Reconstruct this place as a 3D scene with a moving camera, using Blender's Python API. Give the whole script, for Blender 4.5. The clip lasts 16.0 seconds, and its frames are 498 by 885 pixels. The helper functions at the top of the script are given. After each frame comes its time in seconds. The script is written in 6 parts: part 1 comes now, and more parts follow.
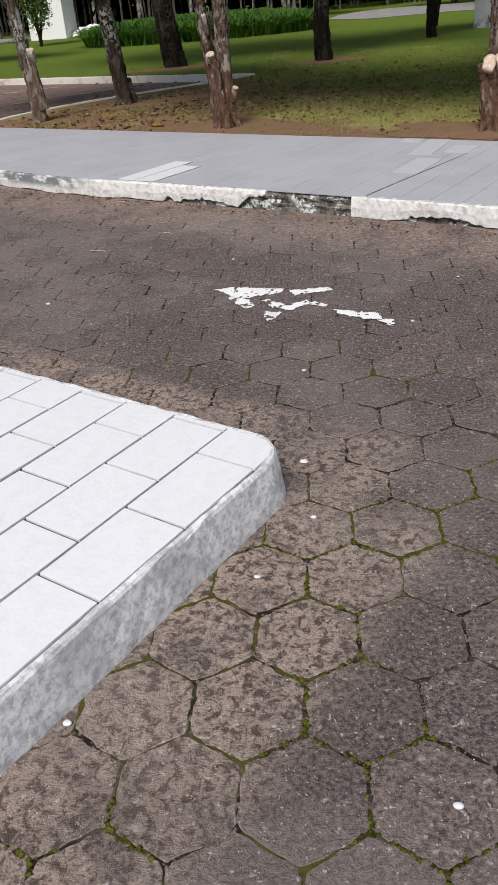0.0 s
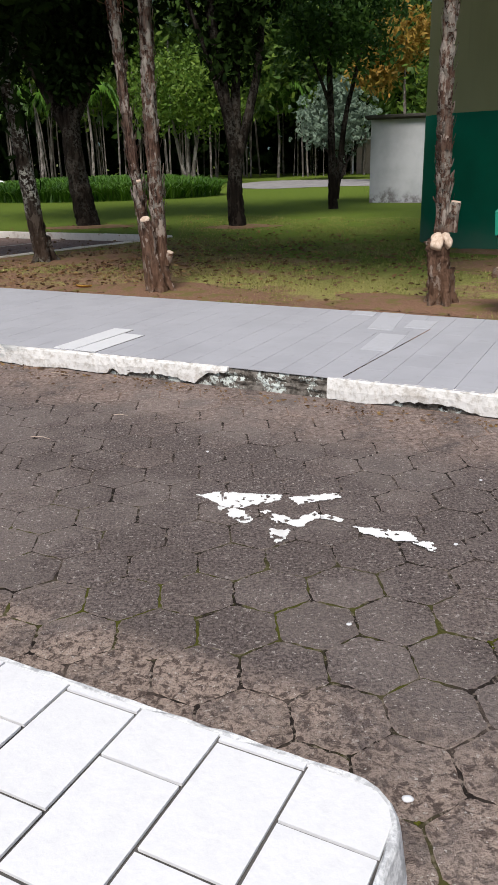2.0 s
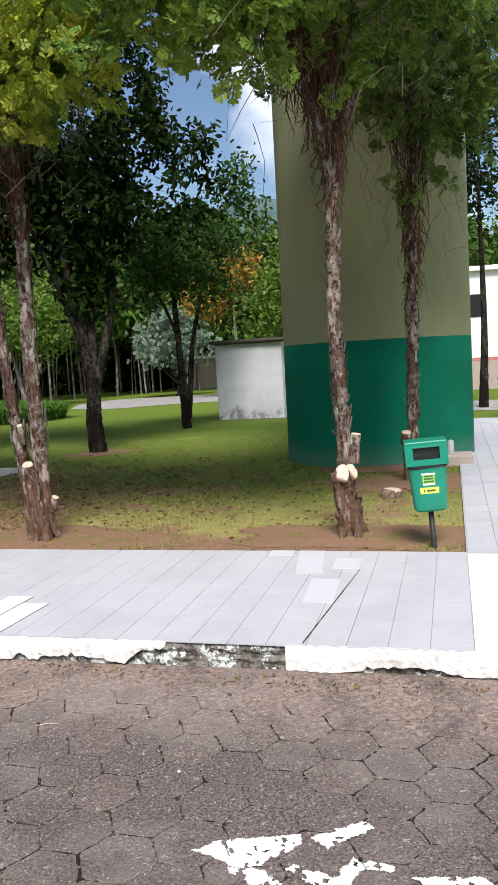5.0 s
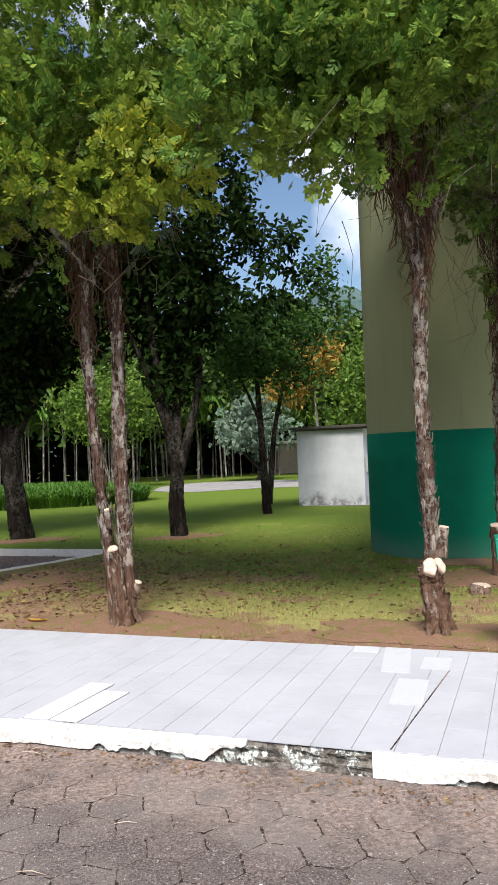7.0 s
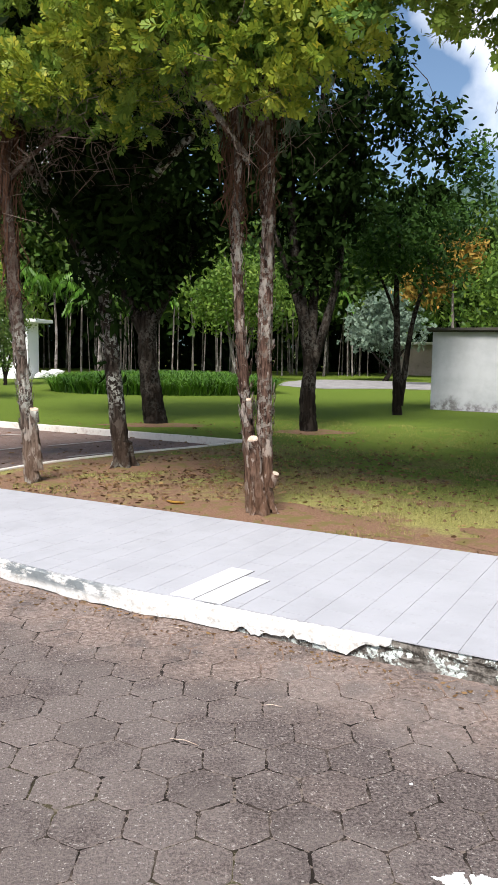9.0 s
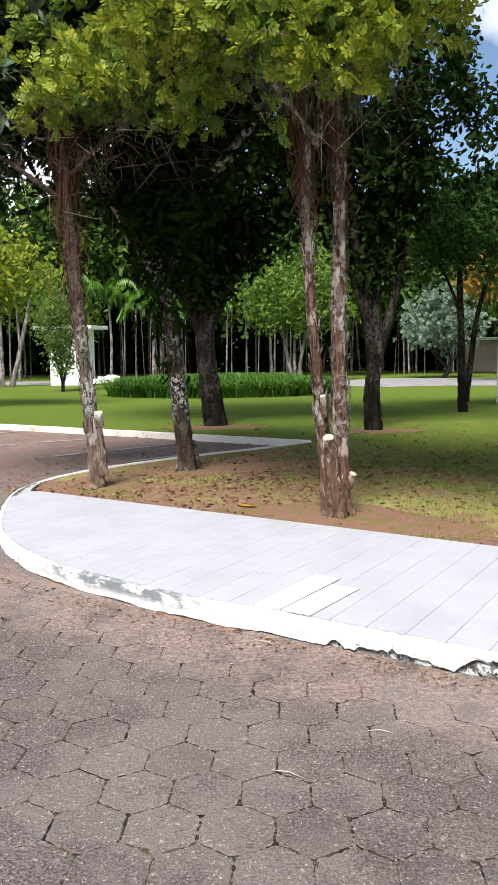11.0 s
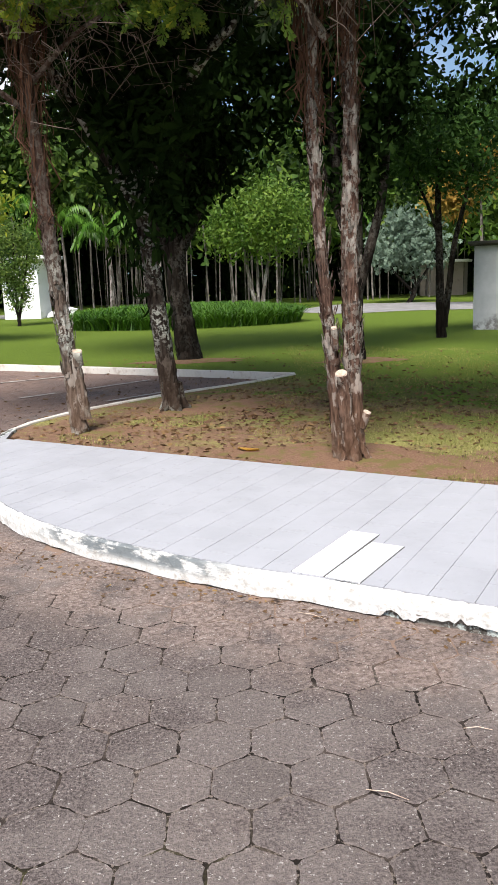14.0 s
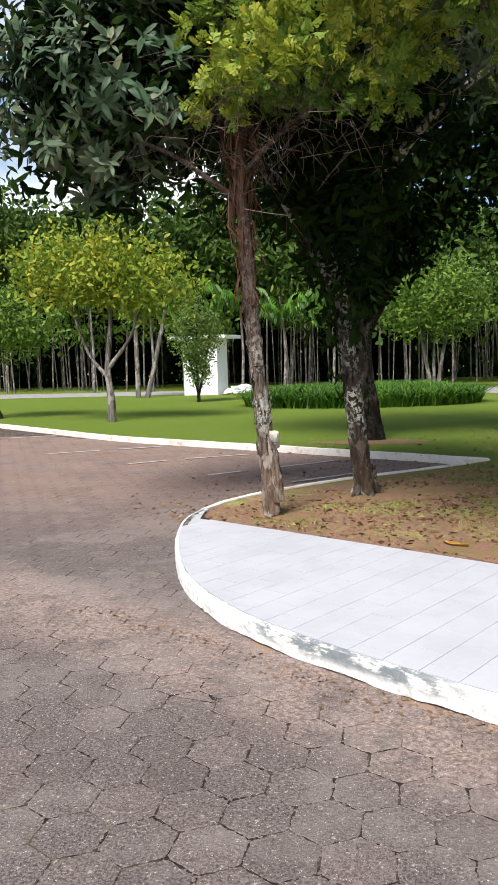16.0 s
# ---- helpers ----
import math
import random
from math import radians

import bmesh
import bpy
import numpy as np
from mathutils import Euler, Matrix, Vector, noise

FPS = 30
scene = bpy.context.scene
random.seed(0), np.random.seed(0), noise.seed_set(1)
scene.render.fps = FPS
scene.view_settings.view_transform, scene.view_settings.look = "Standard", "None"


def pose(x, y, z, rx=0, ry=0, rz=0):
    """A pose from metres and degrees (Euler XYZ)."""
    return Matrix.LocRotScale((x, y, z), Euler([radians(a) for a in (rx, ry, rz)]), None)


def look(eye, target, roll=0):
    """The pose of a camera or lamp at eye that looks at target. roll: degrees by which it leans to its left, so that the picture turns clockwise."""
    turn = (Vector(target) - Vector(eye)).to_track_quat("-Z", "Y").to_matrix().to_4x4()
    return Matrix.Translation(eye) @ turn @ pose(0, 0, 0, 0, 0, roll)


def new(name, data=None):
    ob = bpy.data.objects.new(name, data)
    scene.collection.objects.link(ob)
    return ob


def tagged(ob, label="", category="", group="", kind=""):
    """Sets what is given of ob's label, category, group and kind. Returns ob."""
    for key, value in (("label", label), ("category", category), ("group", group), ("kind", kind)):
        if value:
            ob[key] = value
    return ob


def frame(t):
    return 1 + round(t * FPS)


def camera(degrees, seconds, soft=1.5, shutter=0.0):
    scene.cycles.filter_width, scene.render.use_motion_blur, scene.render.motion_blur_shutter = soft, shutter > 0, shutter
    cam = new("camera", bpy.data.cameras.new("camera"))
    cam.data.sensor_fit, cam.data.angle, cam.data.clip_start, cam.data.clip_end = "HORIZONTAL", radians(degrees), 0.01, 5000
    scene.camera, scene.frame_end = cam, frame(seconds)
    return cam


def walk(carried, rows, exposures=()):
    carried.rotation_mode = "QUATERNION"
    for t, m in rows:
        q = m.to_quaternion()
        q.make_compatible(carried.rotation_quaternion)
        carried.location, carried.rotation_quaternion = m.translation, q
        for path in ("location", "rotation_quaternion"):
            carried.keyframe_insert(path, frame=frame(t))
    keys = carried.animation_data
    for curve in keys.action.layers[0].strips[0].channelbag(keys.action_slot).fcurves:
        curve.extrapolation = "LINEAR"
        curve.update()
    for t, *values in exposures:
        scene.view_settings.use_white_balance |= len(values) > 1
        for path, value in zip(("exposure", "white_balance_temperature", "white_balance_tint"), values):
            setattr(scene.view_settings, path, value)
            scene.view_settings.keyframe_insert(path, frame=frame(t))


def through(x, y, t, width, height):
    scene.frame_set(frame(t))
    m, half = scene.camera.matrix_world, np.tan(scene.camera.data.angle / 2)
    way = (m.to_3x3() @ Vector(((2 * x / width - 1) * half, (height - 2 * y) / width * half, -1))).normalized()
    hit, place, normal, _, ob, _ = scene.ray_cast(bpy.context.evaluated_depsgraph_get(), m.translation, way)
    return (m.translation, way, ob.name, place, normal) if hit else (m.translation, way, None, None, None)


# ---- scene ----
cam = camera(35.3, 16.0, soft=1.1)
PATH = [
    (0, (0.08, -1.156, 1.622), (-0.123, 0.565, 0.624), -5.0),
    (0.5, (-0.135, -0.917, 1.645), (-0.359, 0.809, 0.66), -3.7),
    (1, (-0.352, -0.706, 1.632), (-0.594, 1.048, 0.702), -2.5),
    (1.5, (-0.44, -0.426, 1.647), (-0.585, 1.43, 0.916), -2.4),
    (2, (-0.5, -0.167, 1.658), (-0.415, 1.708, 0.968), -1.5),
    (2.5, (-0.69, 0.029, 1.673), (-0.342, 1.882, 1.006), 0.1),
    (3, (-0.963, 0.203, 1.801), (-0.466, 2.046, 1.206), 1.2),
    (3.5, (-1.035, 0.302, 1.871), (-0.534, 2.166, 1.348), -0.8),
    (4, (-1.061, 0.51, 1.908), (-0.566, 2.398, 1.473), -2.5),
    (4.2, (-1.065, 0.557, 1.909), (-0.564, 2.453, 1.515), -2.8),
    (6.5, (-1.094, 0.66, 1.987), (-0.572, 2.591, 2.024), -2.9),
    (7, (-1.122, 0.662, 1.978), (-0.788, 2.634, 2.001), -2.3),
    (7.5, (-1.145, 0.658, 2.007), (-0.998, 2.653, 1.978), -1.9),
    (8, (-1.139, 0.697, 1.984), (-1.126, 2.694, 1.886), -1.9),
    (8.5, (-1.181, 0.779, 1.97), (-1.21, 2.772, 1.808), -1.3),
    (9, (-1.345, 0.88, 1.943), (-1.321, 2.866, 1.707), 0.8),
    (9.5, (-1.462, 0.875, 2.028), (-1.437, 2.867, 1.849), 1.6),
    (9.7, (-1.477, 0.916, 2.014), (-1.482, 2.909, 1.849), 1.4),
    (11.8, (-1.597, 1.454, 1.83), (-1.716, 3.428, 1.533), -1.1),
    (12, (-1.586, 1.495, 1.837), (-1.615, 3.47, 1.525), -1.2),
    (12.5, (-1.693, 1.619, 1.835), (-1.59, 3.589, 1.502), -1.3),
    (13, (-1.911, 1.715, 1.843), (-1.789, 3.678, 1.481), -1.9),
    (13.5, (-2.013, 1.809, 1.866), (-1.913, 3.767, 1.47), -2.1),
    (14, (-2.05, 2.004, 1.886), (-2.058, 3.962, 1.475), -2.1),
    (14.5, (-2.063, 2.096, 1.899), (-2.228, 4.046, 1.484), -1.8),
    (15, (-2.193, 2.203, 1.897), (-2.472, 4.151, 1.536), -1.7),
    (15.5, (-2.34, 2.264, 1.943), (-2.685, 4.213, 1.66), -1.4),
    (16, (-2.469, 2.327, 1.951), (-2.884, 4.273, 1.745), -1.8),
]
EXPOSURES = [(0.0, 0.14, 6400, 13), (2.0, 0.30, 6400, 13), (3.0, 0.40, 6350, 13), (4.2, 0.72, 6350, 12), (6.5, 1.03, 6350, 12), (9.0, 1.0, 6350, 12), (9.7, 1.14, 6350, 12), (12.0, 1.14, 6350, 12), (12.5, 0.96, 6350, 12), (14.5, 0.98, 6350, 12), (16.0, 1.1, 6350, 12)]
walk(cam, [(t, look(eye, target, roll)) for t, eye, target, roll in PATH], EXPOSURES)

# ---- light ----
SUN_EL, SUN_AZ = 52.0, 193.0   # elevation; compass bearing the sun stands in, degrees from +y clockwise
world = bpy.data.worlds.new("sky")
scene.world = world
world.use_nodes = True
wn, wl = world.node_tree.nodes, world.node_tree.links
bg = wn["Background"]
sky = wn.new("ShaderNodeTexSky")
sky.sky_type = 'NISHITA'
sky.sun_disc = False
sky.sun_elevation, sky.sun_rotation = radians(SUN_EL), radians(SUN_AZ)
sky.air_density, sky.dust_density, sky.ozone_density = 1.2, 0.2, 3.0
tc = wn.new("ShaderNodeTexCoord")
cl = wn.new("ShaderNodeTexNoise")
cl.inputs["Scale"].default_value, cl.inputs["Detail"].default_value = 2.6, 8
wl.new(tc.outputs["Generated"], cl.inputs["Vector"])
cr = wn.new("ShaderNodeValToRGB")
cr.color_ramp.elements[0].position, cr.color_ramp.elements[1].position = 0.485, 0.585
wl.new(cl.outputs["Fac"], cr.inputs["Fac"])
cm = wn.new("ShaderNodeMix")
cm.data_type = 'RGBA'
wl.new(cr.outputs["Color"], cm.inputs["Factor"])
wl.new(sky.outputs["Color"], cm.inputs[6])
cm.inputs[7].default_value = (11.5, 11.9, 12.6, 1)
wl.new(cm.outputs[2], bg.inputs["Color"])
bg.inputs["Strength"].default_value = 0.060
sun = new("sun", bpy.data.lights.new("sun", 'SUN'))
sun.data.energy, sun.data.angle, sun.data.color = 3.7, radians(22), (1.0, 0.95, 0.88)
sx, sy = math.sin(radians(SUN_AZ)), math.cos(radians(SUN_AZ))
sun.matrix_world = look((sx * 40, sy * 40, 40 * math.tan(radians(SUN_EL))), (0, 0, 0))

# ---- plan helpers: u runs along the kerb, v away from it ----
KA = -29.8
KM = Matrix.Rotation(radians(KA), 4, 'Z')


def uv(u, v, z=0.0):
    p = KM @ Vector((u, v, z))
    return (p.x, p.y, p.z)


rng = np.random.default_rng(7)


# ---- materials ----
class Nodes:
    def __init__(self, name, placed=False):
        self.m = bpy.data.materials.new(name)
        self.m.use_nodes = True
        self.n, self.l = self.m.node_tree.nodes, self.m.node_tree.links
        self.b = self.n["Principled BSDF"]
        self.co = self.n.new("ShaderNodeNewGeometry").outputs["Position"] if placed else self.n.new("ShaderNodeTexCoord").outputs["Object"]

    def link(self, a, b):
        self.l.new(a, b)

    def noise(self, scale, detail=4, rough=0.6, stretch=None, dist=0.0, off=0.0):
        t = self.n.new("ShaderNodeTexNoise")
        t.inputs["Scale"].default_value, t.inputs["Detail"].default_value, t.inputs["Roughness"].default_value = scale, detail, rough
        t.inputs["Distortion"].default_value = dist
        src = self.co
        if stretch or off:
            mp = self.n.new("ShaderNodeMapping")
            mp.inputs["Scale"].default_value = stretch or (1, 1, 1)
            mp.inputs["Location"].default_value = (off, off * 0.7, off * 1.3)
            self.link(src, mp.inputs["Vector"])
            src = mp.outputs["Vector"]
        self.link(src, t.inputs["Vector"])
        return t.outputs["Fac"]

    def voro(self, scale, feature='F1'):
        t = self.n.new("ShaderNodeTexVoronoi")
        t.feature = feature
        t.inputs["Scale"].default_value = scale
        self.link(self.co, t.inputs["Vector"])
        return t.outputs["Distance"]

    def ramp(self, fac, lo, hi):
        r = self.n.new("ShaderNodeMapRange")
        r.interpolation_type = 'SMOOTHSTEP'
        r.inputs[1].default_value, r.inputs[2].default_value = lo, hi
        self.link(fac, r.inputs[0])
        return r.outputs[0]

    def mix(self, fac, a, b, mode='MIX'):
        x = self.n.new("ShaderNodeMix")
        x.data_type, x.blend_type = 'RGBA', mode
        for sock, val in ((x.inputs[0], fac), (x.inputs[6], a), (x.inputs[7], b)):
            if isinstance(val, (int, float)):
                sock.default_value = val
            elif isinstance(val, tuple):
                sock.default_value = (*val, 1)
            else:
                self.link(val, sock)
        return x.outputs[2]

    def maths(self, op, a, b=0.0):
        x = self.n.new("ShaderNodeMath")
        x.operation = op
        for sock, val in ((x.inputs[0], a), (x.inputs[1], b)):
            if isinstance(val, (int, float)):
                sock.default_value = val
            else:
                self.link(val, sock)
        return x.outputs[0]

    def xyz(self):
        s = self.n.new("ShaderNodeSeparateXYZ")
        self.link(self.co, s.inputs[0])
        return s.outputs

    def island(self):
        return self.n.new("ShaderNodeNewGeometry").outputs["Random Per Island"]

    def objrand(self):
        return self.n.new("ShaderNodeObjectInfo").outputs["Random"]

    def done(self, color, rough=0.8, bump=None, height=0.01, strength=0.6, metal=0.0, spec=0.3):
        b = self.b
        if isinstance(color, tuple):
            b.inputs["Base Color"].default_value = (*color, 1)
        else:
            self.link(color, b.inputs["Base Color"])
        if isinstance(rough, (int, float)):
            b.inputs["Roughness"].default_value = rough
        else:
            self.link(rough, b.inputs["Roughness"])
        b.inputs["Metallic"].default_value = metal
        b.inputs["Specular IOR Level"].default_value = spec
        if bump is not None:
            u = self.n.new("ShaderNodeBump")
            u.inputs["Distance"].default_value, u.inputs["Strength"].default_value = height, strength
            self.link(bump, u.inputs["Height"])
            self.link(u.outputs["Normal"], b.inputs["Normal"])
        return self.m


def leaf_material(name, c1, c2, c3, rough=0.55, through=0.25, spec=0.2):
    k = Nodes(name)
    r = k.island()
    c = k.mix(k.ramp(r, 0.0, 0.7), c1, c2)
    c = k.mix(k.ramp(r, 0.82, 1.0), c, c3)
    big = k.noise(0.9, 3)
    c = k.mix(k.ramp(big, 0.35, 0.7), c, k.mix(0.5, c, c3))
    m = k.done(c, rough, spec=spec)
    if through:
        out = k.n["Material Output"]
        tr = k.n.new("ShaderNodeBsdfTranslucent")
        k.link(c, tr.inputs["Color"])
        ms = k.n.new("ShaderNodeMixShader")
        ms.inputs[0].default_value = through
        k.link(k.b.outputs[0], ms.inputs[1])
        k.link(tr.outputs[0], ms.inputs[2])
        k.link(ms.outputs[0], out.inputs["Surface"])
    return m


def paver_material(name, rand):
    k = Nodes(name, True)
    r = k.objrand() if rand else k.island()
    agg = k.noise(70, 4, 0.7)
    blot = k.noise(30, 5, 0.72, dist=0.6)
    fine = k.noise(240, 3)
    big = k.noise(0.75, 5, 0.65)
    mid = k.noise(3.2, 4)
    dark = k.mix(k.ramp(agg, 0.36, 0.64), (0.058, 0.046, 0.043), (0.205, 0.168, 0.154))
    dark = k.mix(k.maths('MULTIPLY', k.ramp(blot, 0.50, 0.68), 0.4), dark, (0.26, 0.215, 0.195))
    light = k.mix(k.ramp(blot, 0.40, 0.53), (0.085, 0.060, 0.050), (0.43, 0.335, 0.275))
    light = k.mix(k.maths('MULTIPLY', k.ramp(agg, 0.50, 0.36), 0.7), light, (0.13, 0.095, 0.078))
    x = k.xyz()
    # worn, sandy strips along the gutters
    du = k.maths('ADD', k.maths('MULTIPLY', x[0], math.sin(radians(-KA))), k.maths('MULTIPLY', x[1], math.cos(radians(KA))))
    g1 = k.ramp(k.maths('ABSOLUTE', k.maths('SUBTRACT', du, 4.35)), 0.80, 0.25)
    uu = k.maths('SUBTRACT', k.maths('MULTIPLY', x[0], math.cos(radians(KA))), k.maths('MULTIPLY', x[1], math.sin(radians(-KA))))
    g2 = k.maths('MULTIPLY', k.ramp(k.maths('ABSOLUTE', k.maths('SUBTRACT', uu, -0.42)), 0.42, 0.22), k.ramp(du, 1.25, 0.95))
    g3 = k.maths('MULTIPLY', k.ramp(k.maths('ABSOLUTE', k.maths('SUBTRACT', du, 1.28)), 0.40, 0.22), k.ramp(uu, -0.3, -0.5))
    g = k.maths('MAXIMUM', g1, k.maths('MAXIMUM', g2, g3))
    g = k.maths('MULTIPLY', g, k.ramp(mid, 0.28, 0.54))
    w = k.maths('MAXIMUM', k.maths('MULTIPLY', g, 0.85), k.maths('MULTIPLY', k.ramp(r, 0.80, 1.0), 0.15))
    sand = k.mix(k.ramp(blot, 0.38, 0.60), (0.165, 0.120, 0.100), (0.36, 0.278, 0.238))
    c = k.mix(w, dark, k.mix(k.ramp(du, 2.2, 2.8), light, sand))
    c = k.mix(k.ramp(big, 0.47, 0.57), c, k.mix(0.4, c, (0.250, 0.212, 0.192)))
    c = k.mix(k.maths('MULTIPLY', k.ramp(r, 0.5, 0.0), 0.18), c, (0.080, 0.064, 0.057))
    dust = k.maths('MULTIPLY', k.ramp(x[1], 9.5, 15.0), k.ramp(k.noise(0.9, 4, off=7), 0.25, 0.5))
    c = k.mix(k.maths('MULTIPLY', dust, 0.7), c, (0.235, 0.155, 0.122))
    c = k.mix(k.maths('MULTIPLY', k.ramp(k.noise(30, 2), 0.66, 0.70), 0.45), c, (0.50, 0.46, 0.42))
    c = k.mix(k.maths('MULTIPLY', k.ramp(k.noise(75, 2, off=3), 0.66, 0.69), 0.6), c, (0.58, 0.55, 0.50))
    c = k.mix(k.maths('MULTIPLY', k.ramp(k.noise(1.9, 5, 0.7, off=11), 0.52, 0.66), 0.2), c, (0.070, 0.056, 0.051))
    h = k.maths('ADD', k.maths('MULTIPLY', agg, 0.8), k.maths('ADD', k.maths('MULTIPLY', fine, 0.4), k.maths('MULTIPLY', blot, 0.9)))
    return k.done(c, 0.9, h, 0.014, 1.0, spec=0.15)


def white_paint(name, base, stain, amount, rough=0.6, streak=False):
    k = Nodes(name, True)
    n1 = k.noise(3.0, 6, 0.65)
    n2 = k.noise(28, 4)
    c = k.mix(k.ramp(n2, 0.35, 0.75), base, tuple(v * 0.94 for v in base))
    c = k.mix(k.maths('MULTIPLY', k.ramp(n1, 0.5, 0.75), amount), c, stain)
    if streak:
        n3 = k.noise(14, 5, 0.7, stretch=(1, 1, 0.7), off=4.0)
        c = k.mix(k.maths('MULTIPLY', k.ramp(n3, 0.57, 0.72), amount), c, stain)
    return k.done(c, rough, k.noise(60, 4), 0.003, 0.5, spec=0.3)


def bark_material(name, c1, c2, c3, scale=1.0, lichen=0.0, scar=0.0):
    k = Nodes(name)
    n1 = k.noise(18 * scale, 6, 0.65, stretch=(1, 1, 0.16))
    n2 = k.noise(7 * scale, 4, 0.6, stretch=(1, 1, 0.45), off=3.0)
    c = k.mix(k.ramp(n1, 0.33, 0.66), c1, c2)
    c = k.mix(k.ramp(n2, 0.54, 0.60), c, c3)
    if lichen:
        n3 = k.noise(15, 5, 0.7, off=9.0)
        n4 = k.noise(2.2, 2, off=5.0)
        f = k.maths('MULTIPLY', k.ramp(n3, 0.48, 0.53), k.maths('MULTIPLY', k.ramp(n4, 0.35, 0.6), lichen))
        c = k.mix(f, c, (0.46, 0.46, 0.40))
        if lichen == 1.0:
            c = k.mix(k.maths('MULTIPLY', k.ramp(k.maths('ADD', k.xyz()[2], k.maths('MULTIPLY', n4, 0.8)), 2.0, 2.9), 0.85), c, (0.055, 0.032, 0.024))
    if scar:
        z = k.xyz()[2]
        f = k.maths('MULTIPLY', k.ramp(z, 1.1, 0.1), scar)
        c = k.mix(f, c, (0.20, 0.115, 0.07))
    return k.done(c, 0.95, k.maths('ADD', n1, k.maths('MULTIPLY', n2, 0.7)), 0.05, 1.0, spec=0.05)


def make_materials():
    M = {}
    M["hex"] = paver_material("concrete_paver", True)
    M["hex_far"] = paver_material("concrete_paver_joined", False)
    k = Nodes("joint_soil")
    n = k.noise(5, 5)
    m2 = k.noise(1.1, 3, off=2)
    c = k.mix(k.ramp(n, 0.42, 0.64), (0.018, 0.014, 0.012), (0.085, 0.066, 0.055))
    c = k.mix(k.maths('MULTIPLY', k.ramp(k.noise(30, 4, 0.65, off=5), 0.52, 0.58), 0.75), c, (0.24, 0.195, 0.165))
    x = k.xyz()
    du = k.maths('ADD', k.maths('MULTIPLY', x[0], math.sin(radians(-KA))), k.maths('MULTIPLY', x[1], math.cos(radians(KA))))
    c = k.mix(k.maths('MULTIPLY', k.ramp(m2, 0.42, 0.54), k.maths('MULTIPLY', k.ramp(n, 0.42, 0.55), k.ramp(du, 2.9, 1.9))), c, (0.065, 0.066, 0.012))
    c = k.mix(k.maths('MULTIPLY', k.ramp(k.maths('ABSOLUTE', k.maths('SUBTRACT', du, 4.5)), 0.5, 0.2), k.ramp(n, 0.36, 0.5)), c, (0.24, 0.165, 0.125))
    M["soil"] = k.done(c, 0.95, k.noise(90, 4), 0.01, 0.8, spec=0.1)
    k = Nodes("joint_moss")
    M["moss"] = k.done(k.mix(k.ramp(k.noise(60, 4), 0.35, 0.65), (0.028, 0.030, 0.006), (0.120, 0.125, 0.018)), 0.95, k.noise(300, 3), 0.004, 1.0, spec=0.05)
    k = Nodes("road_grit")
    M["grit"] = k.done(k.mix(k.island(), (0.22, 0.18, 0.15), (0.62, 0.57, 0.51)), 0.9)
    # park ground: grass field colour with bare reddish earth along the walk and under the trees
    k = Nodes("lawn")
    x = k.xyz()
    fine = k.noise(55, 5, 0.7)
    n = k.noise(1.6, 5, 0.65)
    tuft = k.noise(9, 4, 0.65, off=3)
    green = k.mix(k.ramp(fine, 0.3, 0.7), (0.052, 0.088, 0.009), (0.150, 0.205, 0.030))
    dry = k.mix(k.ramp(fine, 0.3, 0.7), (0.17, 0.145, 0.045), (0.43, 0.38, 0.15))
    earth = k.mix(k.ramp(fine, 0.3, 0.7), (0.155, 0.088, 0.055), (0.29, 0.175, 0.115))
    du = k.maths('ADD', k.maths('MULTIPLY', x[0], math.sin(radians(-KA))), k.maths('MULTIPLY', x[1], math.cos(radians(KA))))
    front = k.ramp(k.maths('ADD', du, k.maths('MULTIPLY', n, -2.5)), 10.5, 6.8)
    edge = k.ramp(k.maths('ADD', du, k.maths('MULTIPLY', n, -1.6)), 7.35, 6.75)
    patch = k.maths('MAXIMUM', k.maths('MULTIPLY', k.ramp(k.noise(0.9, 6, 0.7, off=4), 0.50, 0.60), k.ramp(du, 15.0, 9.0)), edge)
    worn = k.maths('MULTIPLY', k.maths('MULTIPLY', k.ramp(x[0], 0.6, -1.6), k.ramp(x[1], 17.0, 14.0)), k.ramp(k.noise(1.3, 6, 0.7, off=8), 0.40, 0.52))
    patch = k.maths('MAXIMUM', patch, worn)
    lit = k.mix(k.maths('MULTIPLY', front, 0.8), green, dry)
    c = k.mix(k.maths('MULTIPLY', patch, k.ramp(tuft, 0.25, 0.5)), lit, earth)
    M["lawn"] = k.done(c, 0.95, k.maths('ADD', fine, tuft), 0.03, 0.8, spec=0.1)
    k = Nodes("earth_patch")
    fine = k.noise(60, 5, 0.7)
    n = k.noise(4, 4)
    c = k.mix(k.ramp(fine, 0.3, 0.7), (0.13, 0.072, 0.046), (0.26, 0.155, 0.10))
    c = k.mix(k.ramp(n, 0.48, 0.62), c, (0.15, 0.12, 0.045))
    M["earth"] = k.done(c, 0.95, k.noise(40, 5), 0.02, 0.8, spec=0.1)
    k = Nodes("far_ground")
    c = k.mix(k.ramp(k.noise(0.4, 5), 0.35, 0.65), (0.085, 0.115, 0.03), (0.13, 0.15, 0.05))
    M["ground"] = k.done(c, 0.95)
    k = Nodes("far_road")
    M["far_road"] = k.done(k.mix(k.ramp(k.noise(2, 5), 0.35, 0.65), (0.20, 0.19, 0.185), (0.28, 0.27, 0.26)), 0.9, k.noise(80, 3), 0.005)
    k = Nodes("grey_floor_paint", True)
    r = k.objrand()
    n = k.noise(2.2, 5, stretch=None)
    c = k.mix(k.ramp(n, 0.35, 0.7), (0.385, 0.387, 0.412), (0.340, 0.342, 0.364))
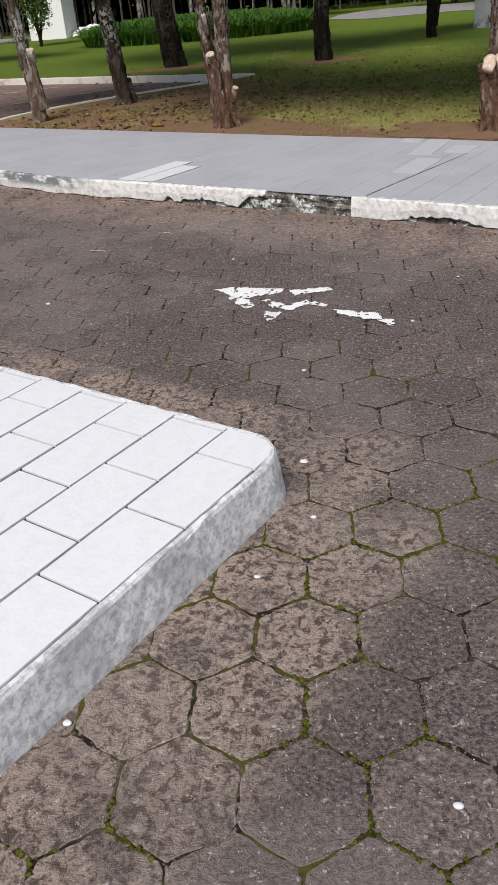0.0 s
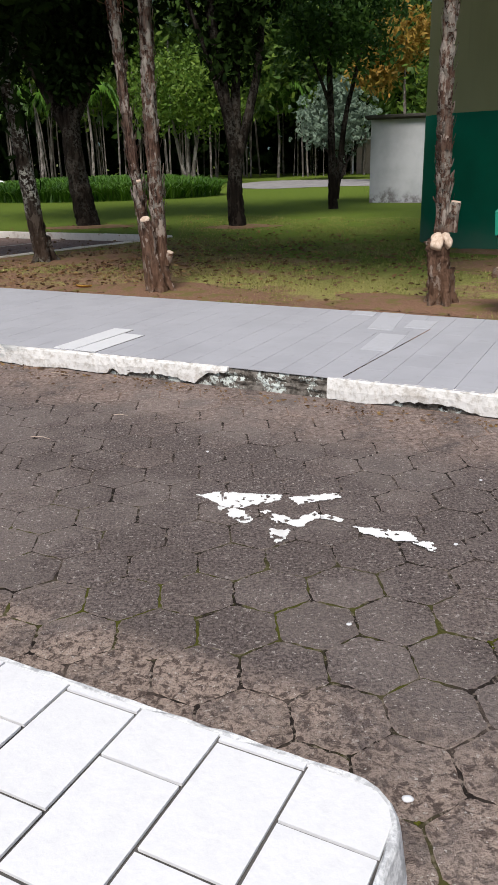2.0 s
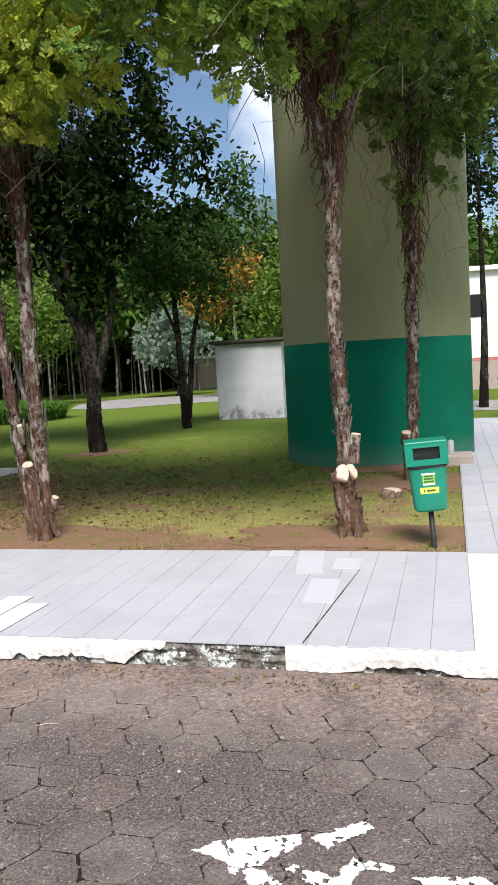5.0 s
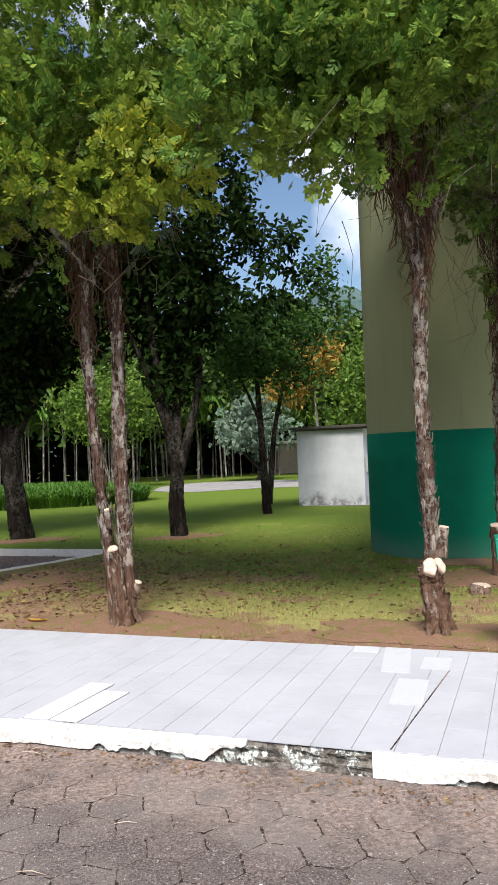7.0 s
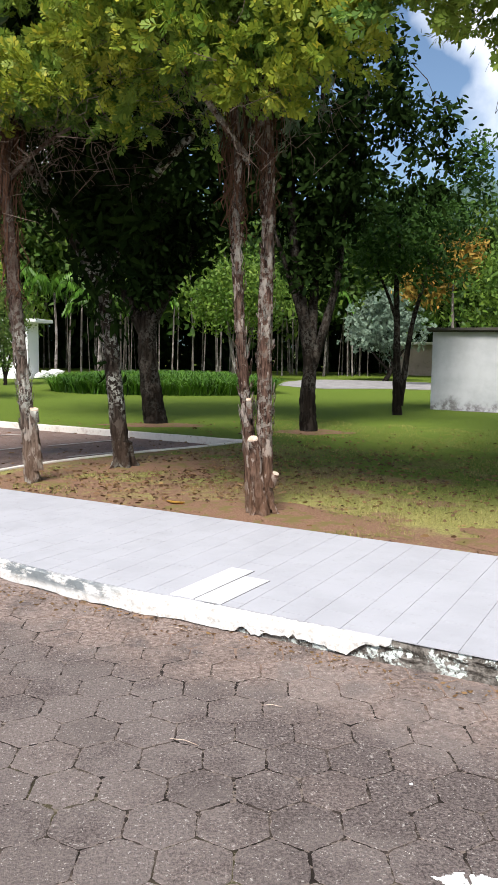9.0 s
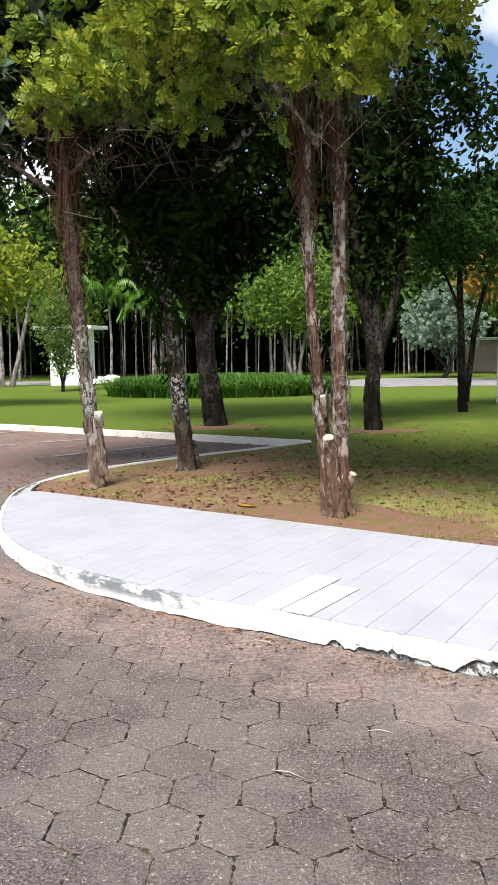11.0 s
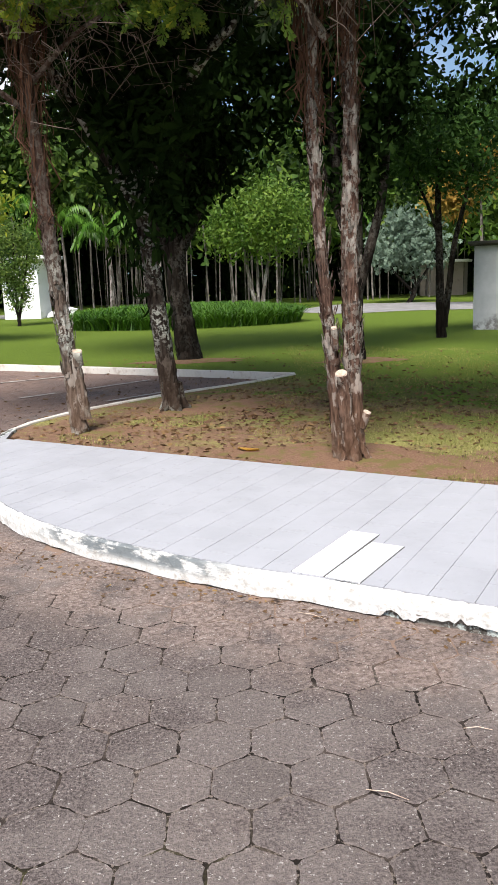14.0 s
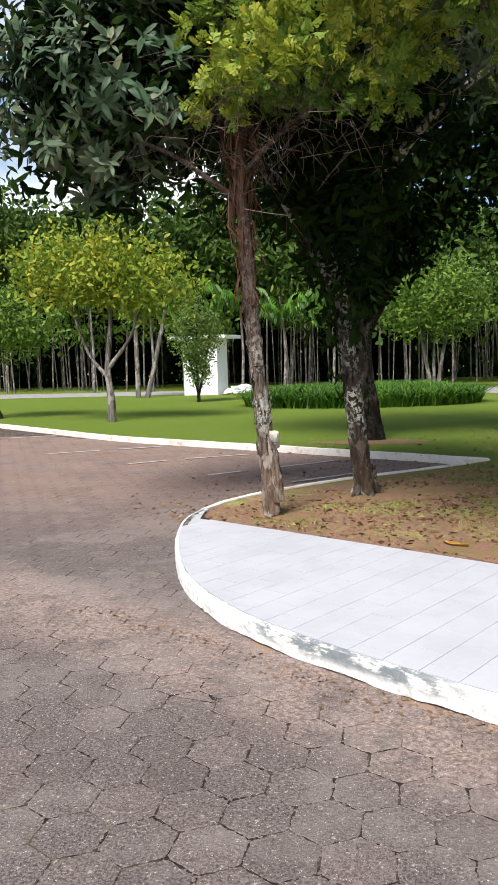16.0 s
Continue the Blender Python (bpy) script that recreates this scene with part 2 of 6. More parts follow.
    c = k.mix(k.maths('MULTIPLY', r, 0.25), c, (0.415, 0.417, 0.44))
    c = k.mix(k.maths('MULTIPLY', k.ramp(k.noise(14, 5, 0.7), 0.58, 0.75), 0.35), c, (0.22, 0.20, 0.19))
    M["tile_grey"] = k.done(c, 0.62, k.noise(50, 3), 0.002, 0.3, spec=0.25)
    M["tile_pale"] = white_paint("pale_tile", (0.66, 0.67, 0.69), (0.40, 0.39, 0.38), 0.3, 0.45)
    M["tile_white"] = white_paint("white_tile", (0.70, 0.705, 0.715), (0.68, 0.67, 0.66), 0.18, 0.4)
    M["tile_cross"] = white_paint("crossing_tile", (0.66, 0.645, 0.61), (0.46, 0.43, 0.38), 0.4, 0.5)
    M["tile_light"] = white_paint("light_tile", (0.455, 0.46, 0.485), (0.36, 0.35, 0.34), 0.4, 0.5)
    M["tile_joint"] = white_paint("tile_grout", (0.10, 0.095, 0.09), (0.05, 0.045, 0.04), 0.6, 0.9)
    M["grout_grey"] = white_paint("grey_grout", (0.36, 0.36, 0.375), (0.22, 0.21, 0.20), 0.8, 0.9)
    # kerb plaster: white paint with a black algae smear where the kerb bends
    k = Nodes("kerb_paint")
    x = k.xyz()
    n1, n2, n3 = k.noise(5, 6, 0.7), k.noise(22, 5, 0.7), k.noise(2.1, 4, off=6)
    c = k.mix(k.ramp(n2, 0.46, 0.68), (0.68, 0.67, 0.645), (0.46, 0.435, 0.395))
    c = k.mix(k.maths('MULTIPLY', k.ramp(n1, 0.56, 0.66), 0.55), c, (0.36, 0.32, 0.27))
    smear = k.maths('MULTIPLY', k.ramp(k.maths('ABSOLUTE', k.maths('ADD', x[0], 6.05)), 1.15, 0.55), k.ramp(k.noise(6, 6, 0.7, stretch=(0.5, 0.5, 1.6), off=2), 0.42, 0.53))
    c = k.mix(k.maths('MULTIPLY', smear, k.maths('MULTIPLY', k.ramp(x[2], 0.03, 0.10), 0.9)), c, (0.11, 0.13, 0.14))
    M["kerb"] = k.done(c, 0.75, k.maths('ADD', n1, n2), 0.012, 0.6, spec=0.2)
    k = Nodes("broken_concrete")
    n1, n2 = k.noise(9, 6, 0.7), k.noise(40, 4)
    c = k.mix(k.ramp(n1, 0.40, 0.60), (0.055, 0.048, 0.040), (0.22, 0.20, 0.175))
    c = k.mix(k.ramp(k.noise(7, 5, 0.7, off=3), 0.50, 0.56), c, (0.60, 0.65, 0.61))
    M["kerb_broken"] = k.done(c, 0.95, k.maths('ADD', n1, n2), 0.03, 1.0, spec=0.1)
    k = Nodes("island_side_paint")
    n1 = k.noise(34, 6, 0.75)
    n2 = k.noise(4, 4)
    c = k.mix(k.ramp(n1, 0.40, 0.64), (0.72, 0.73, 0.73), (0.40, 0.41, 0.42))
    c = k.mix(k.maths('MULTIPLY', k.ramp(n2, 0.5, 0.65), 0.4), c, (0.30, 0.30, 0.30))
    M["island_side"] = k.done(c, 0.7, n1, 0.008, 0.5, spec=0.2)
    M["road_paint"] = white_paint("road_paint", (0.78, 0.78, 0.76), (0.5, 0.49, 0.46), 0.5, 0.7)
    M["line_paint"] = white_paint("worn_line_paint", (0.42, 0.38, 0.34), (0.25, 0.2, 0.17), 0.8, 0.8)
    # tower: sage above, dark green below
    k = Nodes("tower_sage_paint")
    n = k.noise(0.8, 5, 0.6, stretch=(1, 1, 0.25))
    c = k.mix(k.ramp(n, 0.35, 0.7), (0.225, 0.235, 0.130), (0.190, 0.200, 0.105))
    st = k.noise(5, 5, 0.6, stretch=(1, 1, 0.05), off=2)
    c = k.mix(k.maths('MULTIPLY', k.ramp(st, 0.55, 0.75), 0.3), c, (0.13, 0.14, 0.09))
    M["sage"] = k.done(c, 0.75, k.noise(30, 4), 0.004, 0.4, spec=0.2)
    k = Nodes("tower_green_paint")
    n = k.noise(1.5, 5)
    c = k.mix(k.ramp(n, 0.35, 0.7), (0.002, 0.125, 0.070), (0.003, 0.105, 0.058))
    z = k.xyz()[2]
    c = k.mix(k.maths('MULTIPLY', k.ramp(k.maths('ADD', z, k.maths('MULTIPLY', n, -0.5)), 0.35, -0.15), 0.5), c, (0.10, 0.17, 0.13))
    M["green"] = k.done(c, 0.85, k.noise(30, 4), 0.003, 0.4, spec=0.1)
    k = Nodes("hut_render")
    z = k.xyz()[2]
    n = k.noise(1.2, 5)
    c = k.mix(k.ramp(n, 0.35, 0.7), (0.50, 0.51, 0.52), (0.40, 0.41, 0.42))
    dirt = k.maths('MULTIPLY', k.ramp(k.maths('ADD', z, k.maths('MULTIPLY', k.noise(2.2, 5, off=1), -0.9)), 0.05, -0.25), k.ramp(k.noise(4, 5, 0.7, off=8), 0.38, 0.6))
    c = k.mix(k.maths('MULTIPLY', dirt, 0.85), c, (0.13, 0.12, 0.115))
    M["hut"] = k.done(c, 0.85, k.noise(25, 4), 0.006, 0.4, spec=0.15)
    M["roof_dark"] = white_paint("weathered_roof", (0.06, 0.055, 0.045), (0.10, 0.10, 0.07), 0.8, 0.9)
    M["building_white"] = white_paint("white_render", (0.78, 0.78, 0.77), (0.6, 0.59, 0.57), 0.3, 0.8)
    M["concrete"] = white_paint("old_concrete", (0.33, 0.28, 0.24), (0.20, 0.16, 0.13), 0.7, 0.9)
    M["red_band"] = white_paint("red_band_paint", (0.42, 0.16, 0.14), (0.3, 0.12, 0.1), 0.5, 0.8)
    M["door_red"] = white_paint("door_red_paint", (0.13, 0.035, 0.025), (0.07, 0.025, 0.02), 0.6, 0.6)
    k = Nodes("bin_green_plastic")
    M["bin"] = k.done(k.mix(k.ramp(k.noise(6, 4), 0.3, 0.7), (0.002, 0.200, 0.125), (0.004, 0.17, 0.105)), 0.35, k.noise(80, 2), 0.001, 0.3, spec=0.5)
    k = Nodes("black_bag")
    M["black"] = k.done(k.mix(k.noise(20, 3), (0.008, 0.008, 0.009), (0.018, 0.018, 0.02)), 0.4)
    k = Nodes("black_post_paint")
    M["post"] = k.done(k.mix(k.noise(12, 3), (0.012, 0.012, 0.013), (0.03, 0.03, 0.03)), 0.5)
    k = Nodes("label_yellow")
    M["label"] = k.done(k.mix(k.noise(30, 2), (0.70, 0.72, 0.10), (0.62, 0.66, 0.08)), 0.5)
    k = Nodes("label_lime")
    M["label_lime"] = k.done(k.mix(k.noise(30, 2), (0.30, 0.52, 0.09), (0.26, 0.45, 0.08)), 0.5)
    k = Nodes("label_white")
    M["label_white"] = k.done(k.mix(k.noise(30, 2), (0.7, 0.75, 0.65), (0.6, 0.66, 0.56)), 0.5)
    k = Nodes("label_ink")
    M["ink"] = k.done(k.mix(k.noise(30, 2), (0.04, 0.10, 0.04), (0.06, 0.12, 0.05)), 0.6)
    k = Nodes("grey_pipe")
    M["pipe"] = k.done(k.mix(k.noise(9, 3), (0.35, 0.35, 0.34), (0.25, 0.25, 0.24)), 0.5)
    M["bark_thuja"] = bark_material("thuja_bark", (0.022, 0.012, 0.009), (0.150, 0.090, 0.066), (0.32, 0.265, 0.225), 1.5, 0.35, 0.4)
    M["bark_old"] = bark_material("old_mossy_bark", (0.012, 0.009, 0.007), (0.050, 0.038, 0.030), (0.085, 0.068, 0.055), 1.2, 0.9, 0.1)
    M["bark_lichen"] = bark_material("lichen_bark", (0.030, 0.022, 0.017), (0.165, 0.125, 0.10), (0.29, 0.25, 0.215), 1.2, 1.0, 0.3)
    M["bark_dark"] = bark_material("dark_bark", (0.005, 0.004, 0.003), (0.017, 0.013, 0.010), (0.030, 0.024, 0.019), 0.8, 0.07)
    k = Nodes("dead_bark_strands")
    M["strand"] = k.done(k.mix(k.noise(3, 4), (0.105, 0.052, 0.032), (0.030, 0.018, 0.013)), 0.95, spec=0.05)
    M["bark_pale"] = bark_material("pale_bark", (0.06, 0.05, 0.042), (0.17, 0.155, 0.135), (0.25, 0.23, 0.21), 0.6)
    k = Nodes("cut_wood")
    c = k.mix(k.ramp(k.noise(25, 4), 0.35, 0.65), (0.60, 0.48, 0.38), (0.42, 0.31, 0.23))
    M["cut"] = k.done(c, 0.8, k.noise(60, 3), 0.004)
    k = Nodes("dead_twig")
    M["twig"] = k.done(k.mix(k.noise(4, 3), (0.16, 0.12, 0.095), (0.07, 0.05, 0.04)), 0.9)
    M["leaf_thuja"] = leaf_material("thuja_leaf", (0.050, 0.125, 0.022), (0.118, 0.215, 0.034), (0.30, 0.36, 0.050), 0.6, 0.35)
    # Shaded copy of the thuja leaf: the green itself is darkened.
    M["leaf_thuja_shaded"] = leaf_material("thuja_leaf_shaded", (0.045, 0.095, 0.025), (0.10, 0.17, 0.036), (0.19, 0.25, 0.045), 0.6, 0.35)
    M["leaf_long"] = leaf_material("loquat_leaf", (0.026, 0.055, 0.028), (0.055, 0.100, 0.052), (0.13, 0.145, 0.075), 0.48, 0.15)
    # Near-black leaf; also stands in for shade inside the loquat and woods.
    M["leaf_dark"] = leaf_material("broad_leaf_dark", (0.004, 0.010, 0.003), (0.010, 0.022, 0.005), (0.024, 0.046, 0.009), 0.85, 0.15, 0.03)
    M["leaf_deep"] = leaf_material("deep_green_leaf", (0.010, 0.030, 0.007), (0.026, 0.066, 0.013), (0.060, 0.120, 0.020), 0.6, 0.25, 0.1)
    M["leaf_mid"] = leaf_material("broad_leaf", (0.042, 0.100, 0.014), (0.095, 0.175, 0.024), (0.18, 0.26, 0.036), 0.5, 0.35)
    M["leaf_yellow"] = leaf_material("yellow_green_leaf", (0.082, 0.165, 0.018), (0.185, 0.260, 0.026), (0.42, 0.39, 0.04), 0.5, 0.35)
    M["leaf_blue"] = leaf_material("blue_green_leaf", (0.075, 0.125, 0.085), (0.14, 0.20, 0.14), (0.19, 0.25, 0.18), 0.6, 0.15)
    M["leaf_strap"] = leaf_material("strap_leaf", (0.020, 0.060, 0.008), (0.060, 0.150, 0.015), (0.13, 0.26, 0.030), 0.4, 0.3)
    M["leaf_orange"] = leaf_material("orange_leaf", (0.30, 0.16, 0.03), (0.36, 0.22, 0.04), (0.18, 0.17, 0.03), 0.6, 0.3)
    M["leaf_forest"] = leaf_material("forest_leaf", (0.010, 0.028, 0.005), (0.036, 0.084, 0.012), (0.12, 0.185, 0.024), 0.6, 0.25)
    M["grass"] = leaf_material("grass_blade", (0.085, 0.110, 0.018), (0.20, 0.215, 0.045), (0.45, 0.38, 0.15), 0.6, 0.2)
    M["litter"] = leaf_material("fallen_leaf", (0.055, 0.030, 0.018), (0.13, 0.070, 0.038), (0.28, 0.18, 0.07), 0.7, 0.0)
    k = Nodes("yellow_leaf")
    M["yellow_leaf"] = k.done(k.mix(k.noise(12, 3), (0.55, 0.33, 0.06), (0.40, 0.22, 0.05)), 0.5)
    # Forest green shifted to blue-grey: the haze of distance is in the colour.
    k = Nodes("hill_haze_forest")
    c = k.mix(k.ramp(k.noise(0.02, 8, 0.7), 0.35, 0.65), (0.055, 0.095, 0.095), (0.10, 0.145, 0.14))
    M["hill"] = k.done(c, 1.0, k.noise(0.05, 8, 0.7), 8.0, 0.8, spec=0.0)
    return M


MAT = make_materials()


# ---- mesh helpers ----
def link_mesh(name, me, material, parent=None, label=""):
    if material is not None and not me.materials:
        me.materials.append(material)
    ob = new(name, me)
    if parent is not None:
        ob.parent = parent
    if label:
        ob["label"] = label
    return ob


def part(name, bm, material, parent=None, label="", smooth=False):
    me = bpy.data.meshes.new(name)
    bm.normal_update()
    bm.to_mesh(me)
    bm.free()
    if smooth:
        me.polygons.foreach_set("use_smooth", [True] * len(me.polygons))
    return link_mesh(name, me, material, parent, label)


def mesh_from(name, verts, faces, material, parent=None, label="", smooth=False):
    me = bpy.data.meshes.new(name)
    me.from_pydata([tuple(v) for v in verts], [], [tuple(f) for f in faces])
    if smooth:
        me.polygons.foreach_set("use_smooth", [True] * len(me.polygons))
    me.update()
    return link_mesh(name, me, material, parent, label)


def fast_mesh(name, verts, tris, material, parent=None, label=""):
    """A big triangle mesh from arrays."""
    me = bpy.data.meshes.new(name)
    v, f = np.asarray(verts, np.float32), np.asarray(tris, np.int32)
    me.vertices.add(len(v))
    me.vertices.foreach_set("co", v.ravel())
    me.loops.add(f.size)
    me.loops.foreach_set("vertex_index", f.ravel())
    me.polygons.add(len(f))
    me.polygons.foreach_set("loop_start", np.arange(0, f.size, 3, dtype=np.int32))
    me.update(calc_edges=True)
    return link_mesh(name, me, material, parent, label)


def empty(name, place=(0, 0, 0), turn=0.0):
    ob = new(name)
    ob.matrix_world = Matrix.Translation(place) @ Matrix.Rotation(radians(turn), 4, 'Z')
    ob.empty_display_size = 0.1
    return ob


def box(bm, x0, x1, y0, y1, z0, z1, bevel=0.0):
    r = bmesh.ops.create_cube(bm, size=1.0, matrix=Matrix.Translation(((x0 + x1) / 2, (y0 + y1) / 2, (z0 + z1) / 2)) @ Matrix.Diagonal((x1 - x0, y1 - y0, z1 - z0, 1)))
    if bevel:
        es = list({e for v in r["verts"] for e in v.link_edges})
        bmesh.ops.bevel(bm, geom=es, offset=bevel, segments=2, affect='EDGES', profile=0.5)
    return bm


def boxed(x0, x1, y0, y1, z0, z1, bevel=0.0):
    return box(bmesh.new(), x0, x1, y0, y1, z0, z1, bevel)


def tube(points, radii, sides=10, bumps=0.0, seed=0, cap=True, flute=0.0):
    """Vertices and faces of a tube along points; bumps roughens it, flute gives it ribs."""
    r = np.random.default_rng(seed)
    P = np.asarray(points, float)
    V, F = [], []
    up = np.array([0.3, 0.9, 0.1])
    ph = r.uniform(0, 6.28, 3)
    for i, p in enumerate(P):
        d = P[min(i + 1, len(P) - 1)] - P[max(i - 1, 0)]
        d /= np.linalg.norm(d) + 1e-9
        a = np.cross(d, up)
        a /= np.linalg.norm(a) + 1e-9
        b = np.cross(d, a)
        for s in range(sides):
            t = 2 * math.pi * s / sides
            q = radii[i] * (1 + flute * (0.6 * math.sin(3 * t + ph[0]) + 0.4 * math.sin(5 * t + ph[1] + i * 0.2)) + bumps * r.normal())
            V.append(p + q * (math.cos(t) * a + math.sin(t) * b))
    n = len(P)
    for i in range(n - 1):
        for s in range(sides):
            s2 = (s + 1) % sides
            F.append((i * sides + s, i * sides + s2, (i + 1) * sides + s2, (i + 1) * sides + s))
    if cap:
        F.append(tuple(range((n - 1) * sides, n * sides)))
    return V, F


def smooth_line(points, n):
    """n points along a Catmull-Rom line through the given ones."""
    P = np.asarray(points, float)
    Q = np.vstack([2 * P[0] - P[1], P, 2 * P[-1] - P[-2]])
    out = []
    for t in np.linspace(0, len(P) - 1 - 1e-6, n):
        i = int(t)
        f = t - i
        a, b, c, d = Q[i], Q[i + 1], Q[i + 2], Q[i + 3]
        out.append(0.5 * ((2 * b) + (c - a) * f + (2 * a - 5 * b + 4 * c - d) * f * f + (3 * b - a - 3 * c + d) * f ** 3))
    return np.array(out)


def stems(lines, sides=10, bumps=0.05, seed=1, flute=0.0):
    """Several tubes as one vertex and face list; each line: points, first radius, last radius."""
    V, F = [], []
    for j, (pts, r0, r1) in enumerate(lines):
        n = max(6, int(len(pts) * 9))
        pts = smooth_line(pts, n)
        radii = [r0 + (r1 - r0) * (i / (n - 1)) ** 0.8 for i in range(n)]
        v, f = tube(pts, radii, sides, bumps, seed + j, True, flute)
        o = len(V)
        V += v
        F += [tuple(i + o for i in q) for q in f]
    return V, F


def rotations(n, r, droop=0.0, flat=1.0):
    """Random leaf frames: columns along, across, normal. droop pulls the tips down."""
    a = r.normal(size=(n, 3))
    a[:, 2] = a[:, 2] * flat - droop
    a /= np.linalg.norm(a, axis=1)[:, None]
    b = r.normal(size=(n, 3))
    b -= (a * b).sum(1)[:, None] * a
    b /= np.linalg.norm(b, axis=1)[:, None]
    return a, b, np.cross(a, b)


def leaves(centres, size, shape, r, droop=0.3, flat=1.0, vary=0.35):
    """Leaves of a small template (along, across, up) set at the centres. Returns vertices, triangles."""
    tv, tf = shape
    tv, tf = np.asarray(tv, float), np.asarray(tf, int)
    n = len(centres)
    a, b, c = rotations(n, r, droop, flat)
    s = size * (1 + vary * r.uniform(-1, 1, n))[:, None, None]
    V = (tv[None, :, 0, None] * a[:, None] + tv[None, :, 1, None] * b[:, None] + tv[None, :, 2, None] * c[:, None]) * s + np.asarray(centres)[:, None]
    F = tf[None] + (np.arange(n) * len(tv))[:, None, None]
    return V.reshape(-1, 3), F.reshape(-1, 3)


OVAL = ([(0, 0, 0), (0.35, 0.2, 0.05), (0.35, -0.2, 0.05), (0.75, 0.17, 0.03), (0.75, -0.17, 0.03), (1, 0, -0.04)],
        [(0, 2, 1), (1, 2, 4), (1, 4, 3), (3, 4, 5)])
LANCE = ([(0, 0, 0), (0.4, 0.15, 0.05), (0.4, -0.15, 0.05), (0.75, 0.11, 0.0), (0.75, -0.11, 0.0), (1, 0, -0.12), (0.4, 0, 0.0)],
         [(0, 6, 1), (0, 2, 6), (6, 2, 4), (6, 4, 3), (6, 3, 1), (3, 4, 5)])


def sprig():
    """A flat feathery spray: a leading finger with shorter ones branching off it."""
    V, F = [], []
    fingers = [(0.30, 0.0, 0.62)] + [(q, side * (0.85 - 0.3 * q), 0.46 - 0.20 * q) for q in (0.10, 0.32, 0.54) for side in (-1, 1)]
    for i, (q, a, l) in enumerate(fingers):
        c, t = math.cos(a), math.sin(a)
        w, z = 0.092, 0.07 * math.sin(2.1 * i)
        o = len(V)
        V += [(q, 0, 0), (q + 0.74 * l * c + w * t, 0.74 * l * t - w * c, z * 0.6), (q + l * c, l * t, z), (q + 0.74 * l * c - w * t, 0.74 * l * t + w * c, z * 0.6 + 0.03)]
        F += [(o, o + 1, o + 2), (o, o + 2, o + 3)]
    return V, F


SPRAY = sprig()


def spray_crown(name, parent, groups, material, size, seed, lift=0.35, label=""):
    """Conifer foliage: clumps whose sprays all point outwards from the limb that carries them.
    groups: (clumps, sprays each, centre, radii, clump length)."""
    r = np.random.default_rng(seed)
    tv, tf = np.asarray(SPRAY[0], float), np.asarray(SPRAY[1], int)
    VV, FF, o = [], [], 0
    for n_c, per, centre, radii, reach in groups:
        d = r.normal(size=(n_c, 3))
        d /= np.linalg.norm(d, axis=1)[:, None]
        k = (0.55 + 0.45 * r.random(n_c)) * (1 + 0.16 * r.normal(size=n_c))
        c = np.asarray(centre) + d * np.asarray(radii) * k[:, None]
        ax = d + r.normal(size=(n_c, 3)) * 0.45 + np.array([0, 0, lift])
        ax /= np.linalg.norm(ax, axis=1)[:, None]
        n = n_c * per
        A, C = np.repeat(ax, per, axis=0), np.repeat(c, per, axis=0)
        u = r.random(n)[:, None]
        p = C + A * (u - 0.5) * reach * 2 + r.normal(size=(n, 3)) * reach * 0.36 * (1.15 - u)
        a = A + r.normal(size=(n, 3)) * 0.55
        a /= np.linalg.norm(a, axis=1)[:, None]
        b = r.normal(size=(n, 3))
        b -= (a * b).sum(1)[:, None] * a
        b /= np.linalg.norm(b, axis=1)[:, None]
        e = np.cross(a, b)
        s = size * (1 + 0.35 * r.uniform(-1, 1, n))[:, None, None]
        V = (tv[None, :, 0, None] * a[:, None] + tv[None, :, 1, None] * b[:, None] + tv[None, :, 2, None] * e[:, None]) * s + p[:, None]
        VV.append(V.reshape(-1, 3))
        FF.append((tf[None] + (np.arange(n) * len(tv))[:, None, None]).reshape(-1, 3) + o)
        o += n * len(tv)
    return fast_mesh(name, np.vstack(VV), np.vstack(FF), material, parent, label)


def rosettes(name, parent, groups, material, size, seed, label=""):
    """Whorls of long leaves at the shoot tips. groups: (whorls, leaves each, centre, radii)."""
    r = np.random.default_rng(seed)
    tv, tf = np.asarray(LANCE[0], float), np.asarray(LANCE[1], int)
    VV, FF, o = [], [], 0
    for n_c, per, centre, radii in groups:
        d = r.normal(size=(n_c, 3))
        d /= np.linalg.norm(d, axis=1)[:, None]
        c = np.asarray(centre) + d * np.asarray(radii) * (0.5 + 0.5 * r.random(n_c))[:, None]
        ax = d + r.normal(size=(n_c, 3)) * 0.4 + np.array([0, 0, 0.4])
        ax /= np.linalg.norm(ax, axis=1)[:, None]
        n = n_c * per
        A = np.repeat(ax, per, axis=0)
        side = r.normal(size=(n, 3))
        side -= (A * side).sum(1)[:, None] * A
        side /= np.linalg.norm(side, axis=1)[:, None]
        a = side + A * r.uniform(-0.35, 0.8, n)[:, None]
        a /= np.linalg.norm(a, axis=1)[:, None]
        b = np.cross(A, a)
        b /= np.linalg.norm(b, axis=1)[:, None]
        e = np.cross(a, b)
        p = np.repeat(c, per, axis=0) + r.normal(size=(n, 3)) * 0.02 + A * r.uniform(-0.08, 0.05, n)[:, None]
        s = size * (1 + 0.25 * r.uniform(-1, 1, n))[:, None, None]
        V = (tv[None, :, 0, None] * a[:, None] + tv[None, :, 1, None] * b[:, None] + tv[None, :, 2, None] * e[:, None]) * s + p[:, None]
        VV.append(V.reshape(-1, 3))
        FF.append((tf[None] + (np.arange(n) * len(tv))[:, None, None]).reshape(-1, 3) + o)
        o += n * len(tv)
    return fast_mesh(name, np.vstack(VV), np.vstack(FF), material, parent, label)


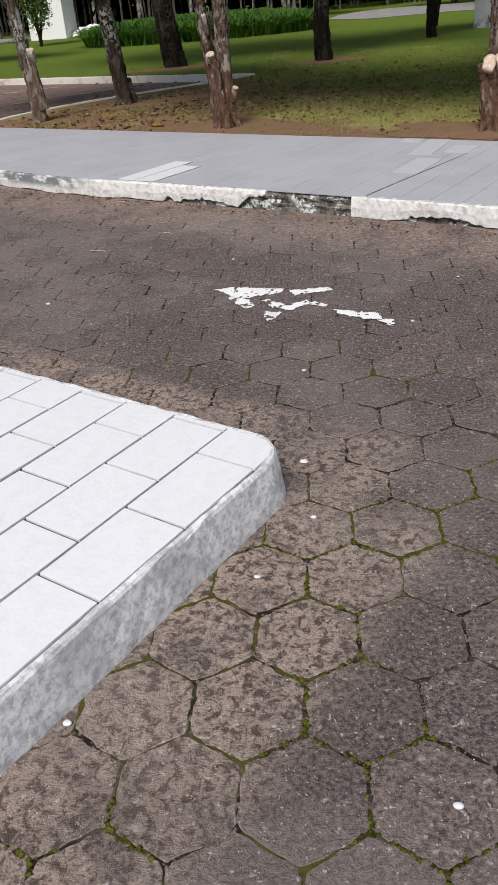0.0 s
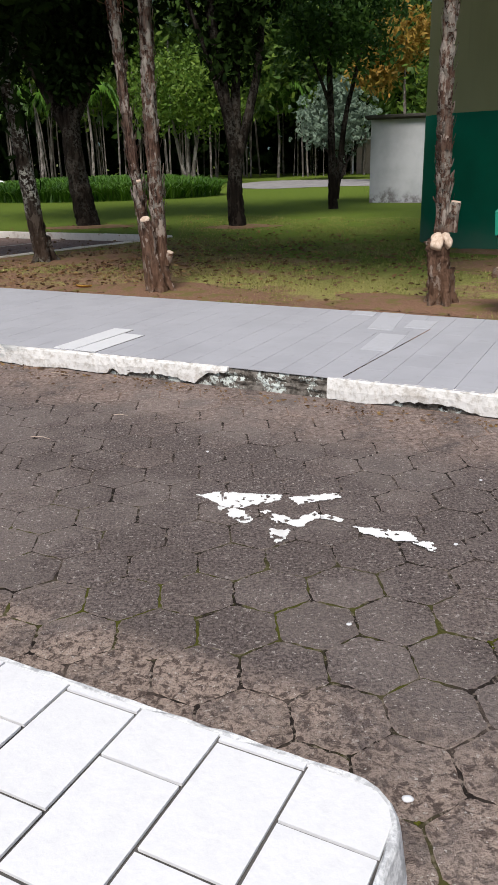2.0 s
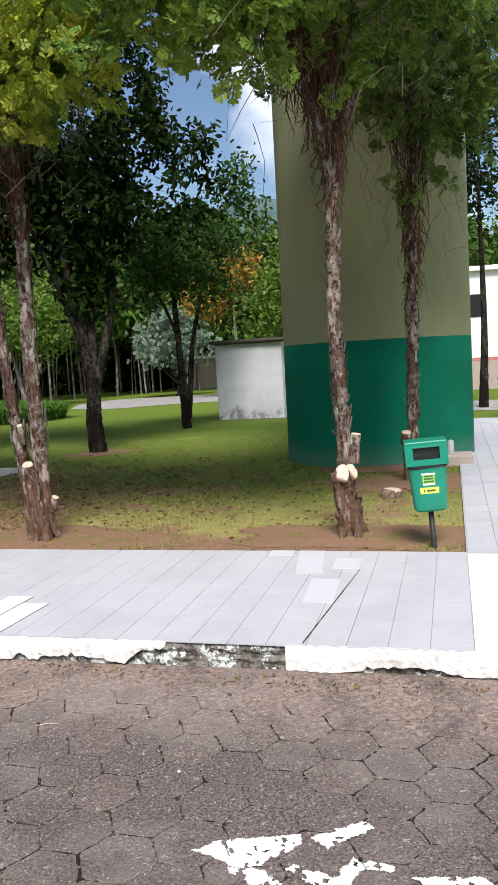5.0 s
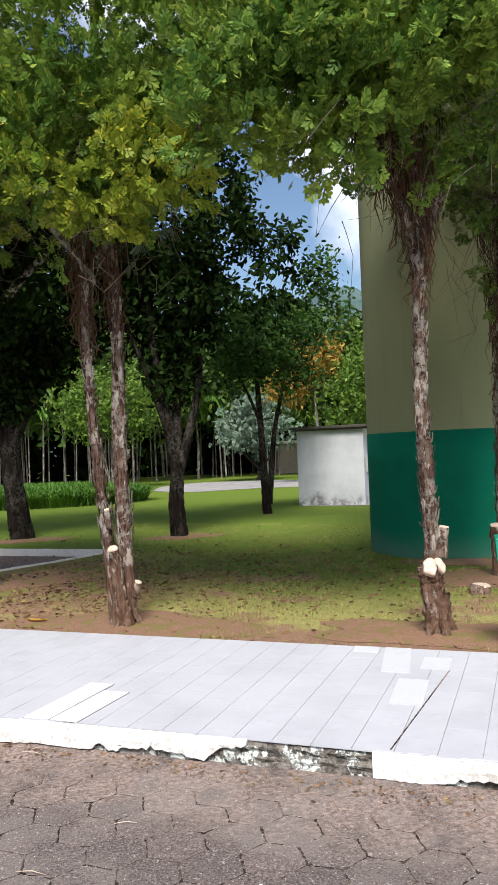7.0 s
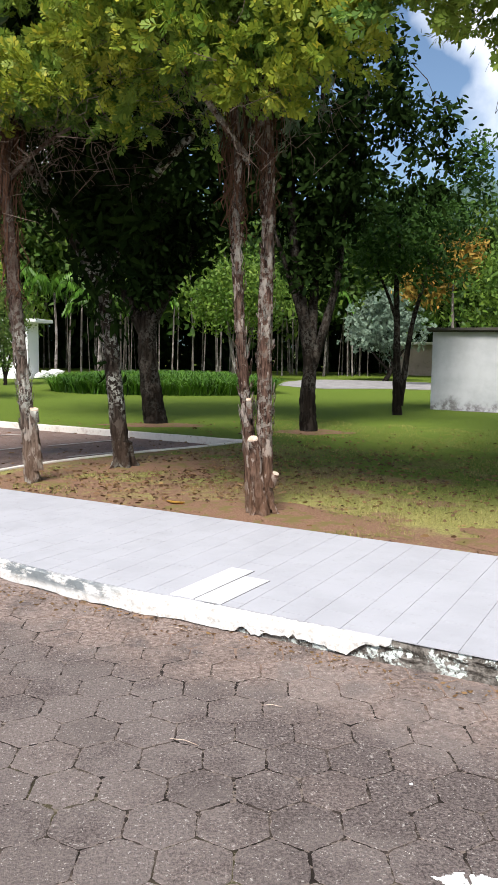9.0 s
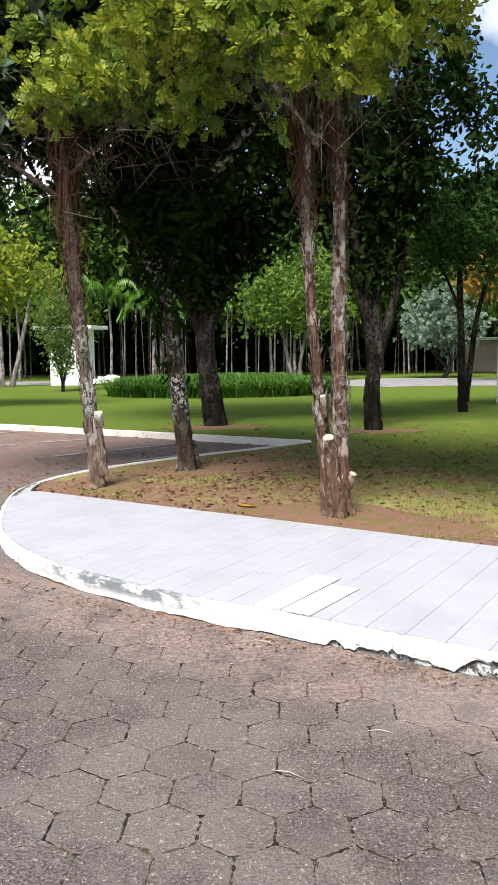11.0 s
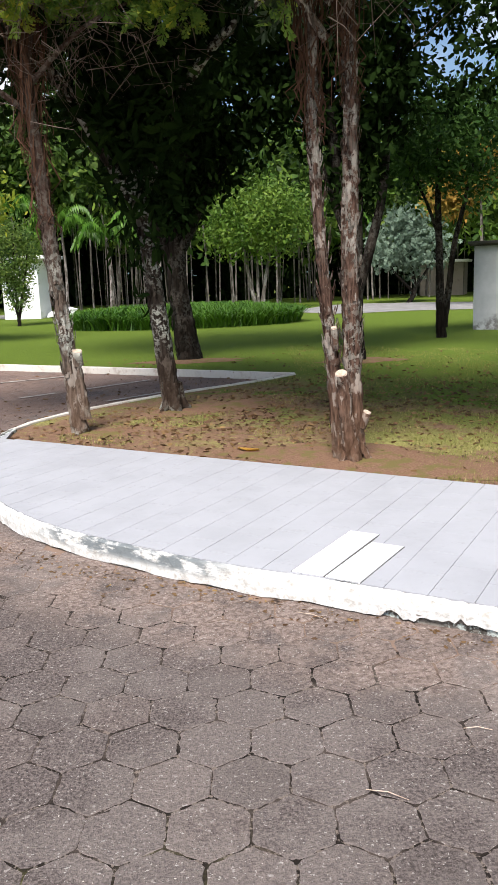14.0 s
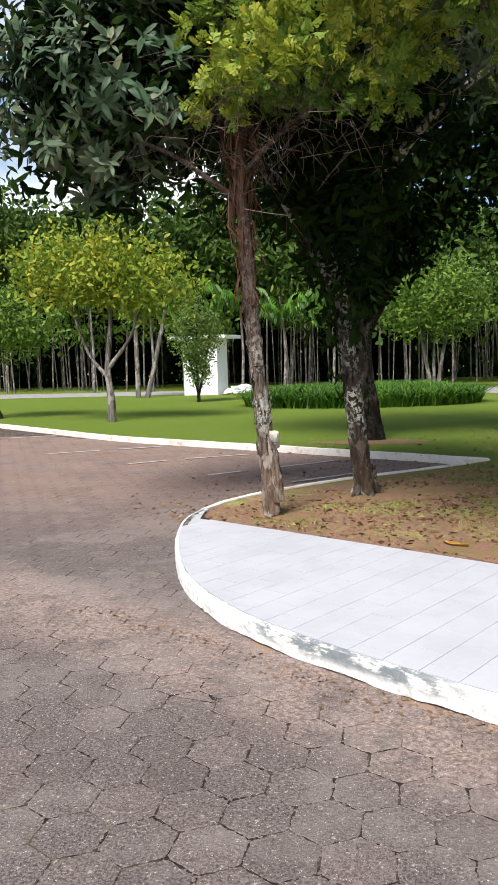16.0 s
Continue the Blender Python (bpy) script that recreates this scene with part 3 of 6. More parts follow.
def clumped(r, n_clumps, per, centre, radii, spread, shell=0.6, floor=None):
    """Leaf places: clumps in an uneven ellipsoid, denser towards its skin."""
    d = r.normal(size=(n_clumps, 3))
    d /= np.linalg.norm(d, axis=1)[:, None]
    k = (shell + (1 - shell) * r.random(n_clumps)) * (1 + 0.18 * r.normal(size=n_clumps))
    c = np.asarray(centre) + d * np.asarray(radii) * k[:, None]
    if floor is not None:
        c[:, 2] = np.maximum(c[:, 2], floor + 0.4 * r.random(n_clumps))
    p = np.repeat(c, per, axis=0) + r.normal(size=(n_clumps * per, 3)) * spread
    return p


def crown(name, parent, groups, material, size, shape, seed, droop=0.3, label=""):
    """groups: (clumps, leaves each, centre, radii, spread)."""
    r = np.random.default_rng(seed)
    pts = np.vstack([clumped(r, *g) for g in groups])
    V, F = leaves(pts, size, shape, r, droop)
    return fast_mesh(name, V, F, material, parent, label)


# ---- ground and road ----
def polygon_slab(name, pts, z, material, depth=0.0):
    bm = bmesh.new()
    vs = [bm.verts.new((p[0], p[1], z)) for p in pts]
    f = bm.faces.new(vs)
    bm.normal_update()
    if f.normal.z < 0:
        f.normal_flip()
    if depth:
        r = bmesh.ops.extrude_face_region(bm, geom=[f])
        bmesh.ops.translate(bm, verts=[v for v in r["geom"] if isinstance(v, bmesh.types.BMVert)], vec=(0, 0, depth))
    bmesh.ops.triangulate(bm, faces=bm.faces[:])
    bmesh.ops.recalc_face_normals(bm, faces=bm.faces[:])
    return part(name, bm, material)


ground = polygon_slab("ground", [(-900, -300), (900, -300), (900, 1500), (-900, 1500)], -0.08, MAT["ground"])
tagged(ground, "wide green ground of the park reaching the hills", "ground", kind="structure")

SW_IN, SW_OUT, SW_TOP = 7.07, 4.62, 0.16
CURVE = smooth_line([(-1.62, 6.25), (-2.20, 6.53), (-2.90, 6.98), (-3.55, 7.48), (-4.05, 8.03), (-4.45, 8.68), (-4.75, 9.45), (-4.97, 10.2), (-5.10, 10.95), (-5.06, 11.6)], 40)
PARK_IN = smooth_line([(-5.06, 11.6), (-4.88, 12.25), (-4.55, 12.9), (-4.0, 13.62), (-3.36, 14.3), (-2.6, 14.98), (-1.9, 15.6), (-1.23, 16.35)], 30)
PARK_FAR = smooth_line([(-1.23, 16.42), (-2.84, 17.36), (-5.24, 18.72), (-7.5, 19.95), (-9.75, 21.2), (-12.74, 23.5), (-16.0, 26.1), (-24, 32.5), (-40, 44)], 44)

lawn_pts = [uv(24, SW_IN - 0.03)[:2], uv(-9.75, SW_IN - 0.03)[:2]] + [tuple(p) for p in PARK_IN[1:]] + [tuple(p) for p in PARK_FAR[1:]] + [(-70, 70), (-70, 140), (110, 140), (110, 10)]
lawn = polygon_slab("lawn", lawn_pts, 0.115, MAT["lawn"], -0.15)
tagged(lawn, "mown park lawn, thin and earthy under the trees", "lawn", kind="structure")

road = polygon_slab("road", [(14, -6), (14, 2), (4, 6.5), (-0.5, 8.6), (-4, 11.5), (-4.6, 13), (-1.1, 16.5), (-9.75, 21.4), (-16, 26.3), (-42, 46), (-60, 40), (-60, -6)], -0.0026, MAT["soil"])
tagged(road, "bedding soil and moss between hexagonal road pavers", "road", kind="structure")


def earth_patch(x, y, a, bb, turn, seed):
    """A thin uneven apron of bare earth round a trunk."""
    bm = bmesh.new()
    r = np.random.default_rng(seed)
    ph = r.uniform(0, 6, 3)
    c = bm.verts.new((0, 0, 0.028))
    rings = []
    for k, (q, z) in enumerate(((0.4, 0.024), (0.75, 0.016), (1.0, 0.002))):
        rings.append([bm.verts.new((a * q * math.cos(t) * (1 + 0.16 * math.sin(3 * t + ph[0]) + 0.10 * math.sin(7 * t + ph[1])), bb * q * math.sin(t) * (1 + 0.16 * math.sin(4 * t + ph[2]) + 0.06 * r.normal()), z)) for t in np.linspace(0, 2 * math.pi, 36, endpoint=False)])
    for i in range(36):
        bm.faces.new((c, rings[0][i], rings[0][(i + 1) % 36]))
        for p, q in zip(rings[:-1], rings[1:]):
            bm.faces.new((p[i], q[i], q[(i + 1) % 36], p[(i + 1) % 36]))
    ob = part("earth_patch", bm, MAT["earth"], None, "", True)
    ob.matrix_world = pose(x, y, 0.117, 0, 0, turn)
    return tagged(ob, "bare reddish earth worn round the tree", "bare earth", kind="structure")


earth_patch(-0.95, 9.42, 1.55, 0.62, KA, 1)
earth_patch(2.0, 7.92, 1.45, 0.58, KA, 2)
earth_patch(-4.0, 11.4, 0.6, 0.3, KA, 3)
earth_patch(-2.6, 12.9, 1.2, 0.5, 30, 4)
earth_patch(-3.3, 19.5, 1.2, 0.5, 0, 5)
earth_patch(0.3, 18.4, 0.9, 0.55, 0, 6)
earth_patch(4.0, 10.6, 1.1, 0.9, KA, 7)
earth_patch(4.6, 12.2, 1.5, 0.5, -20, 8)


# ---- swept kerbs ----
def sweep(name, line, profile, material, parent=None, label="", wobble=0.0, seed=0):
    """Sweeps a closed profile of (out, z) along a line of xy points; out is to the right of the way."""
    L = np.asarray(line, float)
    r = np.random.default_rng(seed)
    V, F, n, m = [], [], len(L), len(profile)
    for i in range(n):
        d = L[min(i + 1, n - 1)] - L[max(i - 1, 0)]
        d /= np.linalg.norm(d) + 1e-9
        o = np.array([d[1], -d[0]])
        for j, (a, z) in enumerate(profile):
            w = wobble * r.normal(size=2)
            V.append((*(L[i] + o * (a + w[0])), z + w[1] * 0.6))
    for i in range(n - 1):
        for j in range(m):
            k = (j + 1) % m
            F.append((i * m + j, i * m + k, (i + 1) * m + k, (i + 1) * m + j))
    F += [tuple(range(m))[::-1], tuple((n - 1) * m + j for j in range(m))]
    return mesh_from(name, V, F, material, parent, label)


park_kerb = empty("parking_kerb")
tagged(park_kerb, "low whitewashed concrete kerb round the parking bay", "kerb", kind="structure")
low = [(0.025, -0.06), (0.025, 0.135), (0.035, 0.145), (0.085, 0.145), (0.095, 0.135), (0.095, -0.06)]
M_pk2 = white_paint("parking_kerb_paint", (0.62, 0.58, 0.52), (0.34, 0.25, 0.19), 0.8, 0.8, True)
for a, line in ((0, PARK_IN), (1, PARK_FAR)):
    step = 5
    for i in range(0, len(line) - 1, step):
        seg = line[i:i + step + 1]
        if len(seg) > 1:
            sweep("kerb_stone", seg, [(x - 0.06, z) for x, z in low], M_pk2, park_kerb, "", 0.004, i)

# sidewalk kerb: rough core with a white plaster face that has broken away in places
walk_kerb = empty("sidewalk_kerb", (0, 0, 0), KA)
tagged(walk_kerb, "white-painted concrete kerb with chipped and broken plaster", "kerb", kind="structure")
KI = KM.inverted()


def to_uv(p):
    q = KI @ Vector((p[0], p[1], 0))
    return (q.x, q.y)


STRAIGHT = [(u, SW_OUT - 0.02 * math.sin(u)) for u in np.arange(6.0, -4.41, -0.10)]
KERB_LINE = STRAIGHT + [to_uv(p) for p in CURVE[1:]]
KERB_LINE = [tuple(p) for p in KERB_LINE]
sweep("core", KERB_LINE, [(0.022, -0.05), (0.03, 0.03), (0.018, 0.06), (0.034, 0.09), (0.024, 0.12), (0.042, 0.147), (0.09, 0.150), (0.10, -0.05)], MAT["kerb_broken"], walk_kerb, "dark crumbling concrete core", 0.009, 3)


def plaster(name, pts, seed, chips):
    """White kerb face over the core, with an uneven lower edge. chips: (u, width, height) bites out of the foot."""
    r = np.random.default_rng(seed)
    L = smooth_line(pts, max(4, int(len(pts) * 3)))
    V, F = [], []
    ph = r.uniform(0, 6, 4)
    n = len(L)
    for i in range(n):
        d = L[min(i + 1, n - 1)] - L[max(i - 1, 0)]
        d /= np.linalg.norm(d)
        o = np.array([d[1], -d[0]])
        foot = 0.006 + 0.006 * math.sin(L[i][0] * 9 + ph[0]) + 0.005 * r.random()
        for (cu, cw, ch) in chips:
            q = abs(L[i][0] - cu) / cw
            if q < 1:
                foot = max(foot, ch * (1 - q ** 3) + 0.008 * r.normal())
        foot = min(max(foot, 0.002), 0.13)
        prof = [(0.0, foot), (-0.004, foot + (0.145 - foot) * 0.5), (0.003, 0.146), (0.010, 0.157), (0.034, 0.161), (0.036, 0.14), (0.034, 0.12), (0.03, foot)]
        for a, z in prof:
            w = 0.0025 * r.normal(size=2)
            V.append((*(L[i] + o * (a + w[0])), z + w[1] * 0.5))
    m = 8
    for i in range(n - 1):
        for j in range(m):
            k = (j + 1) % m
            F.append((i * m + j, i * m + k, (i + 1) * m + k, (i + 1) * m + j))
    F += [tuple(range(m))[::-1], tuple((n - 1) * m + j for j in range(m))]
    return mesh_from(name, V, F, MAT["kerb"], walk_kerb)


chips = [(-1.55, 0.35, 0.055), (-0.55, 0.3, 0.05), (-3.15, 0.22, 0.12), (-3.75, 0.35, 0.05), (-4.15, 0.06, 0.055), (0.6, 0.4, 0.05)]
line_uv = [p for p in KERB_LINE]
right_side = [p for p in line_uv if p[0] >= -2.34]
joints = [0, 36, 50, 58, 70, len(right_side)]
for i, (a, b) in enumerate(zip(joints[:-1], joints[1:])):
    seg = right_side[a:b + 1]
    if len(seg) > 2:
        plaster("plaster_block", seg, 10 + i, chips)
left_side = [p for p in line_uv if p[0] <= -3.02 or p[1] > 4.8]
cuts = list(range(0, len(left_side), 13)) + [len(left_side)]
for i, (a, b) in enumerate(zip(cuts[:-1], cuts[1:])):
    seg = left_side[a:b + 1]
    if len(seg) > 2:
        plaster("plaster_block", seg, 30 + i, chips)

# ---- sidewalk beds ----
bed_pts = [uv(24, SW_OUT + 0.085)[:2]] + [uv(u, v + 0.085)[:2] for u, v in STRAIGHT[::8]] + [(p[0] + 0.08, p[1] + 0.035) for p in CURVE[2:-1:2]] + [uv(-9.72, SW_IN)[:2], uv(24, SW_IN)[:2]]
sidewalk = polygon_slab("sidewalk", bed_pts, 0.152, MAT["grout_grey"], -0.2)
tagged(sidewalk, "grey-painted tiled pavement curving along the road", "pavement", kind="structure")
PATH_U0, PATH_U1, PATH_V1 = -1.16, 0.45, 21.5
path_bed = polygon_slab("footpath", [uv(PATH_U0, SW_IN + 0.002)[:2], uv(PATH_U1, SW_IN + 0.002)[:2], uv(PATH_U1, PATH_V1)[:2], uv(PATH_U0, PATH_V1)[:2]], 0.148, MAT["grout_grey"], -0.15)
tagged(path_bed, "narrow grey tiled footpath running past the tower", "pavement", kind="structure")

# traffic island in the foreground
ISL_U, ISL_V, ISL_TOP = -0.685, 1.105, 0.19
arc = [(ISL_U - 0.17 + 0.17 * math.cos(a), ISL_V - 0.17 + 0.17 * math.sin(a)) for a in np.linspace(0, math.pi / 2, 7)]
isl = [(ISL_U, -3.2)] + arc + [(-4.28, ISL_V), (-4.28, -3.2)]


def island_bed():
    bm = bmesh.new()
    dense = []
    for a, b in zip(isl, isl[1:] + isl[:1]):
        n = max(1, int(math.dist(a, b) / 0.06)) if math.dist(a, b) < 8 else 40
        dense += [(a[0] + (b[0] - a[0]) * i / n, a[1] + (b[1] - a[1]) * i / n) for i in range(n)]
    rings = []
    r = np.random.default_rng(5)
    for z, out in ((-0.06, 0.02), (0.04, 0.016), (0.13, 0.006), (0.182, 0.0), (0.194, -0.006), (0.195, -0.020), (0.188, -0.024)):
        ring = []
        for u, v in dense:
            q = 0.0015 * r.normal()
            e = 1 if u > -0.9 or v > 0.9 else 0
            ring.append(bm.verts.new((u + (out + q) * e * (1 if u > ISL_U - 0.2 else 0), v + (out + q) * e * (1 if v > ISL_V - 0.2 else 0), z + 0.002 * r.normal())))
        rings.append(ring)
    n = len(dense)
    for a, b in zip(rings[:-1], rings[1:]):
        for i in range(n):
            bm.faces.new((a[i], a[(i + 1) % n], b[(i + 1) % n], b[i]))
    bm.faces.new(rings[-1])
    bmesh.ops.recalc_face_normals(bm, faces=bm.faces[:])
    ob = part("traffic_island", bm, MAT["island_side"])
    ob.data.materials.append(MAT["tile_joint"])
    for p in ob.data.polygons:
        if len(p.vertices) > 10:
            p.material_index = 1
    ob.matrix_world = KM
    return tagged(ob, "raised white traffic island with worn painted sides", "kerb island", kind="structure")


island = island_bed()


# ---- tower ----
def water_tower():
    t = empty("water_tower", (5.0, 13.9, 0.0))
    tagged(t, "round water tower painted sage above and dark green below", "water tower")
    N, R = 72, 1.68

    def ring_wall(name, z0, z1, r0, r1, m, lab, rows):
        V, F = [], []
        for i in range(rows + 1):
            z, r = z0 + (z1 - z0) * i / rows, r0 + (r1 - r0) * i / rows
            V += [(r * math.cos(2 * math.pi * s / N), r * math.sin(2 * math.pi * s / N), z) for s in range(N)]
        for i in range(rows):
            F += [(i * N + s, i * N + (s + 1) % N, (i + 1) * N + (s + 1) % N, (i + 1) * N + s) for s in range(N)]
        F.append(tuple(rows * N + s for s in range(N)))
        return mesh_from(name, V, F, m, t, lab, True)

    ring_wall("base_wall", 0.0, 2.2, R + 0.006, R + 0.004, MAT["green"], "dark green painted base wall", 4)
    ring_wall("shaft", 2.17, 12.0, R, R - 0.02, MAT["sage"], "sage green painted shaft", 8)
    ring_wall("rim", 12.0, 12.25, R + 0.06, R + 0.06, MAT["sage"], "", 1)
    return t


water_tower()
plinth = empty("pipe_plinth", (5.55, 11.75, 0.0), KA)
tagged(plinth, "low concrete plinth with a grey pipe elbow beside the tower", "plinth")
part("slab", boxed(-0.55, 0.08, -0.2, 0.35, 0.0, 0.29, 0.02), MAT["concrete"], plinth)
v, f = stems([([(-0.27, 0.26, 0.27), (-0.27, 0.10, 0.45), (-0.27, 0.02, 0.44), (-0.27, -0.03, 0.29)], 0.055, 0.055)], 12, 0.0)
mesh_from("pipe_elbow", v, f, MAT["pipe"], plinth, "grey pipe elbow", True)
v, f = tube([(-0.27, -0.03, 0.285), (-0.27, -0.03, 0.31)], [0.085, 0.085], 14)
mesh_from("flange", v, f, MAT["pipe"], plinth)


# ---- hut ----
def hut():
    h = empty("utility_hut", uv(-8.75, 24.84), KA)
    tagged(h, "small grey rendered utility hut with flat dark roof", "hut")
    W, D, H, T = 2.22, 3.2, 2.62, 0.15
    part("wall", boxed(0, W, 0, T, 0, H, 0.01), MAT["hut"], h, "stained grey front wall")
    part("wall", boxed(0, T, T, D, 0, H, 0.01), MAT["hut"], h)
    part("wall", boxed(0, W, D, D + T, 0, H, 0.01), MAT["hut"], h)
    # side with a door opening
    part("wall", boxed(W - T, W, T, 0.75, 0, H, 0.006), MAT["hut"], h)
    part("wall", boxed(W - T, W, 1.6, D, 0, H, 0.006), MAT["hut"], h)
    part("lintel", boxed(W - T, W, 0.75, 1.6, 2.1, H, 0.006), MAT["hut"], h)
    door = part("door", boxed(W - 0.11, W - 0.06, 0.76, 1.59, 0.0, 2.09, 0.005), MAT["door_red"], h, "dark reddish brown metal door")
    part("upper_panel", boxed(W - 0.06, W - 0.045, 0.82, 1.53, 1.1, 2.0, 0.004), MAT["building_white"], door, "white upper panel")
    part("meter_box", boxed(W, W + 0.12, 0.22, 0.52, 1.15, 1.65, 0.01), MAT["pipe"], h, "grey meter box")
    part("roof", boxed(-0.15, W + 0.35, -0.18, D + 0.3, H, H + 0.09, 0.015), MAT["roof_dark"], h, "thin dark weathered roof slab")
    part("fascia", boxed(-0.1, W + 0.3, -0.13, -0.08, H - 0.05, H, 0.006), MAT["roof_dark"], h)
    return h


hut()


# ---- gatehouse, wall and buildings farther off ----
def gatehouse():
    g = empty("white_shelter", (-14.4, 45.6, 0.1), -8)
    tagged(g, "white rendered gate shelter with a thin flat roof", "shelter")
    part("wall", boxed(-1.05, 1.05, 0, 1.6, 0, 3.2, 0.02), MAT["building_white"], g)
    part("roof", boxed(-1.75, 1.75, -0.5, 2.1, 3.2, 3.38, 0.02), MAT["building_white"], g, "thin white roof slab")
    return g


gatehouse()
rub = empty("white_rubble", (-12.4, 45.6, 0.1))
tagged(rub, "heap of white rubble beside the shelter", "rubble")
for i in range(9):
    bm = bmesh.new()
    bmesh.ops.create_icosphere(bm, subdivisions=1, radius=0.32 - 0.015 * i)
    for vv in bm.verts:
        vv.co = Vector((vv.co.x * rng.uniform(0.8, 1.5), vv.co.y, vv.co.z * 0.7)) + Vector(rng.normal(size=3) * 0.03)
    p = part("chunk", bm, MAT["building_white"], rub)
    p.location = (rng.uniform(-0.7, 0.9), rng.uniform(-0.4, 0.4), 0.16 + 0.22 * (i % 3 == 0))
fh = empty("far_outbuilding", (11.0, 62.0, 0.1), -20)
tagged(fh, "small beige outbuilding with a pale flat roof", "outbuilding")
part("wall", boxed(0, 3.2, 0, 3, 0, 2.4, 0.02), MAT["concrete"], fh)
part("roof", boxed(-0.3, 3.5, -0.3, 3.3, 2.4, 2.6, 0.02), MAT["building_white"], fh)
v, f = tube([(-0.25, -0.2, 0), (-0.25, -0.2, 2.4)], [0.06, 0.06], 8)
mesh_from("post", v, f, MAT["building_white"], fh)

rb = empty("white_building", uv(-1.75, 44.0, 0.1), KA)
tagged(rb, "white two-storey building behind a low garden wall", "building")
part("wall", boxed(0, 9, 0, 8, 0, 6.0, 0.03), MAT["building_white"], rb)
part("roof", boxed(-0.3, 9.3, -0.3, 8.3, 6.0, 6.25, 0.03), MAT["building_white"], rb)
for i in range(3):
    part("window", boxed(1.2 + 2.6 * i, 2.4 + 2.6 * i, -0.04, 0.02, 3.6, 4.8, 0.01), MAT["black"], rb)
gw = empty("garden_wall", uv(-7, 38.0, 0.1), KA)
tagged(gw, "low beige garden wall with a faded red band", "wall", kind="structure")
part("wall_body", boxed(0, 16, 0, 0.2, 0, 1.35, 0.02), MAT["concrete"], gw)
part("band", boxed(0, 16, -0.012, 0.2, 1.35, 1.5, 0.01), MAT["red_band"], gw, "faded red band")
far_strip = polygon_slab("park_road", [uv(-8, 24.6)[:2], uv(30, 24.6)[:2], uv(30, 29.5)[:2], uv(-4, 29.5)[:2]], 0.128, MAT["far_road"])
tagged(far_strip, "grey cross road beyond the footpath", "road", kind="structure")
far_road2 = polygon_slab("drive", smooth_line([(0.6, 41.5), (2.5, 38.6), (6.0, 39.2), (12, 37)], 12).tolist() + smooth_line([(12, 46), (7, 49.5), (3.4, 50), (1.2, 46)], 12).tolist(), 0.128, MAT["far_road"])
tagged(far_road2, "grey curved park drive in the distance", "road", kind="structure")
far_road3 = polygon_slab("perimeter_road", [(-60, 47), (-9, 46.5), (-9, 52), (-60, 56)], 0.126, MAT["far_road"])
tagged(far_road3, "grey perimeter road in front of the woods", "road", kind="structure")


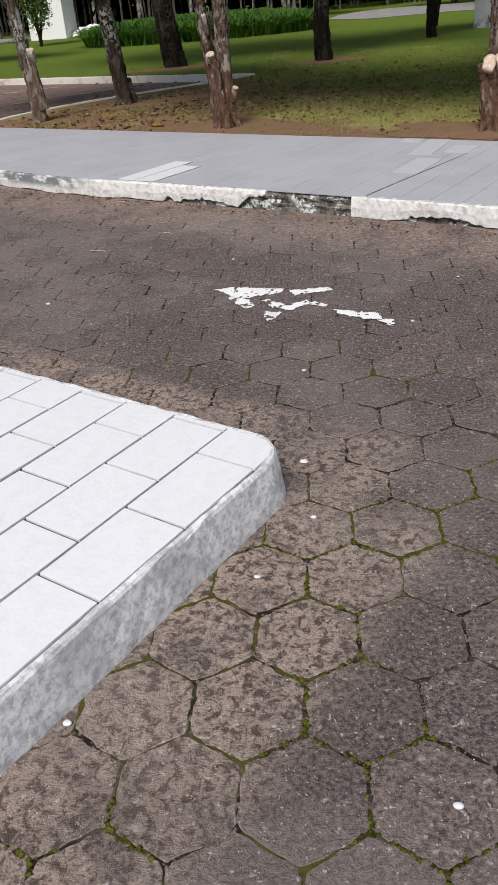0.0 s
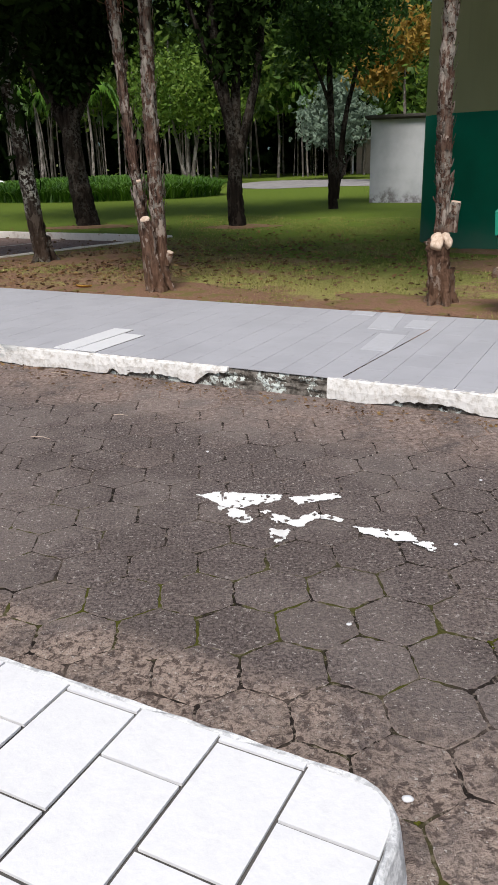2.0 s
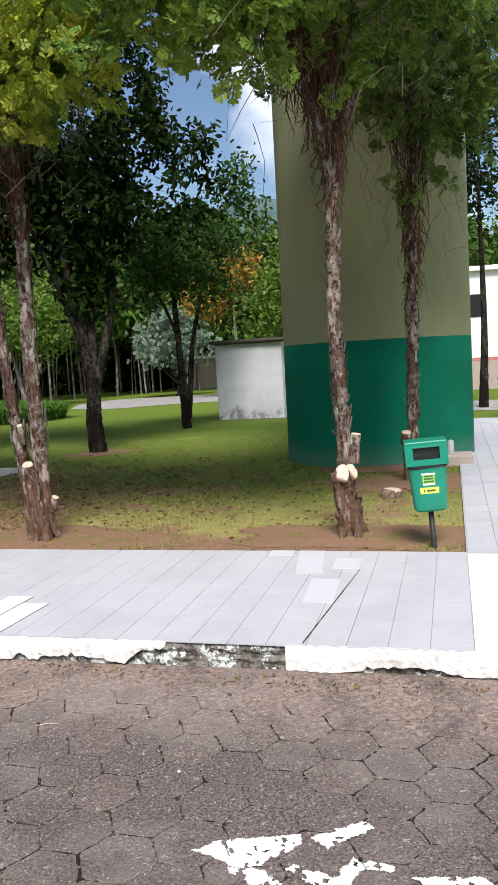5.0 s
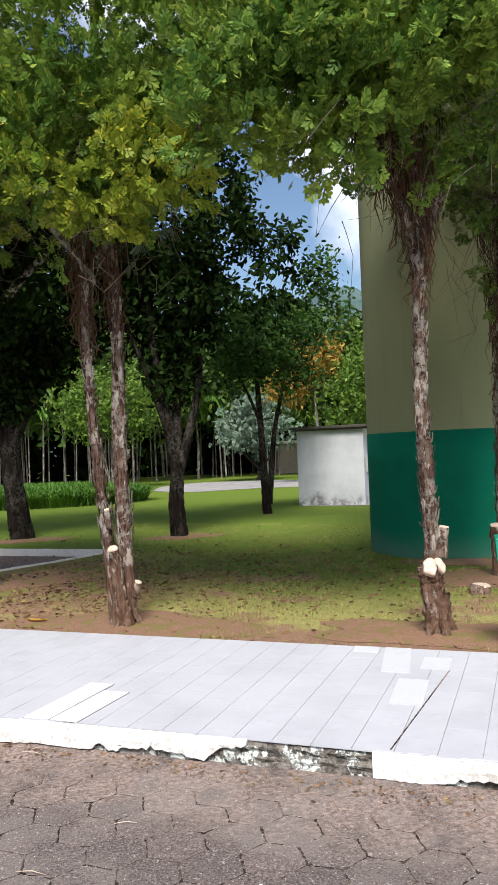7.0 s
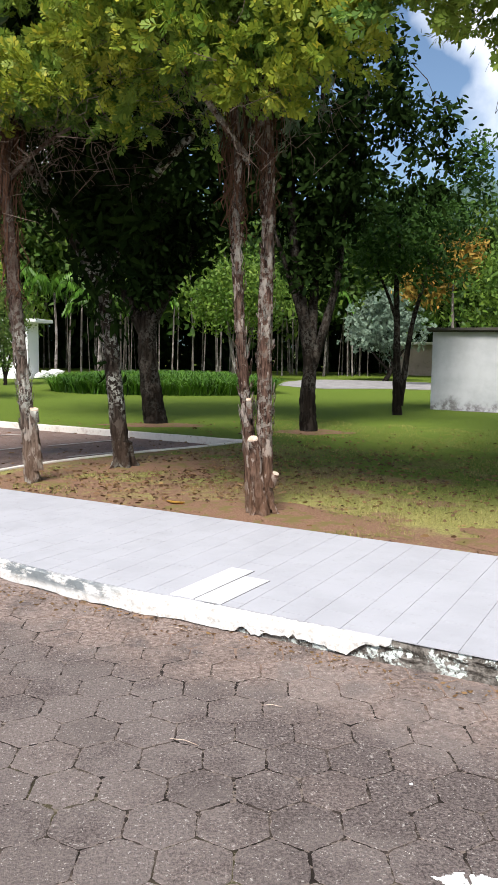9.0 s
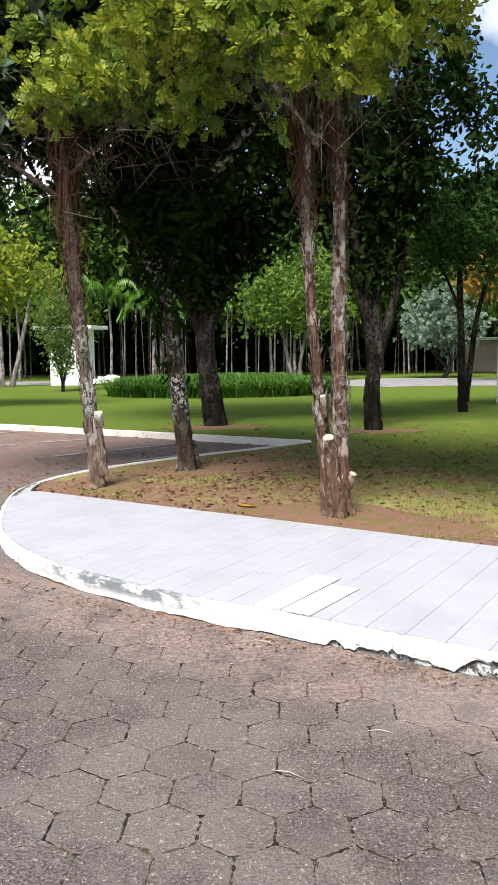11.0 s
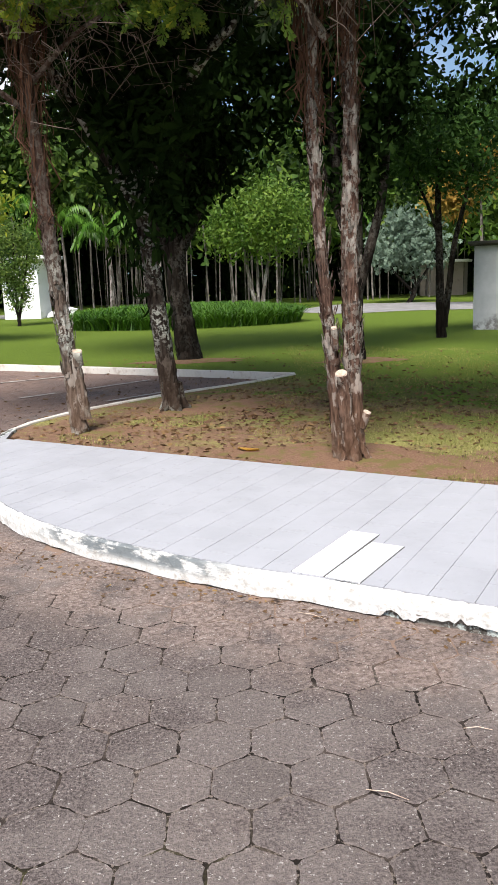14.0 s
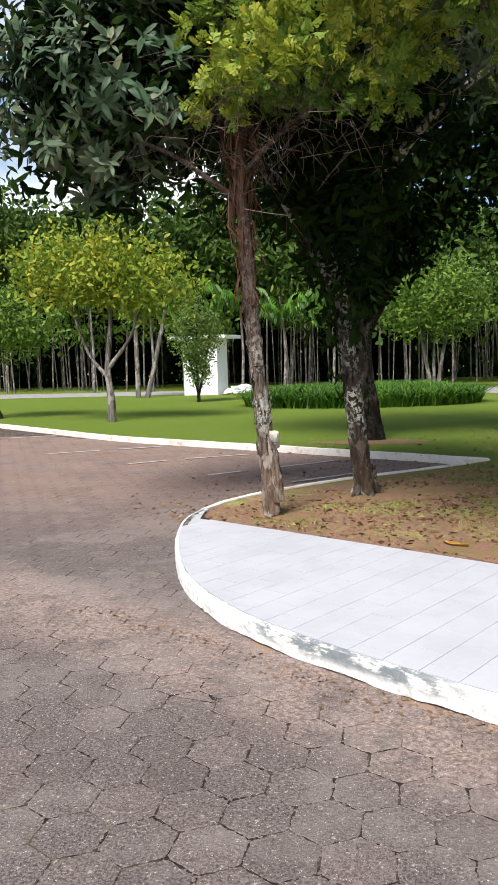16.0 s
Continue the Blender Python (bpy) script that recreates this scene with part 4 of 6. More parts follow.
# ---- litter bin ----
def litter_bin():
    b = empty("litter_bin", (2.40, 7.10, 0.0), -24)
    b.matrix_world = pose(2.41, 7.10, 0.0, 0, -3.5, -24) @ Matrix.Diagonal((0.88, 0.88, 0.95, 1))
    tagged(b, "green plastic litter bin on a black post by the pavement", "litter bin")
    v, f = tube([(0, 0, 0.0), (0, 0, 0.62)], [0.03, 0.03], 14)
    mesh_from("post", v, f, MAT["post"], b, "black steel post", True)

    def shell(name, rows, m, lab="", fold=0.0, closed=True):
        V, F, n = [], [], 40
        r = np.random.default_rng(2)
        for z, w, d in rows:
            for s in range(n):
                t = 2 * math.pi * s / n
                c, q = math.cos(t), math.sin(t)
                e = 0.42
                V.append((w * math.copysign(abs(c) ** e, c), d * math.copysign(abs(q) ** e, q), z + fold * r.normal()))
        for i in range(len(rows) - 1):
            F += [(i * n + s, i * n + (s + 1) % n, (i + 1) * n + (s + 1) % n, (i + 1) * n + s) for s in range(n)]
        if closed:
            F += [tuple(range(n))[::-1], tuple((len(rows) - 1) * n + s for s in range(n))]
        return mesh_from(name, V, F, m, b, lab, False)

    shell("body", [(0.515, 0.150, 0.105), (0.530, 0.166, 0.120), (0.56, 0.172, 0.126), (0.93, 0.196, 0.148), (0.955, 0.205, 0.157), (0.965, 0.205, 0.157)], MAT["bin"], "green plastic bin body")
    shell("bag_rim", [(0.945, 0.207, 0.159), (0.958, 0.213, 0.164), (0.975, 0.209, 0.160)], MAT["black"], "black bin liner edge", 0.004)
    # lid with the slot cut through front and back
    W, D, z0, z1 = 0.215, 0.168, 0.972, 1.185

    def slotted(y0, y1):
        """A panel with the slot through it."""
        bm = bmesh.new()
        rims = []
        for x_, za, zb in ((W, z0, z1), (0.135, 1.03, 1.155)):
            rims.append([[bm.verts.new((px, py, pz)) for px, pz in ((-x_, za), (x_, za), (x_, zb), (-x_, zb))] for py in (y0, y1)])
        for i in range(4):
            j = (i + 1) % 4
            for q in (0, 1):
                bm.faces.new((rims[0][q][i], rims[0][q][j], rims[1][q][j], rims[1][q][i]))
            for rim in rims:
                bm.faces.new((rim[0][i], rim[0][j], rim[1][j], rim[1][i]))
        bmesh.ops.recalc_face_normals(bm, faces=bm.faces[:])
        return bm

    lid = part("lid", slotted(-D, -D + 0.012), MAT["bin"], b, "green lid with a dark slot")
    part("back_panel", slotted(D - 0.012, D), MAT["bin"], lid)
    for x_ in (-W, W - 0.012):
        part("side_panel", boxed(x_, x_ + 0.012, -D + 0.0125, D - 0.0125, z0, z1), MAT["bin"], lid)
    part("lid_top", boxed(-W - 0.002, W + 0.002, -D - 0.002, D + 0.002, z1 - 0.012, z1 + 0.022, 0.014), MAT["bin"], lid)
    # Solid block; its black stands in for the shade behind the slots.
    part("inside", boxed(-W + 0.02, W - 0.02, -D + 0.03, D - 0.03, z0, z1 - 0.015), MAT["black"], lid, "black block standing for the shade inside the bin")
    part("slot_frame", boxed(-0.15, 0.15, -D - 0.006, -D - 0.001, 1.145, 1.16, 0.002), MAT["bin"], lid)
    st = part("sticker", boxed(-0.062, 0.062, -0.003, 0.003, -0.06, 0.06, 0.002), MAT["label_lime"], b, "lime green emblem sticker")
    st.matrix_local = pose(0.0, -0.140, 0.835, 3.5, 0, 0)
    for i, (w, z, m) in enumerate(((0.07, 0.052, "label_white"), (0.045, 0.03, "ink"), (0.05, 0.005, "ink"), (0.05, -0.022, "ink"), (0.06, -0.05, "label_white"))):
        part("print", boxed(-w, w, -0.0055, -0.0035, z - 0.008, z + 0.008), MAT[m], st)
    st = part("sticker", boxed(-0.095, 0.095, -0.003, 0.003, -0.03, 0.03, 0.002), MAT["label"], b, "yellow printed sticker")
    st.matrix_local = pose(0.0, -0.134, 0.725, 3.5, 0, 0)
    part("print", boxed(-0.03, 0.06, -0.0055, -0.0035, -0.01, 0.01), MAT["ink"], st)
    part("print", boxed(-0.06, -0.045, -0.0055, -0.0035, -0.014, 0.014), MAT["ink"], st)
    return b


litter_bin()


# ---- trees ----
def tree(name, label, lines, bark, seed, sides=12, bumps=0.06, flute=0.10, category="tree"):
    base = lines[0][0][0]
    t = empty(name, (base[0], base[1], 0.1))
    tagged(t, label, category)
    off = np.array([base[0], base[1], 0.1])
    V, F = stems([([np.array(p, float) - off for p in pts], a, b) for pts, a, b in lines], sides, bumps, seed, flute)
    mesh_from("trunk", V, F, bark, t, "", True)
    return t, off


def stub(parent, base, direction, length, r, bark, seed):
    """A sawn-off limb with a pale cut face."""
    d = np.array(direction, float)
    d /= np.linalg.norm(d)
    p = np.array(base, float)
    V, F = tube([p - d * 0.05, p + d * length * 0.5, p + d * length], [r * 1.25, r * 1.05, r], 12, 0.05, seed)
    s = mesh_from("branch_stub", V, F, bark, parent, "", True)
    V, F = tube([p + d * (length - 0.005), p + d * (length + 0.012)], [r * 0.97, r * 0.93], 12, 0.04, seed + 1)
    mesh_from("cut_face", V, F, MAT["cut"], s, "pale freshly sawn wood")


def twigs(parent, n, centre, radii, seed, hang=0.5, length=0.7, thick=0.006):
    """Bare dead twigs and hanging strands in a tree."""
    r = np.random.default_rng(seed)
    V, F = [], []
    for i in range(n):
        p = np.asarray(centre) + r.normal(size=3) * np.asarray(radii) * 0.5
        d = r.normal(size=3)
        d[2] = d[2] * 0.5 - hang
        d *= length * r.uniform(0.4, 1.2) / np.linalg.norm(d)
        q = p + d * 0.5 + r.normal(size=3) * 0.12
        e = p + d + r.normal(size=3) * 0.13
        v, f = tube([p, (p + q) / 2 + r.normal(size=3) * 0.03, q, e], [thick, thick * 0.9, thick * 0.7, thick * 0.3], 4, 0, i, False)
        o = len(V)
        V += v
        F += [tuple(k + o for k in g) for g in f]
    tagged(mesh_from("twig_tangle", V, F, MAT["twig"], parent, "bare dead twigs and hanging strands"), kind="stuff")


def root_flare(base, r, n, seed):
    g = np.random.default_rng(seed)
    out = []
    for i in range(n):
        a = 2 * math.pi * i / n + g.uniform(-0.3, 0.3)
        c, s = math.cos(a), math.sin(a)
        out.append(([(base[0] + c * r * 0.3, base[1] + s * r * 0.3, 0.5), (base[0] + c * r * 0.7, base[1] + s * r * 0.7, 0.26), (base[0] + c * r * 1.5, base[1] + s * r * 1.5, 0.09)], r * 0.55, r * 0.25))
    return out


def along(axis, z):
    """Points of a trunk line at the heights z."""
    A = np.asarray(axis, float)
    return np.stack([np.interp(z, A[:, 2], A[:, 0]), np.interp(z, A[:, 2], A[:, 1]), z], 1)


def beard(parent, axis, z0, z1, n, r0, r1, seed):
    """Dead shoots and bark strands hanging round a trunk, wider towards the crown."""
    r = np.random.default_rng(seed)
    q = r.random(n) ** 0.8
    z = z0 + (z1 - z0) * q
    c = along(axis, z)
    a = r.uniform(0, 2 * math.pi, n)
    rad = (r0 + (r1 - r0) * q ** 1.8) * r.uniform(0.75, 1.15, n)
    drop = r.uniform(0.15, 0.55, n) * (0.5 + q)
    V, F = [], []
    for i in range(n):
        d = np.array([math.cos(a[i]), math.sin(a[i]), 0])
        top = c[i] + d * rad[i]
        foot = c[i] + d * (rad[i] * 0.7) - np.array([0, 0, drop[i]]) + r.normal(size=3) * 0.06
        mid = (top + foot) / 2 + r.normal(size=3) * 0.05
        w = r.uniform(0.003, 0.009)
        v, f = tube([top, mid, foot], [w, w * 1.2, w * 0.4], 3, 0, i, False)
        o = len(V)
        V += v
        F += [tuple(k + o for k in g) for g in f]
    tagged(mesh_from("strand_tangle", V, F, MAT["strand"], parent, "brown dead shoots hanging round the trunk"), kind="stuff")


def flakes(parent, axis, z0, z1, n, rad, bark, seed):
    """Loose curling strips of bark."""
    r = np.random.default_rng(seed)
    z = r.uniform(z0, z1, n)
    c = along(axis, z)
    a = r.uniform(0, 2 * math.pi, n)
    d = np.stack([np.cos(a), np.sin(a), np.zeros(n)], 1)
    t = np.stack([-np.sin(a), np.cos(a), np.zeros(n)], 1) * r.uniform(0.006, 0.018, n)[:, None]
    h = r.uniform(0.04, 0.15, n)[:, None] * np.array([[0, 0, 1.0]])
    R = rad * (1.15 - 0.35 * (z - z0) / (z1 - z0))
    base = c + d * (R * 0.98)[:, None]
    lift = d * r.uniform(0.012, 0.035, n)[:, None]
    V = np.stack([base - t, base + t, base + h * 0.5 + lift * 0.6 - t * 1.1, base + h * 0.5 + lift * 0.6 + t * 1.1, base + h + lift - t * 0.5, base + h + lift + t * 0.5], 1).reshape(-1, 3)
    T = np.array([(0, 1, 3), (0, 3, 2), (2, 3, 5), (2, 5, 4)])
    F = (T[None] + (np.arange(n) * 6)[:, None, None]).reshape(-1, 3)
    tagged(fast_mesh("loose_bark", V, F, bark, parent, "loose curling bark strips"), kind="stuff")


def sawn_face(parent, place, rx, rz, tilt, turn, seed):
    """A lobed pale saw cut on a trunk, facing outwards."""
    r = np.random.default_rng(seed)
    ph = r.uniform(0, 6, 3)
    bm = bmesh.new()
    n = 22
    rings = []
    for q, y in ((1.06, 0.05), (1.0, 0.0), (0.7, -0.010), (0.3, -0.006)):
        rings.append([bm.verts.new((rx * q * math.cos(t) * (1 + 0.16 * math.sin(2 * t + ph[0]) + 0.08 * math.sin(5 * t + ph[1])), y + 0.003 * r.normal(), rz * q * math.sin(t) * (1 + 0.12 * math.sin(3 * t + ph[2])))) for t in np.linspace(0, 2 * math.pi, n, endpoint=False)])
    for a, b in zip(rings[:-1], rings[1:]):
        for i in range(n):
            bm.faces.new((a[i], a[(i + 1) % n], b[(i + 1) % n], b[i]))
    bm.faces.new(rings[-1])
    bm.faces.new(rings[0][::-1])
    bmesh.ops.recalc_face_normals(bm, faces=bm.faces[:])
    ob = part("sawn_face", bm, MAT["cut"], parent, "pale weathered saw cut", True)
    ob.matrix_local = pose(*place, tilt, 0, turn)


# forked thuja beside the pavement
TA = (-1.08, 9.42)
t, o = tree("thuja_tree", "forked thuja with peeling bark and a sawn stub", [
    ([(TA[0], TA[1], 0.05), (TA[0] + 0.02, TA[1], 0.8), (TA[0] + 0.0, TA[1] + 0.02, 1.8), (TA[0] + 0.01, TA[1], 3.4), (TA[0] - 0.03, TA[1], 4.6), (TA[0] - 0.1, TA[1] + 0.1, 6.4), (TA[0] - 0.1, TA[1], 8.0)], 0.094, 0.045),
    ([(TA[0] - 0.10, TA[1] + 0.02, 0.05), (TA[0] - 0.16, TA[1] + 0.03, 0.9), (TA[0] - 0.25, TA[1], 1.9), (TA[0] - 0.33, TA[1], 3.2), (TA[0] - 0.36, TA[1] + 0.05, 4.4), (TA[0] - 0.9, TA[1] + 0.1, 6.5)], 0.070, 0.035),
    ([(TA[0] + 0.02, TA[1] - 0.05, 0.05), (TA[0] - 0.06, TA[1] - 0.12, 0.5), (TA[0] - 0.12, TA[1] - 0.16, 0.95)], 0.075, 0.058),
    ([(TA[0] - 0.2, TA[1], 3.9), (TA[0] - 0.9, TA[1] - 0.3, 4.8), (TA[0] - 1.5, TA[1] - 0.4, 5.6)], 0.04, 0.015),
    ([(TA[0] - 0.2, TA[1], 4.2), (TA[0] + 0.6, TA[1] - 0.3, 5.0), (TA[0] + 1.2, TA[1] - 0.3, 5.9)], 0.04, 0.015)] + root_flare(TA, 0.12, 5, 3), MAT["bark_thuja"], 11, 18, 0.11, 0.20)
stub(t, (-0.11, -0.16, 0.80), (-0.15, -0.40, 0.9), 0.10, 0.058, MAT["bark_thuja"], 4)
stub(t, (0.10, -0.03, 0.40), (0.35, -0.2, 0.9), 0.10, 0.042, MAT["bark_thuja"], 6)
stub(t, (-0.16, -0.05, 1.15), (-0.1, -0.3, 1), 0.16, 0.03, MAT["bark_thuja"], 8)
spray_crown("crown", t, [(640, 20, (-0.3, 0.0, 7.0), (2.2, 1.7, 2.3), 0.24), (190, 20, (-0.5, -0.5, 5.35), (1.7, 0.9, 0.65), 0.20), (36, 12, (-0.2, -0.5, 4.6), (0.9, 0.6, 0.4), 0.16)], MAT["leaf_thuja"], 0.165, 21, 0.7, "yellow-green feathery foliage")
# Yellow leaves low in the crown; their bright colour also imitates sunlit clumps.
spray_crown("fringe", t, [(38, 12, (-0.5, -1.25, 4.75), (1.5, 0.35, 0.5), 0.15), (36, 12, (-1.65, -0.6, 4.9), (0.5, 0.6, 0.5), 0.15), (26, 11, (0.4, -1.2, 4.6), (0.7, 0.3, 0.4), 0.14), (14, 11, (-0.1, -0.8, 4.3), (0.5, 0.3, 0.25), 0.13)], MAT["leaf_yellow"], 0.17, 22, 0.2, "yellowing lower foliage, sunlit brightness put in its colour")
twigs(t, 110, (-0.3, -0.2, 4.5), (1.4, 1.0, 0.7), 5, 0.6, 0.5, 0.004)
AX = [(0.0, 0.0, 0.0), (0.02, 0, 0.7), (0.0, 0.02, 1.7), (0.01, 0, 3.3), (-0.03, 0, 4.5), (-0.1, 0.1, 6.3)]
AX2 = [(-0.10, 0.02, 0.0), (-0.16, 0.03, 0.8), (-0.25, 0, 1.8), (-0.33, 0, 3.1), (-0.36, 0.05, 4.3)]
beard(t, AX, 3.3, 5.2, 170, 0.085, 0.24, 51)
beard(t, AX2, 3.0, 4.6, 120, 0.07, 0.20, 52)
flakes(t, AX, 0.9, 3.6, 170, 0.088, MAT["bark_thuja"], 53)
flakes(t, AX2, 0.9, 3.4, 200, 0.068, MAT["bark_thuja"], 54)

TB = (1.93, 7.94)
t, o = tree("thuja_tree", "thuja with a thick sawn lower trunk by the bin", [
    ([(TB[0], TB[1], 0.05), (TB[0] - 0.06, TB[1], 0.5), (TB[0] - 0.10, TB[1] - 0.02, 0.80)], 0.116, 0.10),
    ([(TB[0] + 0.02, TB[1] + 0.04, 0.3), (TB[0] - 0.02, TB[1] + 0.06, 1.0), (TB[0] - 0.06, TB[1] + 0.06, 2.4), (TB[0] - 0.04, TB[1] + 0.06, 3.4), (TB[0] + 0.0, TB[1] + 0.05, 4.3), (TB[0] - 0.15, TB[1], 6), (TB[0] - 0.2, TB[1], 7.6)], 0.074, 0.04),
    ([(TB[0] - 0.02, TB[1] + 0.05, 3.6), (TB[0] - 0.3, TB[1], 4.6), (TB[0] - 0.9, TB[1] - 0.2, 5.6)], 0.06, 0.02),
    ([(TB[0] - 0.02, TB[1] + 0.05, 3.9), (TB[0] + 0.4, TB[1], 4.9), (TB[0] + 0.8, TB[1] - 0.2, 5.9)], 0.05, 0.02)] + root_flare(TB, 0.13, 5, 5), MAT["bark_thuja"], 31, 18, 0.11, 0.20)
sawn_face(t, (-0.115, -0.100, 0.70), 0.072, 0.090, -38, -10, 14)
sawn_face(t, (0.005, -0.090, 0.71), 0.046, 0.080, -30, 22, 16)
stub(t, (0.06, 0.02, 0.82), (0.12, -0.05, 1), 0.24, 0.05, MAT["bark_thuja"], 18)
spray_crown("crown", t, [(640, 20, (-0.1, 0.0, 7.0), (2.3, 1.8, 2.0), 0.24), (200, 20, (-0.4, -0.6, 5.5), (1.9, 0.9, 0.6), 0.20), (16, 9, (-0.05, -0.1, 4.6), (0.5, 0.4, 0.4), 0.14), (110, 18, (-1.35, -0.4, 5.1), (1.1, 0.8, 0.65), 0.20), (34, 14, (-1.1, -0.6, 4.65), (0.7, 0.5, 0.35), 0.17)], MAT["leaf_thuja"], 0.165, 41, 0.7, "green feathery foliage")
twigs(t, 90, (0.0, -0.1, 4.8), (1.2, 0.9, 0.7), 6, 1.2, 0.7, 0.004)
AX = [(-0.02, 0.04, 0.0), (-0.02, 0.06, 0.9), (-0.06, 0.06, 2.3), (-0.04, 0.06, 3.3), (0.0, 0.05, 4.2), (-0.15, 0, 5.9)]
AX2 = [(-0.02, 0.05, 3.2), (-0.28, 0.0, 4.5), (-0.7, -0.15, 5.4)]
beard(t, AX, 3.3, 5.3, 230, 0.07, 0.30, 55)
beard(t, AX2, 3.7, 5.3, 110, 0.06, 0.20, 56)
flakes(t, AX, 1.0, 3.6, 230, 0.072, MAT["bark_thuja"], 57)

TC = (4.10, 10.75)
t, o = tree("thuja_tree", "thin dark thuja standing close to the tower", [
    ([(TC[0] - 0.02, TC[1], 0.05), (TC[0] - 0.02, TC[1], 0.9), (TC[0] + 0.02, TC[1], 2.2), (TC[0] + 0.08, TC[1], 3.4), (TC[0] + 0.1, TC[1], 5.2), (TC[0], TC[1], 7.4)], 0.085, 0.05),
    ([(TC[0] - 0.1, TC[1] - 0.02, 0.05), (TC[0] - 0.12, TC[1] - 0.03, 0.8)], 0.09, 0.075),
    ([(TC[0] + 0.1, TC[1], 4.6), (TC[0] + 0.7, TC[1] - 0.3, 5.2), (TC[0] + 1.2, TC[1] - 0.4, 5.4)], 0.05, 0.02)], MAT["bark_thuja"], 51, 12, 0.07, 0.14)
stub(t, (-0.12, -0.04, 0.62), (-0.15, -0.3, 1), 0.12, 0.07, MAT["bark_thuja"], 21)
spray_crown("crown", t, [(460, 20, (0.2, 0.0, 7.0), (2.1, 1.7, 2.0), 0.24), (110, 18, (0.3, -0.4, 5.3), (1.4, 0.9, 0.7), 0.20), (14, 9, (0.1, -0.1, 4.4), (0.3, 0.3, 0.7), 0.14)], MAT["leaf_thuja_shaded"], 0.17, 51, 0.0, "drooping green foliage with shade put in its colour")
twigs(t, 90, (0.12, -0.2, 4.7), (0.8, 0.6, 1.2), 7, 1.6, 0.8, 0.004)
AX = [(0, 0, 0), (0, 0, 0.8), (0.04, 0, 2.1), (0.10, 0, 3.3), (0.12, 0, 5.1), (0.02, 0, 7.3)]
beard(t, AX, 2.5, 5.4, 360, 0.08, 0.34, 58)
flakes(t, AX, 0.9, 3.4, 260, 0.088, MAT["bark_thuja"], 59)

TD = (-4.14, 11.32)
t, o = tree("thuja_tree", "leaning thuja with pale peeled bark and dead twigs", [
    ([(TD[0] + 0.02, TD[1], 0.05), (TD[0] - 0.02, TD[1], 0.5), (TD[0] - 0.07, TD[1], 1.3), (TD[0] - 0.15, TD[1], 2.2), (TD[0] - 0.22, TD[1], 3.2), (TD[0] - 0.26, TD[1], 4.4), (TD[0] - 0.25, TD[1], 6.2), (TD[0] - 0.2, TD[1], 7.6)], 0.105, 0.045),
    ([(TD[0] + 0.10, TD[1] - 0.03, 0.3), (TD[0] + 0.03, TD[1] - 0.05, 1.05)], 0.07, 0.055),
    ([(TD[0] - 0.10, TD[1] - 0.03, 1.9), (TD[0] - 0.16, TD[1] - 0.05, 3.0), (TD[0] - 0.2, TD[1] - 0.1, 4.4), (TD[0] + 0.3, TD[1] - 0.2, 5.6)], 0.06, 0.03),
    ([(TD[0] - 0.3, TD[1], 3.8), (TD[0] - 1.0, TD[1] - 0.3, 4.3), (TD[0] - 1.8, TD[1] - 0.4, 4.6)], 0.035, 0.012),
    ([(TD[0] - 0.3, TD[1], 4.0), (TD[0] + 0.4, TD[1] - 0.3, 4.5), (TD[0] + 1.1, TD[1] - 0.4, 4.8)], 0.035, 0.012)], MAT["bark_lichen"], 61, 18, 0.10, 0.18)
stub(t, (0.04, -0.05, 0.90), (0.1, -0.25, 1), 0.12, 0.058, MAT["bark_lichen"], 24)
spray_crown("crown", t, [(300, 18, (0.3, 0.1, 6.6), (1.7, 1.3, 1.7), 0.24), (60, 14, (0.4, -0.5, 5.0), (1.2, 0.6, 0.5), 0.18), (20, 12, (1.3, -0.5, 4.7), (0.5, 0.4, 0.35), 0.16)], MAT["leaf_thuja"], 0.17, 61, 0.6, "sparse yellow-green feathery foliage")
# As on the forked thuja: yellow leaf, brightened in colour to look sunlit.
spray_crown("fringe", t, [(50, 11, (0.8, -1.1, 4.8), (1.4, 0.35, 0.45), 0.15), (26, 11, (-0.1, -0.5, 4.7), (0.6, 0.3, 0.4), 0.14)], MAT["leaf_yellow"], 0.17, 62, 0.2, "yellowing lower foliage, sunlit brightness put in its colour")
twigs(t, 300, (-0.1, -0.2, 4.5), (1.5, 1.0, 0.8), 8, 0.4, 0.5, 0.004)
AX = [(0, 0, 0), (-0.04, 0, 0.4), (-0.09, 0, 1.2), (-0.17, 0, 2.1), (-0.24, 0, 3.1), (-0.28, 0, 4.3), (-0.27, 0, 6.1)]
beard(t, AX, 2.4, 4.9, 280, 0.09, 0.27, 60)
flakes(t, AX, 0.7, 3.0, 260, 0.097, MAT["bark_lichen"], 61)

V, F = tube([(0, 0, -0.03), (0, 0, 0.03), (0.01, 0, 0.075)], [0.15, 0.135, 0.12], 16, 0.07, 5)
cut_stump = mesh_from("tree_stump", V, F, MAT["bark_thuja"], None, "", True)
cut_stump.matrix_world = pose(3.25, 9.78, 0.13, 4, 0, 20)
tagged(cut_stump, "low sawn tree stump in the bare earth", "stump")
V, F = tube([(0.01, 0, 0.072), (0.01, 0, 0.086)], [0.116, 0.108], 16, 0.05, 6)
mesh_from("cut_face", V, F, MAT["cut"], cut_stump, "pale weathered saw cut")

